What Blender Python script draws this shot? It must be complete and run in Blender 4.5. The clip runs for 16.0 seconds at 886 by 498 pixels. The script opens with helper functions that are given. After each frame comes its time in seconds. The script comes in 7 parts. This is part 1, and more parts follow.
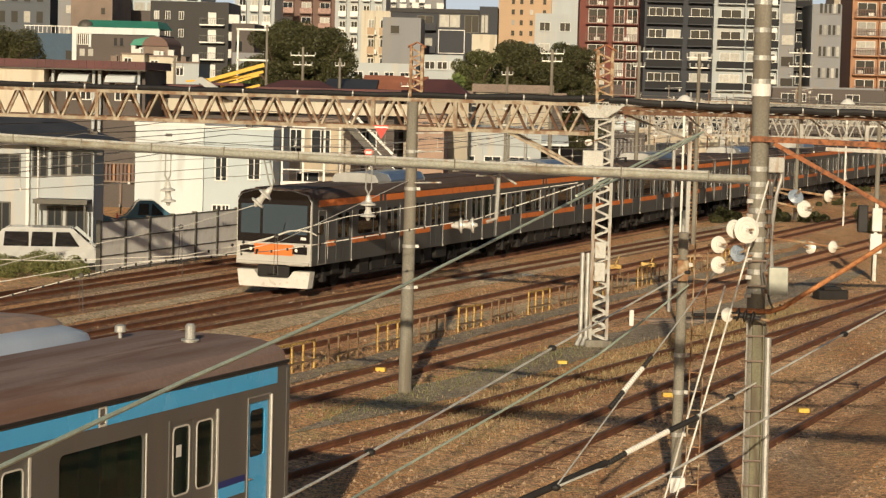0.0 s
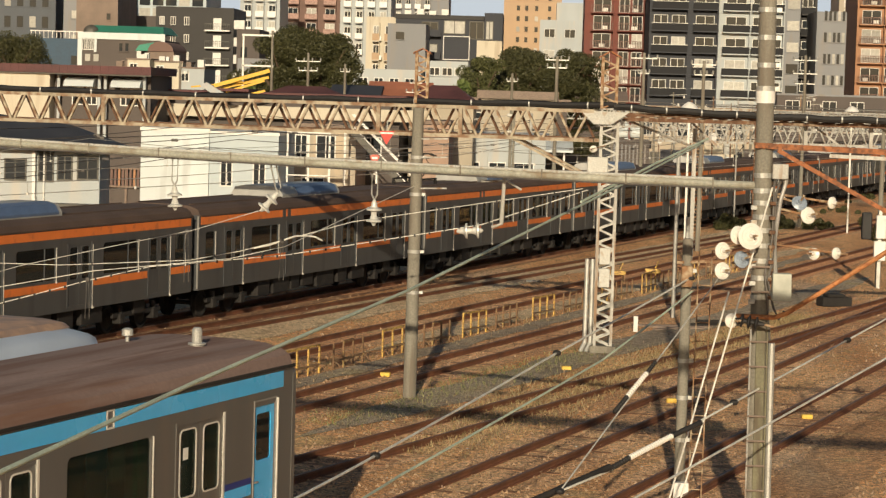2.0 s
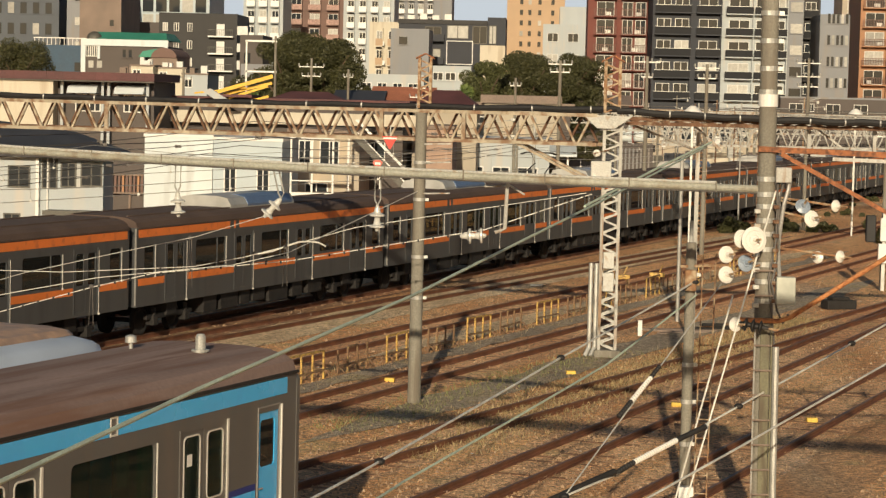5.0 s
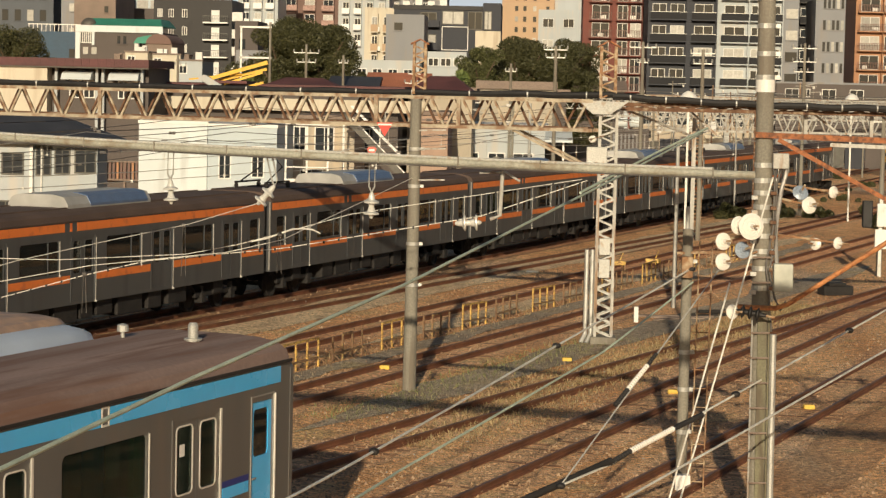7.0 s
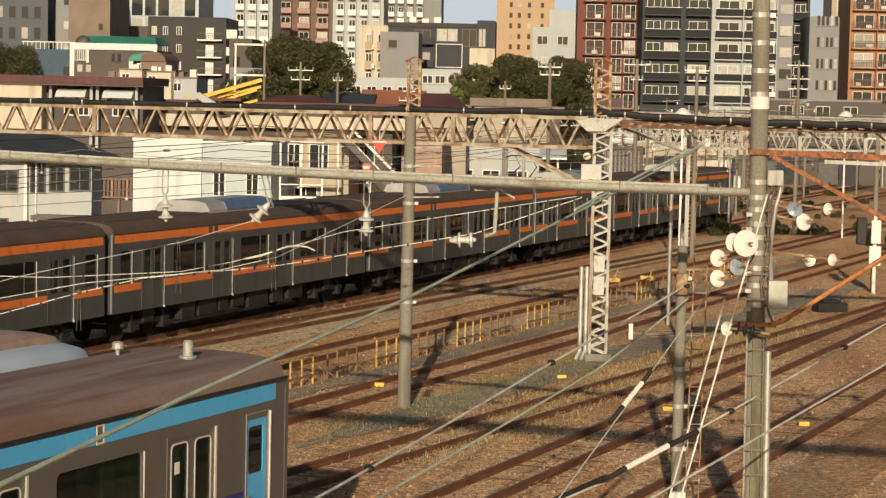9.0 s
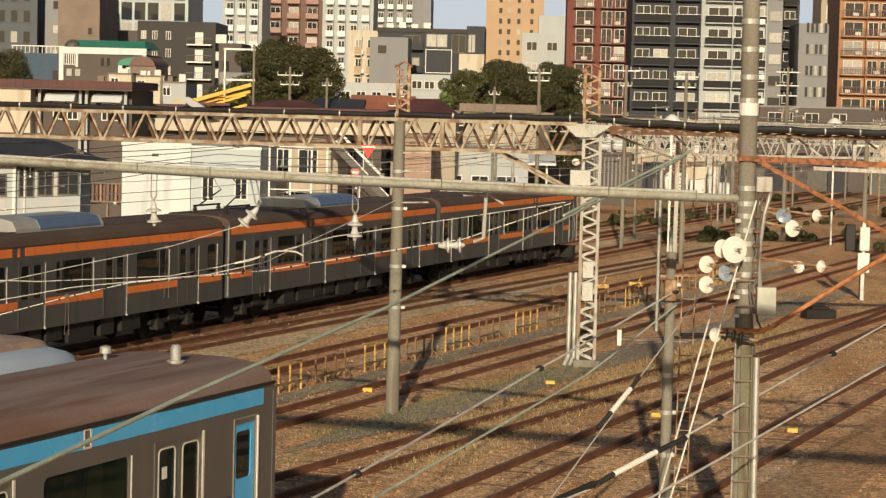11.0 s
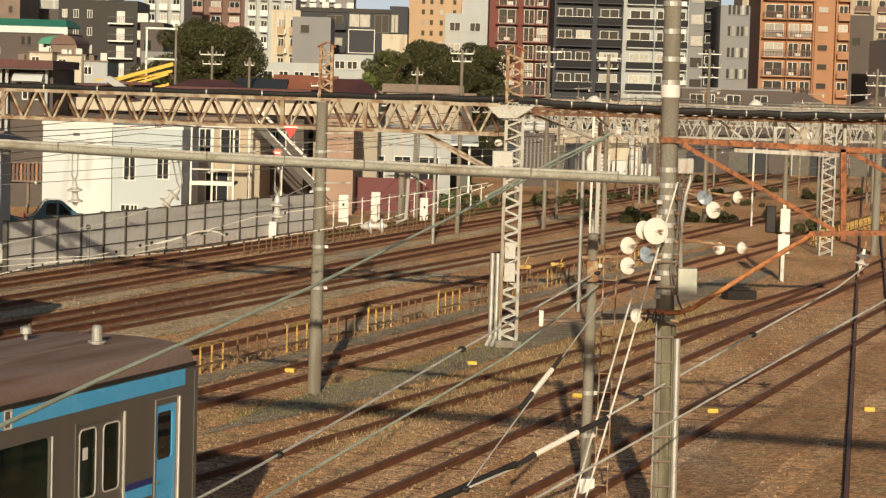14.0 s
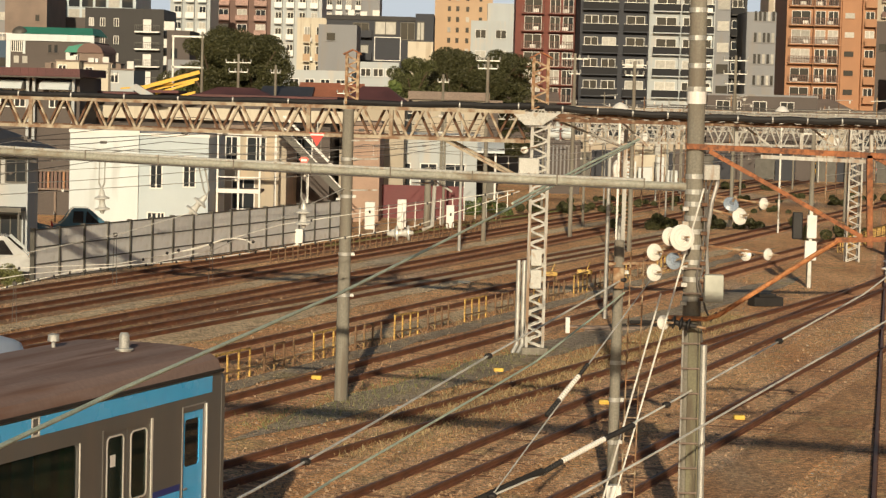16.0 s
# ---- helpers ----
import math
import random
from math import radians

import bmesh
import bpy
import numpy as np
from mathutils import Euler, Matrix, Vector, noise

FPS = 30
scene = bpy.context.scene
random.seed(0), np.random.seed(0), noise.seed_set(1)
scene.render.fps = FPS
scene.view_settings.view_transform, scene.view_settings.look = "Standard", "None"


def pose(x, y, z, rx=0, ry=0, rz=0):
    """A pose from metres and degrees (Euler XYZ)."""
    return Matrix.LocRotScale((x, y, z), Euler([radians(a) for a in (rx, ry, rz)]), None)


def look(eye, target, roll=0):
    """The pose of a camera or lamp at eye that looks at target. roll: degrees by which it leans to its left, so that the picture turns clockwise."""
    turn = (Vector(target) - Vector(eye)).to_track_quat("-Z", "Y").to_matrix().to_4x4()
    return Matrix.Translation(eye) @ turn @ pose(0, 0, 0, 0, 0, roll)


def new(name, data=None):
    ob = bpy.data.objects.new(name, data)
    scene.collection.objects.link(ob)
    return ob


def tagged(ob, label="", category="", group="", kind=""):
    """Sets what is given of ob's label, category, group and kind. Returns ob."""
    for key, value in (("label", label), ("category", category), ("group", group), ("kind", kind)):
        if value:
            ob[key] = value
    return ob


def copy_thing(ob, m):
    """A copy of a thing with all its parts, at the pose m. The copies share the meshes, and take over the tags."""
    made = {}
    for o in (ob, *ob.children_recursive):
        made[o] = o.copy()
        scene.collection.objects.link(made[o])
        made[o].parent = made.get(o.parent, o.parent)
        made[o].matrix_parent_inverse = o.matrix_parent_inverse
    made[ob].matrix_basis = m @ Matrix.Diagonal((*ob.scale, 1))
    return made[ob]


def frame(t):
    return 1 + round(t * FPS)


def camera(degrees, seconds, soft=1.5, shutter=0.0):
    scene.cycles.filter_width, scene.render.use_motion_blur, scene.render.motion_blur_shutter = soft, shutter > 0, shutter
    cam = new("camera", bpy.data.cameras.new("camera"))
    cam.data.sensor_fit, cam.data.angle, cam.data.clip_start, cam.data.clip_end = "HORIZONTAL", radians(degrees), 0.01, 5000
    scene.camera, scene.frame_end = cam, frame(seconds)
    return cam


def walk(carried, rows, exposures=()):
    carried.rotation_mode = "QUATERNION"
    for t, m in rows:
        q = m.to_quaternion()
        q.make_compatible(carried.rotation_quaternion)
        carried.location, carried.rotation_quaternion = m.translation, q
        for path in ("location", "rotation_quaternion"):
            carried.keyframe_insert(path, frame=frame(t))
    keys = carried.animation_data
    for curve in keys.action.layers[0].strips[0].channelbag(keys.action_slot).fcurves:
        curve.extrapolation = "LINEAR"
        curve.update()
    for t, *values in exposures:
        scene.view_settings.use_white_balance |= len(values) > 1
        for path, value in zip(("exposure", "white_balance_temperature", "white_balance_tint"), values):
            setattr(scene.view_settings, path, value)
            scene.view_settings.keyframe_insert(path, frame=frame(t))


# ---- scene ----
EYE = 7.526
cam = camera(21.55, 16.0, soft=1.35)
PATH = [  # seconds, yaw to the right, pitch, roll, hand shifts; early backward ones fitted to slight zooming
    (0.0, -2.114, -4.023, 1.506, -0.003, -0.124, -0.004),
    (0.5, -2.151, -3.889, 1.466, -0.013, -0.274, -0.014),
    (1.0, -1.957, -3.808, 1.461, -0.007, -0.330, -0.011),
    (1.5, -1.977, -3.898, 1.601, -0.011, -0.320, -0.007),
    (2.0, -2.219, -3.872, 1.683, -0.017, -0.328, -0.008),
    (2.5, -2.364, -3.880, 1.712, -0.003, -0.351, -0.020),
    (3.0, -2.249, -3.865, 1.812, -0.011, -0.344, -0.007),
    (3.5, -2.011, -3.707, 1.794, -0.010, -0.388, -0.016),
    (4.0, -2.163, -3.609, 1.597, -0.008, -0.434, -0.011),
    (6.5, -2.301, -4.089, 1.248, 0.006, -0.005, 0.006),
    (7.0, -2.220, -4.105, 1.282, 0.004, 0.006, 0.003),
    (7.5, -2.140, -4.126, 1.399, -0.002, -0.014, 0.006),
    (8.0, -2.135, -4.007, 1.343, 0.000, 0.004, 0.001),
    (8.5, -2.037, -3.702, 1.312, 0.003, -0.011, 0.001),
    (9.0, -2.091, -3.679, 1.230, -0.002, -0.005, 0.003),
    (11.5, -1.662, -3.520, 1.539, 0.001, 0.027, -0.004),
    (12.0, -1.302, -3.704, 1.640, 0.002, 0.001, 0.003),
    (12.5, -0.523, -3.751, 1.785, -0.002, 0.019, 0.004),
    (13.0, -0.231, -3.766, 1.766, 0.002, 0.032, 0.007),
    (13.5, 0.059, -3.804, 1.701, 0.000, -0.000, 0.003),
    (14.0, 0.104, -3.967, 1.689, 0.003, 0.005, 0.005),
    (14.5, 0.000, -3.933, 1.720, 0.000, 0.000, 0.000),
    (15.0, -0.270, -3.815, 1.607, 0.001, -0.014, 0.007),
    (15.5, -0.551, -3.780, 1.485, 0.005, 0.007, 0.003),
    (16.0, -0.549, -3.806, 1.531, 0.003, -0.027, 0.003),
]

def aim(yaw, pitch, roll, dx, dy, dz):
    a, b = radians(yaw), radians(pitch)
    eye = Vector((dx, dy, EYE + dz))
    return look(eye, eye + Vector((math.sin(a) * math.cos(b), math.cos(a) * math.cos(b), math.sin(b))), roll)


walk(cam, [(row[0], aim(*row[1:])) for row in PATH])

# ---- light: a low warm sun behind the camera ----
SUN_EL, SUN_AZ = 16.2, 181.2
world = bpy.data.worlds.new("sky")
scene.world = world
world.use_nodes = True
sky = world.node_tree.nodes.new("ShaderNodeTexSky")
sky.sky_type, sky.sun_disc = "NISHITA", False
sky.sun_elevation, sky.sun_rotation = radians(SUN_EL), radians(SUN_AZ)
sky.air_density, sky.dust_density, sky.ozone_density = 1.0, 1.5, 1.0
background = world.node_tree.nodes["Background"]
background.inputs[1].default_value = 0.05
world.node_tree.links.new(sky.outputs[0], background.inputs[0])
sun = new("sun", bpy.data.lights.new("sun", "SUN"))
sun.data.energy, sun.data.angle, sun.data.color = 4.8, radians(0.5), (1.0, 0.83, 0.585)
sun_way = Vector((math.sin(radians(SUN_AZ)) * math.cos(radians(SUN_EL)), math.cos(radians(SUN_AZ)) * math.cos(radians(SUN_EL)), math.sin(radians(SUN_EL))))
sun.matrix_world = look(sun_way * 50, (0, 0, 0))
scene.view_settings.exposure = -0.22


# ---- materials ----
def material(name, colour, rough=0.7, metal=0.0, vary=0.25, scale=3.0, bump=0.2, fine=40.0, stain=None, amount=0.4, streak=False, clear=0.0, per=0.0, grit=0.5):
    """A surface with broad patches, fine grain and, where given, stains of another colour."""
    m = bpy.data.materials.new(name)
    m.use_nodes = True
    nodes, links = m.node_tree.nodes, m.node_tree.links
    shader = nodes["Principled BSDF"]
    shader.inputs["Metallic"].default_value = metal
    shader.inputs["Coat Weight"].default_value = clear
    where = nodes.new("ShaderNodeTexCoord")
    broad = nodes.new("ShaderNodeTexNoise")
    broad.inputs["Scale"].default_value, broad.inputs["Detail"].default_value = scale, 5
    grain = nodes.new("ShaderNodeTexNoise")
    grain.inputs["Scale"].default_value, grain.inputs["Detail"].default_value = fine, 3
    place = where.outputs["Object"]
    if streak:
        squash = nodes.new("ShaderNodeMapping")
        squash.inputs["Scale"].default_value = (0.1, 1, 1) if streak == "x" else (1, 1, 0.12)
        links.new(place, squash.inputs[0])
        links.new(squash.outputs[0], broad.inputs["Vector"])
    else:
        links.new(place, broad.inputs["Vector"])
    links.new(place, grain.inputs["Vector"])
    ramp = nodes.new("ShaderNodeValToRGB")
    ramp.color_ramp.elements[0].position, ramp.color_ramp.elements[1].position = 0.3, 0.7
    ramp.color_ramp.elements[0].color = (*[c * (1 - vary) for c in colour], 1)
    ramp.color_ramp.elements[1].color = (*[min(1, c * (1 + vary)) for c in colour], 1)
    links.new(broad.outputs[0], ramp.inputs[0])
    mix = nodes.new("ShaderNodeMix")
    mix.data_type, mix.blend_type = "RGBA", "MULTIPLY"
    mix.inputs[0].default_value = grit
    tone = nodes.new("ShaderNodeMapRange")
    tone.inputs[1].default_value, tone.inputs[2].default_value = 0.3, 0.7
    tone.inputs[3].default_value, tone.inputs[4].default_value = 0.6, 1.3
    links.new(grain.outputs[0], tone.inputs[0])
    links.new(ramp.outputs[0], mix.inputs[6])
    links.new(tone.outputs[0], mix.inputs[7])
    result = mix.outputs[2]
    if stain:
        spots = nodes.new("ShaderNodeTexNoise")
        spots.inputs["Scale"].default_value, spots.inputs["Detail"].default_value = scale * 2.3, 6
        links.new(squash.outputs[0] if streak else place, spots.inputs["Vector"])
        cut = nodes.new("ShaderNodeMapRange")
        cut.inputs[1].default_value, cut.inputs[2].default_value = 0.62 - amount * 0.35, 0.72 - amount * 0.2
        links.new(spots.outputs[0], cut.inputs[0])
        worn = nodes.new("ShaderNodeMix")
        worn.data_type = "RGBA"
        worn.inputs[7].default_value = (*stain, 1)
        links.new(cut.outputs[0], worn.inputs[0])
        links.new(result, worn.inputs[6])
        result = worn.outputs[2]
    if per:
        info = nodes.new("ShaderNodeObjectInfo")
        shift = nodes.new("ShaderNodeMapRange")
        shift.inputs[3].default_value, shift.inputs[4].default_value = 1 - per, 1 + per
        links.new(info.outputs["Random"], shift.inputs[0])
        own = nodes.new("ShaderNodeMix")
        own.data_type, own.blend_type = "RGBA", "MULTIPLY"
        own.inputs[0].default_value = 1
        links.new(result, own.inputs[6])
        links.new(shift.outputs[0], own.inputs[7])
        result = own.outputs[2]
    links.new(result, shader.inputs["Base Color"])
    dull = nodes.new("ShaderNodeMapRange")
    dull.inputs[3].default_value, dull.inputs[4].default_value = max(0.03, rough - 0.12), min(1, rough + 0.12)
    links.new(broad.outputs[0], dull.inputs[0])
    links.new(dull.outputs[0], shader.inputs["Roughness"])
    if bump:
        relief = nodes.new("ShaderNodeBump")
        relief.inputs["Strength"].default_value, relief.inputs["Distance"].default_value = bump, 0.02
        links.new(grain.outputs[0], relief.inputs["Height"])
        links.new(relief.outputs[0], shader.inputs["Normal"])
    return m


def glass(name, tint, rough=0.03, through_light=0.5):
    m = bpy.data.materials.new(name)
    m.use_nodes = True
    shader = m.node_tree.nodes["Principled BSDF"]
    shader.inputs["Base Color"].default_value = (*tint, 1)
    shader.inputs["Roughness"].default_value = rough
    shader.inputs["Transmission Weight"].default_value = through_light
    shader.inputs["IOR"].default_value = 1.45
    return m


def ground_material(name, dark, light, grey):
    """Rust-brown ballast and dirt with grey and dry grassy patches."""
    m = bpy.data.materials.new(name)
    m.use_nodes = True
    nodes, links = m.node_tree.nodes, m.node_tree.links
    shader = nodes["Principled BSDF"]
    shader.inputs["Roughness"].default_value = 0.95
    where = nodes.new("ShaderNodeTexCoord")

    def noise_at(scale, detail=4, squash=None):
        n = nodes.new("ShaderNodeTexNoise")
        n.inputs["Scale"].default_value, n.inputs["Detail"].default_value = scale, detail
        if squash:
            mp = nodes.new("ShaderNodeMapping")
            mp.inputs["Rotation"].default_value = (0, 0, radians(19))
            mp.inputs["Scale"].default_value = squash
            links.new(where.outputs["Object"], mp.inputs[0])
            links.new(mp.outputs[0], n.inputs["Vector"])
        else:
            links.new(where.outputs["Object"], n.inputs["Vector"])
        return n.outputs[0]

    def blend(a, b, factor, kind="MIX"):
        x = nodes.new("ShaderNodeMix")
        x.data_type, x.blend_type = "RGBA", kind
        for slot, v in ((6, a), (7, b)):
            if isinstance(v, tuple):
                x.inputs[slot].default_value = (*v, 1)
            else:
                links.new(v, x.inputs[slot])
        if isinstance(factor, float):
            x.inputs[0].default_value = factor
        else:
            links.new(factor, x.inputs[0])
        return x.outputs[2]

    def cut(v, low, high, a=0.0, b=1.0):
        r = nodes.new("ShaderNodeMapRange")
        for i, q in enumerate((low, high, a, b)):
            r.inputs[i + 1].default_value = q
        links.new(v, r.inputs[0])
        return r.outputs[0]

    soil = blend(dark, light, cut(noise_at(0.35, 5, (1.0, 0.22, 1.0)), 0.38, 0.62))
    soil = blend(soil, grey, cut(noise_at(0.11, 4, (1.0, 0.25, 1.0)), 0.56, 0.64, 0, 0.75))
    soil = blend(soil, (0.50, 0.40, 0.19), cut(noise_at(0.5, 6), 0.58, 0.68, 0, 0.5))
    soil = blend(soil, (0.22, 0.125, 0.07), cut(noise_at(1.3, 6), 0.56, 0.7, 0, 0.6))
    stone = nodes.new("ShaderNodeTexVoronoi")
    stone.inputs["Scale"].default_value = 14.0
    links.new(where.outputs["Object"], stone.inputs["Vector"])
    tone = nodes.new("ShaderNodeSeparateColor")
    links.new(stone.outputs["Color"], tone.inputs[0])
    soil = blend(soil, cut(tone.outputs[0], 0, 1, 0.5, 1.55), 1.0, "MULTIPLY")
    soil = blend(soil, (0.62, 0.52, 0.38), cut(tone.outputs[1], 0.955, 0.975, 0, 0.4))
    links.new(soil, shader.inputs["Base Color"])
    relief = nodes.new("ShaderNodeBump")
    relief.inputs["Strength"].default_value, relief.inputs["Distance"].default_value = 0.7, 0.05
    links.new(stone.outputs["Distance"], relief.inputs["Height"])
    links.new(relief.outputs[0], shader.inputs["Normal"])
    return m


GROUND = ground_material("ballast_ground", (0.60, 0.305, 0.13), (0.78, 0.465, 0.225), (0.56, 0.43, 0.30))
DARK_BED = ground_material("dark_brown_track_bed", (0.21, 0.105, 0.055), (0.36, 0.205, 0.11), (0.40, 0.29, 0.18))
TAN = ground_material("pale_tan_gravel", (0.55, 0.40, 0.24), (0.74, 0.58, 0.37), (0.50, 0.43, 0.32))
BROWN_EARTH = ground_material("trodden_brown_earth", (0.42, 0.215, 0.095), (0.60, 0.345, 0.17), (0.47, 0.33, 0.20))
BED = ground_material("rust_stained_track_bed", (0.57, 0.305, 0.15), (0.78, 0.50, 0.275), (0.64, 0.48, 0.32))
PATH_EARTH = ground_material("dark_grey_trodden_path", (0.29, 0.235, 0.17), (0.44, 0.36, 0.26), (0.34, 0.29, 0.22))
RAIL = material("rusty_rail", (0.195, 0.078, 0.039), 0.8, 0.0, 0.3, 2.0, 0.2)
RAIL_TOP = material("polished_rail", (0.20, 0.095, 0.055), 0.5, 0.3, 0.3, 2.0, 0.05)
SLEEPER = material("weathered_sleeper", (0.34, 0.175, 0.09), 0.9, 0, 0.3, 3.0, 0.5, 30, per=0.2)
CONCRETE = material("concrete_pole", (0.275, 0.26, 0.215), 0.85, 0, 0.22, 1.6, 0.3, 30, (0.19, 0.165, 0.13), 0.5, True)
PALE = material("pale_painted_steel", (0.45, 0.445, 0.41), 0.55, 0.1, 0.2, 2.5, 0.15, 30, (0.27, 0.17, 0.10), 0.3, True)
GALV = material("galvanised_steel", (0.50, 0.50, 0.47), 0.45, 0.45, 0.18, 3.0, 0.1)
RUST = material("rusty_steel", (0.30, 0.165, 0.085), 0.8, 0.15, 0.4, 2.5, 0.4, 30, (0.50, 0.40, 0.27), 0.5)
ORANGE_RUST = material("orange_rusted_steel", (0.33, 0.125, 0.05), 0.7, 0.15, 0.4, 5.0, 0.5, 30, (0.13, 0.055, 0.03), 0.4)
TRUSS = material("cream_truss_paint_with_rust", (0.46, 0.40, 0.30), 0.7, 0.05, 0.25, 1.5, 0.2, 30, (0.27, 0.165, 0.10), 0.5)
BLACK = material("black_rubber", (0.018, 0.017, 0.017), 0.6, 0, 0.3, 4, 0.1)
DARKBOX = material("near_black_underframe", (0.02, 0.018, 0.017), 0.8, 0, 0.4, 3, 0.3)
YELLOW = material("chipped_yellow_paint", (0.68, 0.45, 0.12), 0.6, 0, 0.2, 6, 0.2, 40, (0.25, 0.13, 0.06), 0.45)
YELLOW_CLEAN = material("yellow_marker_paint", (0.78, 0.53, 0.09), 0.6, 0, 0.15, 6, 0.1)
FENCE_RUST = material("rusty_rail_fence", (0.21, 0.125, 0.07), 0.8, 0, 0.35, 6, 0.3, 40, (0.45, 0.33, 0.12), 0.12)
PORCELAIN = material("white_porcelain", (0.82, 0.80, 0.74), 0.2, 0, 0.05, 8, 0.0, clear=0.4, grit=0.05)
GREY_PORCELAIN = material("blue_grey_porcelain", (0.30, 0.36, 0.44), 0.25, 0, 0.1, 8, 0.0, clear=0.4)
WORN_WIRE = material("weathered_wire", (0.58, 0.57, 0.53), 0.5, 0.3, 0.2, 3, 0.0)
WIRE = material("bright_wire", (0.86, 0.83, 0.75), 0.5, 0.3, 0.2, 3, 0.0)
GREEN_WIRE = material("verdigris_copper_wire", (0.56, 0.66, 0.54), 0.65, 0.1, 0.15, 2, 0.0)
DARK_WIRE = material("dark_wire", (0.13, 0.12, 0.11), 0.6, 0.2, 0.2, 3, 0.0)
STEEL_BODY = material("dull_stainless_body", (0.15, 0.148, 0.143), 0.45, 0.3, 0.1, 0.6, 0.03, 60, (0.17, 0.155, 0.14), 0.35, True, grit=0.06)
# trim kept bright and barely metallic, so that glints sit in its colour
STEEL_TRIM = material("stainless_trim_with_glint", (0.78, 0.76, 0.70), 0.35, 0.25, 0.08, 3, 0.0, grit=0.10)
WORN_TRIM = material("dulled_stainless_trim", (0.36, 0.35, 0.33), 0.45, 0.3, 0.15, 3, 0.0)
ORANGE = material("orange_band", (0.80, 0.215, 0.045), 0.45, 0, 0.08, 1.5, 0.0, 40, (0.60, 0.16, 0.05), 0.2, grit=0.08)
SKYBLUE = material("sky_blue_band", (0.07, 0.50, 1.0), 0.28, 0, 0.04, 0.8, 0.0, 5, (0.07, 0.46, 0.94), 0.1, grit=0.06, clear=0.4)
NAVY = material("navy_band", (0.02, 0.035, 0.20), 0.4, 0, 0.06, 1.5, 0.0, grit=0.06)
TRAIN_ROOF = material("brown_dusted_train_roof", (0.27, 0.19, 0.165), 0.8, 0, 0.3, 1.6, 0.1, 14, (0.20, 0.115, 0.085), 0.45, "x", grit=0.22)
ORANGE_ROOF = material("dark_brown_train_roof", (0.10, 0.068, 0.055), 0.8, 0, 0.2, 0.9, 0.2, grit=0.20)
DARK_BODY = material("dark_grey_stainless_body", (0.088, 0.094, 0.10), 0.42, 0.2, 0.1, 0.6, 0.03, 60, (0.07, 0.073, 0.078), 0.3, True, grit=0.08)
AC_GREY = material("grey_air_conditioner_cover", (0.50, 0.50, 0.48), 0.5, 0.3, 0.15, 1.5, 0.1, grit=0.10)
AC_SKY_SHEEN = material("air_conditioner_sky_reflection", (0.13, 0.20, 0.35), 0.35, 0.2, 0.15, 1.5, 0.1)
MASK = material("black_cab_mask", (0.012, 0.012, 0.014), 0.12, 0, 0.1, 2, 0.0, clear=0.6, grit=0.02)
FRONT_GREY = material("light_grey_cab_front", (0.56, 0.55, 0.51), 0.45, 0.1, 0.08, 2, 0.0, grit=0.08)
SKIRT = material("white_skirt_paint", (0.74, 0.73, 0.68), 0.5, 0, 0.08, 2, 0.02, 40, (0.55, 0.5, 0.43), 0.1, grit=0.15)
SEAT_GREEN = material("green_seat_cloth", (0.05, 0.22, 0.12), 0.9, 0, 0.15, 8, 0.3)
INTERIOR = material("cream_interior_panel", (0.30, 0.27, 0.20), 0.6, 0, 0.1, 2, 0.05)
GLASS = glass("tinted_train_glass", (0.025, 0.03, 0.029), 0.02, 0.45)
# opaque blue-grey tint stands for the reflection in the cab glass
WINDSCREEN = glass("cab_windscreen", (0.055, 0.078, 0.10), 0.05, 0.0)
CLEAR = glass("lightly_tinted_train_glass", (0.18, 0.27, 0.22), 0.02, 0.95)
CLEAR.node_tree.nodes["Principled BSDF"].inputs["IOR"].default_value = 1.2
CLEAR.node_tree.nodes["Principled BSDF"].inputs["Specular IOR Level"].default_value = 0.12
PANE = glass("window_pane", (0.035, 0.04, 0.045), 0.06, 0.0)
WALL_PANEL = material("grey_barrier_panel", (0.84, 0.83, 0.80), 0.75, 0, 0.06, 0.9, 0.0, 4, (0.74, 0.72, 0.67), 0.3, False, per=0.06, grit=0.12)
WALL_POST = material("dark_barrier_post", (0.12, 0.115, 0.10), 0.6, 0.3, 0.2, 2, 0.1)
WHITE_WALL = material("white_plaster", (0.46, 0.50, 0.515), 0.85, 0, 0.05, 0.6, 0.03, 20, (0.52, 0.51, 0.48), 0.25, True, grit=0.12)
# brighter copy of the white plaster, sunlight put into its colour
WHITE_HOUSE = material("sun_brightened_white_plaster", (0.70, 0.76, 0.77), 0.85, 0, 0.05, 0.6, 0.03, 20, (0.61, 0.65, 0.65), 0.2, True, grit=0.10)
WINDOW_WHITE = material("white_blind", (0.75, 0.75, 0.72), 0.7, 0, 0.08, 1, 0.0, grit=0.10)
# pale blue wall; on the white house it stands for the less sunlit face
COOL_WALL = material("pale_blue_wall_and_house_shade", (0.52, 0.595, 0.63), 0.8, 0, 0.05, 0.6, 0.03, 20, grit=0.12)
CREAM_WALL = material("cream_plaster", (0.44, 0.39, 0.31), 0.85, 0, 0.08, 0.5, 0.1, 20, (0.55, 0.46, 0.34), 0.3, True, grit=0.15)
BEIGE_WALL = material("beige_tile_facade", (0.50, 0.355, 0.23), 0.8, 0, 0.06, 0.3, 0.1, 12, grit=0.15)
BROWN_WALL = material("brown_tile_facade", (0.19, 0.12, 0.10), 0.8, 0, 0.1, 0.4, 0.1, 12, grit=0.25)
RED_WALL = material("red_brick_tile_facade", (0.185, 0.062, 0.048), 0.8, 0, 0.12, 0.5, 0.1, 12, grit=0.25)
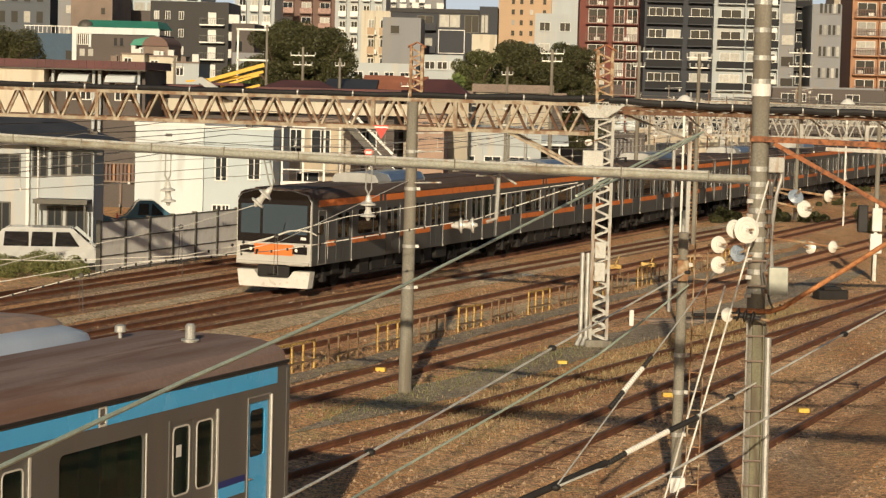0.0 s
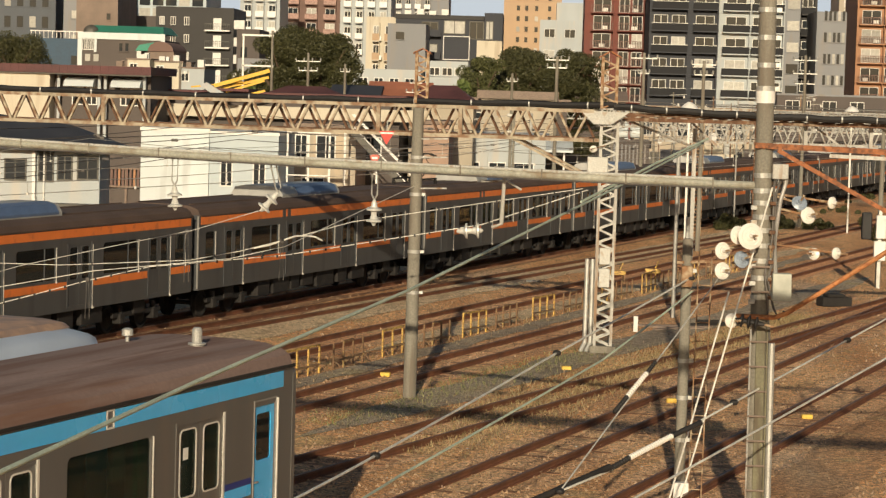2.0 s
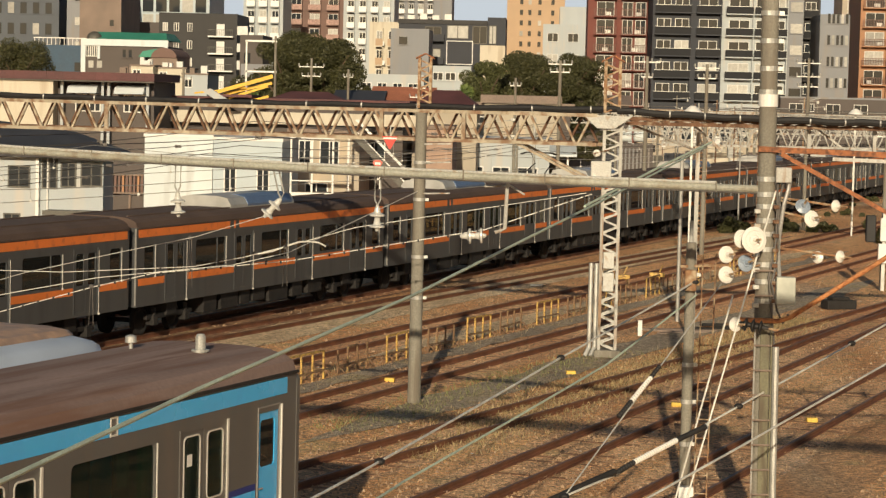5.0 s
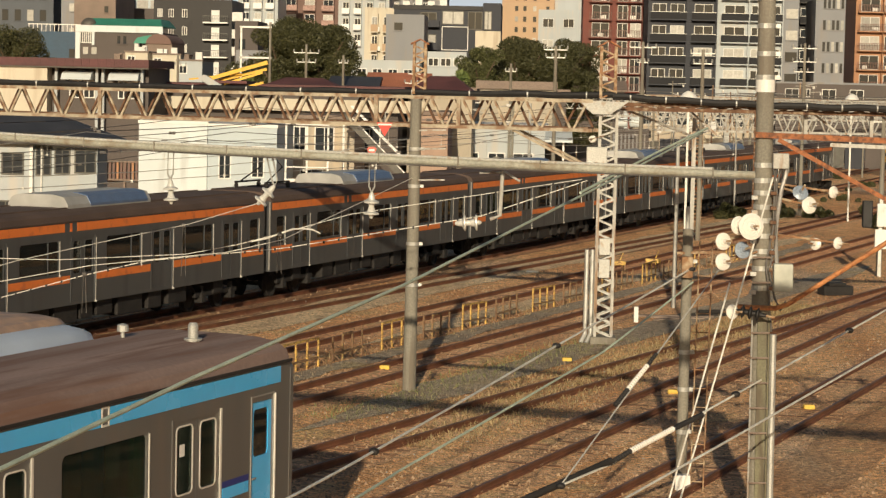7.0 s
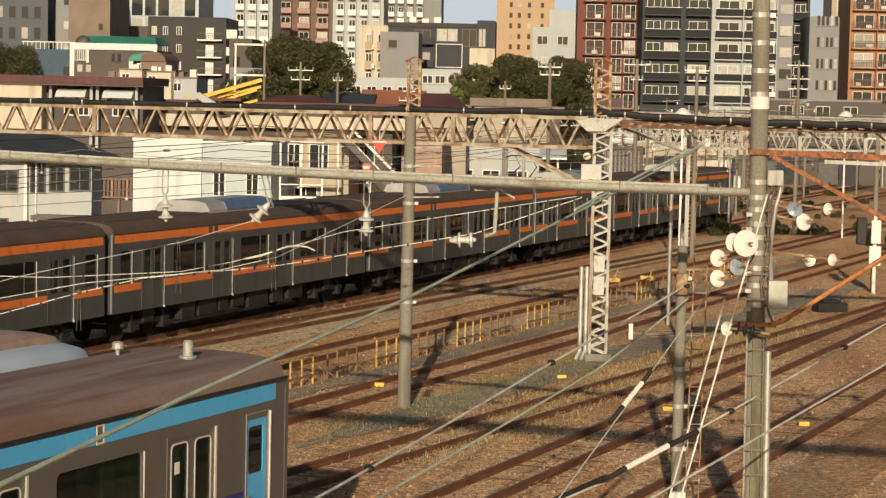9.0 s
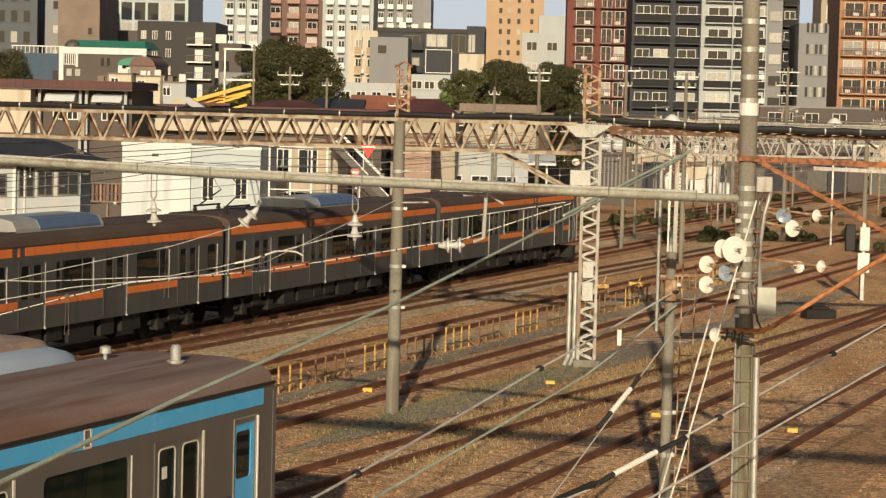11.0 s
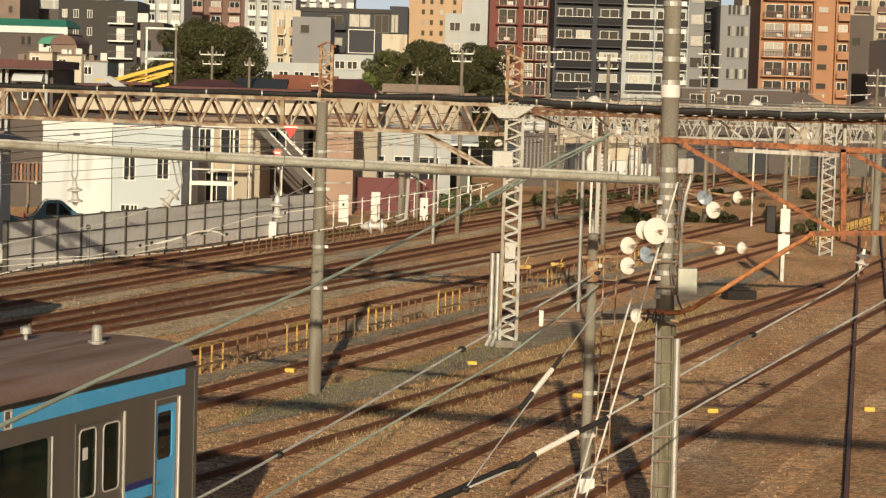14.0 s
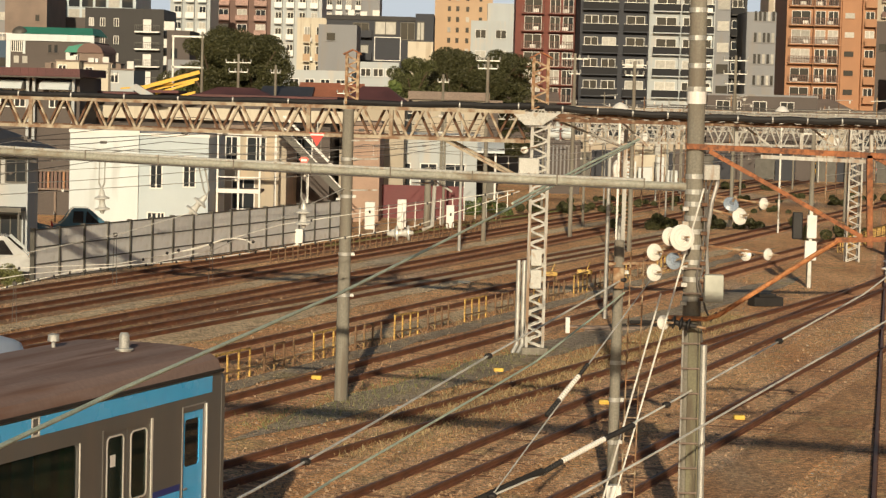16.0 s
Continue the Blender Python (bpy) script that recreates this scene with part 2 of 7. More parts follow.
BLUE_SHEET = material("deep_blue_sheet", (0.035, 0.075, 0.125), 0.6, 0.1, 0.15, 1.0, 0.03, 4, grit=0.10)
SLATE_BLUE = material("slate_blue_facade", (0.105, 0.12, 0.14), 0.8, 0, 0.1, 0.4, 0.05, 6, grit=0.15)
PALE_CREAM = material("pale_cream_plaster", (0.62, 0.57, 0.46), 0.85, 0, 0.06, 0.5, 0.03, 15, (0.50, 0.43, 0.33), 0.25, True, grit=0.15)
ORANGE_WALL = material("orange_tile_facade", (0.42, 0.225, 0.125), 0.8, 0, 0.08, 0.4, 0.1, 12, grit=0.20)
BLACK_WALL = material("black_metal_siding", (0.022, 0.021, 0.021), 0.6, 0.1, 0.25, 0.5, 0.1, 12, grit=0.20)
DARK_WALL = material("dark_slate_facade", (0.035, 0.039, 0.05), 0.7, 0, 0.15, 0.4, 0.1, 12, grit=0.20)
GREY_WALL = material("grey_concrete_facade", (0.26, 0.27, 0.285), 0.85, 0, 0.1, 0.3, 0.2, 12, (0.28, 0.26, 0.24), 0.35, True, grit=0.20)
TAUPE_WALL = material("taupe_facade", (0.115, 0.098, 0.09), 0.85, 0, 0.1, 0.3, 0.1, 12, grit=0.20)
GREEN_ROOF = material("green_copper_roof", (0.05, 0.27, 0.19), 0.6, 0.1, 0.15, 0.6, 0.1)
MAROON_ROOF = material("maroon_roof_sheet", (0.115, 0.045, 0.045), 0.7, 0, 0.25, 0.6, 0.3, 15)
CLAY_ROOF = material("clay_red_roof", (0.42, 0.16, 0.09), 0.75, 0, 0.2, 0.8, 0.3, 15)
DARK_ROOF = material("dark_slate_roof", (0.045, 0.048, 0.058), 0.6, 0, 0.25, 0.8, 0.3, 15)
WARM_ROOF = material("grey_brown_roof", (0.24, 0.185, 0.15), 0.8, 0, 0.15, 0.5, 0.2, 15)
RED_PAINT = material("dark_red_hoarding", (0.15, 0.03, 0.033), 0.6, 0, 0.1, 1, 0.1)
SIGN_RED = material("bright_red_sign", (0.80, 0.045, 0.03), 0.5, 0, 0.06, 4, 0.0)
WHITE_PAINT = material("white_enamel", (0.82, 0.81, 0.77), 0.4, 0, 0.05, 3, 0.0, grit=0.12)
CAR_WHITE = material("white_car_paint", (0.55, 0.56, 0.55), 0.25, 0, 0.03, 1, 0.0, clear=0.6, grit=0.02)
CAR_BLUE = material("teal_blue_car_paint", (0.06, 0.16, 0.24), 0.25, 0.2, 0.05, 1, 0.0, clear=0.6, grit=0.02)
TYRE = material("tyre_rubber", (0.02, 0.02, 0.02), 0.9, 0, 0.2, 5, 0.2)
BARK = material("brown_bark", (0.13, 0.09, 0.06), 0.95, 0, 0.3, 4, 0.8)
CURTAIN = material("pale_curtain", (0.46, 0.45, 0.41), 0.9, 0, 0.15, 2, 0.1, per=0.25)
RAILING = material("dark_glass_railing", (0.022, 0.023, 0.026), 0.85, 0.0, 0.1, 2, 0.0)
CRANE = material("crane_yellow", (0.80, 0.47, 0.03), 0.5, 0, 0.12, 2, 0.1)


def leaf_material(name, dark, light):
    m = bpy.data.materials.new(name)
    m.use_nodes = True
    nodes, links = m.node_tree.nodes, m.node_tree.links
    shader = nodes["Principled BSDF"]
    shader.inputs["Roughness"].default_value = 0.6
    geo = nodes.new("ShaderNodeNewGeometry")
    ramp = nodes.new("ShaderNodeValToRGB")
    ramp.color_ramp.elements[0].color = (*dark, 1)
    ramp.color_ramp.elements[1].color = (*light, 1)
    links.new(geo.outputs["Random Per Island"], ramp.inputs[0])
    links.new(ramp.outputs[0], shader.inputs["Base Color"])
    return m


LEAF = leaf_material("dark_broad_leaves", (0.036, 0.040, 0.013), (0.085, 0.082, 0.028))
LEAF_LIGHT = leaf_material("fresh_green_leaves", (0.05, 0.085, 0.02), (0.17, 0.21, 0.06))
LEAF_WEED = leaf_material("yellow_green_weeds", (0.10, 0.115, 0.035), (0.27, 0.27, 0.10))
LEAF_OLIVE = leaf_material("olive_leaves", (0.045, 0.052, 0.016), (0.125, 0.13, 0.045))
GRASS = leaf_material("dry_grass_blades", (0.16, 0.12, 0.055), (0.42, 0.32, 0.16))
GRAVEL = leaf_material("loose_ballast_stones", (0.16, 0.095, 0.055), (0.40, 0.27, 0.16))

SKY_GLOW = bpy.data.materials.new("pale_sky_backdrop")
SKY_GLOW.use_nodes = True
SKY_GLOW.node_tree.nodes["Principled BSDF"].inputs["Base Color"].default_value = (0.0, 0.0, 0.0, 1)
SKY_GLOW.node_tree.nodes["Principled BSDF"].inputs["Emission Color"].default_value = (0.54, 0.65, 0.76, 1)
SKY_GLOW.node_tree.nodes["Principled BSDF"].inputs["Emission Strength"].default_value = 0.9


# ---- mesh helpers ----
def box(bm, x0, x1, y0, y1, z0, z1, bevel=0.0):
    made = bmesh.ops.create_cube(bm, size=1.0)["verts"]
    for v in made:
        v.co = Vector(((x0 + x1) / 2 + v.co.x * (x1 - x0), (y0 + y1) / 2 + v.co.y * (y1 - y0), (z0 + z1) / 2 + v.co.z * (z1 - z0)))
    if bevel:
        edges = {e for v in made for e in v.link_edges}
        bmesh.ops.bevel(bm, geom=list(edges), offset=bevel, segments=2, affect="EDGES", profile=0.5)


def plate(bm, x0, x1, z0, z1, a0, a1, b0, b1, y0, y1, round_by=0.06, n=4):
    """A plate in the plane of x and z with a round-cornered hole a0..a1 by b0..b1."""
    centres = ((a0 + round_by, b0 + round_by, 180), (a1 - round_by, b0 + round_by, 270), (a1 - round_by, b1 - round_by, 0), (a0 + round_by, b1 - round_by, 90))
    sides = []
    for y in (y0, y1):
        outer = [bm.verts.new((x, y, z)) for x, z in ((x0, z0), (x1, z0), (x1, z1), (x0, z1))]
        arcs = [[bm.verts.new((cx + round_by * math.cos(radians(a + 90 * i / n)), y, cz + round_by * math.sin(radians(a + 90 * i / n)))) for i in range(n + 1)] for cx, cz, a in centres]
        for k in range(4):
            for i in range(n):
                bm.faces.new((outer[k], arcs[k][i], arcs[k][i + 1]))
            m = (k + 1) % 4
            bm.faces.new((outer[k], arcs[k][n], arcs[m][0], outer[m]))
        sides.append((outer, [v for arc in arcs for v in arc]))
    for f, g in zip(*sides):
        for k in range(len(f)):
            m = (k + 1) % len(f)
            bm.faces.new((f[k], f[m], g[m], g[k]))


def ring(bm, a0, a1, b0, b1, t, y0, y1, round_by=0.07, n=4):
    """A round-cornered frame of thickness t."""
    loops = []
    for y in (y0, y1):
        for grow in (0, t):
            rr = round_by + grow
            centres = ((a0 + round_by, b0 + round_by, 180), (a1 - round_by, b0 + round_by, 270), (a1 - round_by, b1 - round_by, 0), (a0 + round_by, b1 - round_by, 90))
            loops.append([bm.verts.new((cx + rr * math.cos(radians(a + 90 * i / n)), y, cz + rr * math.sin(radians(a + 90 * i / n)))) for cx, cz, a in centres for i in range(n + 1)])
    order = (loops[0], loops[1], loops[3], loops[2])
    for f, g in zip(order, order[1:] + order[:1]):
        for k in range(len(f)):
            m = (k + 1) % len(f)
            bm.faces.new((f[k], f[m], g[m], g[k]))


def tube(bm, points, r, sides=6, r_end=None):
    """A tube through points; its ends are closed."""
    rings = []
    pts = [Vector(p) for p in points]
    for i, p in enumerate(pts):
        way = (pts[min(i + 1, len(pts) - 1)] - pts[max(i - 1, 0)]).normalized()
        side = way.cross(Vector((0, 0, 1)))
        side = side.normalized() if side.length > 1e-4 else Vector((1, 0, 0))
        up = side.cross(way)
        rad = r if r_end is None else r + (r_end - r) * i / (len(pts) - 1)
        rings.append([bm.verts.new(p + (side * math.cos(a) + up * math.sin(a)) * rad) for a in [2 * math.pi * k / sides for k in range(sides)]])
    for a, b in zip(rings, rings[1:]):
        for k in range(sides):
            bm.faces.new((a[k], a[(k + 1) % sides], b[(k + 1) % sides], b[k]))
    bm.faces.new(rings[0][::-1])
    bm.faces.new(rings[-1])


def beam(bm, a, b, w, h=None):
    """A square bar from a to b."""
    a, b = Vector(a), Vector(b)
    h = h or w
    way = (b - a).normalized()
    side = way.cross(Vector((0, 0, 1)))
    side = side.normalized() if side.length > 1e-3 else Vector((1, 0, 0))
    up = side.cross(way)
    q = [[bm.verts.new(p + side * sx * w / 2 + up * sz * h / 2) for sx, sz in ((-1, -1), (1, -1), (1, 1), (-1, 1))] for p in (a, b)]
    for k in range(4):
        bm.faces.new((q[0][k], q[0][(k + 1) % 4], q[1][(k + 1) % 4], q[1][k]))
    bm.faces.new(q[0][::-1])
    bm.faces.new(q[1])


def disc_stack(bm, base, way, profile, sides=16):
    """A turned shape: profile of (distance along way, radius)."""
    base, way = Vector(base), Vector(way).normalized()
    side = way.cross(Vector((0, 0, 1)))
    side = side.normalized() if side.length > 1e-3 else Vector((1, 0, 0))
    up = side.cross(way)
    rings = [[bm.verts.new(base + way * d + (side * math.cos(2 * math.pi * k / sides) + up * math.sin(2 * math.pi * k / sides)) * r) for k in range(sides)] for d, r in profile]
    for a, b in zip(rings, rings[1:]):
        for k in range(sides):
            bm.faces.new((a[k], a[(k + 1) % sides], b[(k + 1) % sides], b[k]))
    bm.faces.new(rings[0][::-1])
    bm.faces.new(rings[-1])


def prism(bm, outline, axis_from, axis_to, axis="x"):
    """An outline of (u, v) drawn out along x (u is y, v is z) or along y (u is x)."""
    ends = []
    for a in (axis_from, axis_to):
        ends.append([bm.verts.new((a, u, v) if axis == "x" else (u, a, v)) for u, v in outline])
    n = len(outline)
    for k in range(n):
        bm.faces.new((ends[0][k], ends[0][(k + 1) % n], ends[1][(k + 1) % n], ends[1][k]))
    bm.faces.new(ends[0][::-1])
    bm.faces.new(ends[1])


def mesh_of(name, bm, mat, smooth=False):
    bmesh.ops.recalc_face_normals(bm, faces=bm.faces)
    data = bpy.data.meshes.new(name)
    bm.to_mesh(data)
    bm.free()
    data.materials.append(mat)
    if smooth:
        data.polygons.foreach_set("use_smooth", [True] * len(data.polygons))
    return data


def part(name, bm, mat, parent, label="", smooth=False):
    ob = new(name, bm if isinstance(bm, bpy.types.Mesh) else mesh_of(name, bm, mat, smooth))
    ob.parent = parent
    return tagged(ob, label) if label else ob


def thing(name, label, category, m=None, group="", kind=""):
    ob = new(name)
    ob.empty_display_size = 0.2
    if m is not None:
        ob.matrix_world = m
    return tagged(ob, label, category, group, kind)


def single(name, bm, mat, label, category, group="", kind="", smooth=False, m=None):
    ob = new(name, mesh_of(name, bm, mat, smooth))
    if m is not None:
        ob.matrix_world = m
    return tagged(ob, label, category, group, kind)


def bm_box(*a, **k):
    bm = bmesh.new()
    box(bm, *a, **k)
    return bm


def sag_line(a, b, sag, n=14):
    a, b = Vector(a), Vector(b)
    return [a.lerp(b, i / n) - Vector((0, 0, sag * 4 * (i / n) * (1 - i / n))) for i in range(n + 1)]


def on_line(yaw, off, s, lateral=0.0, z=0.0):
    """The place s metres along a track that runs at yaw (to the right of ahead) and passes off metres beside the eye's foot."""
    a = radians(yaw)
    return Vector((math.sin(a) * s + math.cos(a) * (off + lateral), math.cos(a) * s - math.sin(a) * (off + lateral), z))


# ---- ground ----
bm = bmesh.new()
bmesh.ops.create_grid(bm, x_segments=2, y_segments=2, size=2500)
ground = single("ground", bm, GROUND, "rust-brown ballast and dirt of a railway yard", "ground", kind="structure")
ground.location.z = 0.0

# ---- railway tracks: name, yaw, offset, from, to ----
TRACKS = [
    ("blue train's track", 18.99, -15.17, 8, 400),
    ("joining track", 22.77, -21.42, 30, 100),
    ("near yard track", 19.38, -11.99, 8, 400),
    ("track beside the yellow fence", 19.5, -23.3, 20, 400),
    ("track behind the yellow fence", 18.9, -27.45, 20, 400),
    ("crossover track", 20.1, -33.29, 40, 130),
    ("orange train's track", 17.76, -32.90, 0, 420),
    ("far running track", 17.4, -36.5, 20, 420),
    ("track along the barrier", 17.3, -39.6, 20, 420),
    ("crossing track", 10.3, 0.48, 25, 300),
    ("far yard track", 18.6, -8.2, 112, 400),
    ("far yard track", 18.6, -4.4, 120, 400),
    ("far yard track", 18.6, -0.4, 128, 400),
    ("far yard track", 18.4, 3.6, 140, 400),
]
RAIL_TOP_Z = 0.15


def track(label, yaw, off, s0, s1):
    root = thing("railway_track", "rusty rails on worn sleepers, " + label, "railway track", kind="structure")
    for side in (-0.5665, 0.5665):
        a, b = on_line(yaw, off, s0, side), on_line(yaw, off, s1, side)
        bm = bmesh.new()
        beam(bm, a + Vector((0, 0, 0.015)), b + Vector((0, 0, 0.015)), 0.125, 0.03)
        beam(bm, a + Vector((0, 0, 0.065)), b + Vector((0, 0, 0.065)), 0.03, 0.10)
        rail = part("rail", bm, RAIL, root)
        bm = bmesh.new()
        beam(bm, a + Vector((0, 0, 0.13)), b + Vector((0, 0, 0.13)), 0.072, 0.04)
        part("rail_head", bm, RAIL_TOP, rail, "worn brown running surface")
    bm = bmesh.new()
    q = [on_line(yaw, off, s, side, 0.002 + 0.0009 * len(BEDS)) for s, side in ((s0, -1.25), (s0, 1.25), (s1, 1.25), (s1, -1.25))]
    bm.faces.new([bm.verts.new(v) for v in q])
    running = off < -32
    BEDS.append(part("track_bed", bm, DARK_BED if running else BED, root, "dark brown ballast bed" if running else "rust-stained ballast bed"))
    return root


BEDS = []
SLEEPER_BLOCK = mesh_of("sleeper", bm_box(-1.02, 1.02, -0.105, 0.105, -0.06, 0.018, bevel=0.012), SLEEPER)
dice = random.Random(5)
for label, yaw, off, s0, s1 in TRACKS:
    root = track(label, yaw, off, s0, s1)
    s = s0
    far = bmesh.new()
    while s < min(s1, 210):
        p = on_line(yaw, off, s)
        if 40 < p.y < 84 and -18 < p.x < 20:
            ob = part("sleeper", SLEEPER_BLOCK, None, root)
            ob.matrix_basis = pose(p.x, p.y, dice.uniform(-0.045, -0.004), dice.uniform(-1, 1), dice.uniform(-0.6, 0.6), -yaw + dice.uniform(-1.5, 1.5))
        else:
            a = on_line(yaw, off, s, -1.02, -0.02)
            b = on_line(yaw, off, s, 1.02, -0.02)
            beam(far, a, b, 0.21, 0.08)
        s += 0.62
    tagged(part("sleeper_row", far, SLEEPER, root), kind="stuff")


# ---- trains ----
BODY_L, HALF_W = 19.5, 1.4


def side_wall(bm, sgn, openings, doors, x0, x1):
    """One side of a carriage body, built round its door and window openings."""
    ya, yb = sorted((sgn * HALF_W, sgn * (HALF_W - 0.07)))
    box(bm, x0, x1, ya, yb, 1.0, 1.13)
    box(bm, x0, x1, ya, yb, 2.83, 3.33)
    cuts = sorted(openings)
    x = x0
    for a, b in cuts + [(x1, x1)]:
        if a > x:
            box(bm, x, a, ya, yb, 1.88, 2.83)
        x = b
    x = x0
    for a, b in sorted(doors) + [(x1, x1)]:
        if a > x:
            box(bm, x, a, ya, yb, 1.13, 1.88)
        x = b


def roof_outline(w, z0, z1, n=9):
    pts = [(-w, z0 - 0.03), (-w, z0)]
    for i in range(n + 1):
        a = math.pi * (1 - i / n)
        pts.append((w * 0.99 * math.copysign(abs(math.cos(a)) ** 0.55, math.cos(a)), z0 + (z1 - z0) * math.sin(a) ** 0.75))
    return pts + [(w, z0), (w, z0 - 0.03)]


def bar_frame(bm, x0, x1, z0, z1, y, t, d):
    """A rectangular frame in the plane of the side."""
    ya, yb = sorted((y, y + d))
    box(bm, x0, x0 + t, ya, yb, z0, z1)
    box(bm, x1 - t, x1, ya, yb, z0, z1)
    box(bm, x0 + t, x1 - t, ya, yb, z0, z0 + t)
    box(bm, x0 + t, x1 - t, ya, yb, z1 - t, z1)


def bogie(root, x):
    bm = bmesh.new()
    for sgn in (-1, 1):
        y = sgn * 1.0
        box(bm, x - 1.5, x + 1.5, y - 0.06, y + 0.06, 0.5, 0.66, 0.02)
        box(bm, x - 0.35, x + 0.35, y - 0.12, y + 0.12, 0.55, 0.95, 0.03)
        for dx in (-1.05, 1.05):
            box(bm, x + dx - 0.16, x + dx + 0.16, y - 0.14, y + 0.14, 0.32, 0.62, 0.03)
            disc_stack(bm, (x + dx, y + sgn * 0.02, 0.62), (0, 0, 1), [(0, 0.09), (0.22, 0.09)], 8)
    box(bm, x - 0.3, x + 0.3, -0.9, 0.9, 0.5, 0.9)
    frame_ob = part("bogie", bm, DARKBOX, root, "near-black bogie frame")
    for dx in (-1.05, 1.05):
        bm = bmesh.new()
        for sgn in (-1, 1):
            disc_stack(bm, (x + dx, sgn * 0.47, 0.43), (0, sgn, 0), [(0, 0.45), (0.04, 0.45), (0.05, 0.43), (0.16, 0.43), (0.17, 0.36), (0.13, 0.3), (0.17, 0.12)], 20)
        tube(bm, [(x + dx, -0.5, 0.43), (x + dx, 0.5, 0.43)], 0.08)
        part("wheelset", bm, DARKBOX, frame_ob, "steel wheels with axle")


def carriage(name, label, band, low_band, cab, seats=False, group="", m=None):
    """A suburban carriage, its middle at the origin, rail tops at z = 0; cab: the end (-1 or 1) with a driver's cab, or 0."""
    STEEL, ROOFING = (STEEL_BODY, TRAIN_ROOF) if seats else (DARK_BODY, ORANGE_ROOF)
    root = thing(name, label, "train carriage", m, group)
    x0, x1 = -BODY_L / 2, BODY_L / 2
    shift = -0.34 * cab
    doors = [(c + shift - 0.66, c + shift + 0.66) for c in (-7.23, -2.41, 2.41, 7.23)]
    windows = [(c + shift - 1.08, c + shift + 1.08) for c in (-4.82, 0, 4.82)]
    crew = []
    for end in (-1, 1):
        if end == cab:
            crew.append(tuple(sorted((end * (x1 - 0.56), end * (x1 - 1.22)))))
        else:
            c = end * 8.95
            windows.append((c - 0.36, c + 0.36))
    body = bmesh.new()
    for sgn in (-1, 1):
        side_wall(body, sgn, doors + windows + crew, doors + crew, x0, x1)
    for x in (x0, x1 - 0.08):
        box(body, x, x + 0.08, -1.33, 1.33, 1.0, 3.33)
    box(body, x0 + 0.08, x1 - 0.08, -1.33, 1.33, 1.0, 1.1)
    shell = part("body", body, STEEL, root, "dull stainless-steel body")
    bm = bmesh.new()
    prism(bm, roof_outline(HALF_W + 0.01, 3.335, 3.65), x0 + 0.02, x1 - 0.02)
    roof = part("roof", bm, ROOFING, root, "brown dust-covered curved roof", smooth=False)
    bm = bmesh.new()
    for sgn in (-1, 1):
        box(bm, x0, x1, *sorted((sgn * 1.412, sgn * 1.44)), 3.30, 3.345)
        if not seats:
            box(bm, x0 + 0.3, x1 - 0.3, *sorted((sgn * 0.88, sgn * 0.94)), 3.60, 3.66)
    part("gutter", bm, DARKBOX if seats else ROOFING, roof)
    for sgn in (-1, 1):
        out = sgn * (HALF_W + 0.004)
        # bands
        up = bmesh.new()
        end = x1 - 0.32 if cab == 1 else x1 - 0.1
        if seats:
            spans = ((x0 + 0.1, x1 - 5.42), (x1 - 5.19, end))
        else:
            spans = ((x0 + (0.55 if cab == -1 else 0.1), x1 - 13.22), (x1 - 12.92, x1 - 12.8), (x1 - 12.52, end))
        for a, b in spans:
            if b > a:
                box(up, a, b, *sorted((out - sgn * 0.003, out + sgn * 0.004)), 3.035, 3.27)
        part("upper_band", up, band, shell)
        if seats:
            lamp_frame = bmesh.new()
            bar_frame(lamp_frame, x1 - 5.40, x1 - 5.21, 3.03, 3.28, sgn * (HALF_W + 0.012), 0.025, -sgn * 0.01)
            part("lamp_frame", lamp_frame, STEEL_TRIM, shell, "bright frame round the side lamp")
        low = bmesh.new()
        navy = bmesh.new()
        edges = [x0 + 0.1] + [v for d in sorted(doors + crew) for v in (d[0] - 0.09, d[1] + 0.09)] + [x1 - 0.1]
        for a, b in zip(edges[::2], edges[1::2]):
            if b - a < 0.5 and cab:
                continue
            if low_band is band:
                box(low, a, b, *sorted((out - sgn * 0.003, out + sgn * 0.004)), 1.62, 1.83)
            else:
                box(low, a, b, *sorted((out - sgn * 0.003, out + sgn * 0.004)), 1.60, 1.76)
                box(navy, a, b, *sorted((out - sgn * 0.003, out + sgn * 0.004)), 1.76, 1.85)
        part("lower_band", low, band, shell)
        if navy.verts:
            part("lower_band", navy, low_band, shell, "navy edge of the lower band")
        else:
            navy.free()
        # passenger doors
        for a, b in doors:
            mid = (a + b) / 2
            y = sgn * (HALF_W - 0.045)
            for la, lb in ((a, mid - 0.008), (mid + 0.008, b)):
                bm = bmesh.new()
                plate(bm, la, lb, 1.13, 2.83, la + 0.11, lb - 0.10, 1.86, 2.76, y, y + sgn * 0.03)
                door = part("door", bm, STEEL, root, "closed sliding door leaf")
                part("glass", bm_box(la + 0.11, lb - 0.10, *sorted((y + sgn * 0.008, y + sgn * 0.018)), 1.86, 2.76), CLEAR if seats else GLASS, door)
                bm = bmesh.new()
                ring(bm, la + 0.112, lb - 0.102, 1.862, 2.758, 0.022, y + sgn * 0.031, y + sgn * 0.04)
                part("glass_trim", bm, STEEL_TRIM if seats else STEEL, door, "bright stainless trim" if seats else "")
                edge = la if la == a else lb
                # only the right-hand post is bright: its glint is put into colour
                part("door_post", bm_box(*((edge - 0.05, edge) if la == a else (edge, edge + 0.05)), *sorted((sgn * (HALF_W + 0.014), sgn * (HALF_W - 0.05))), 1.08, 2.88), STEEL_TRIM if seats and la != a else STEEL, door, "stainless post with its glint painted in" if seats and la != a else "")
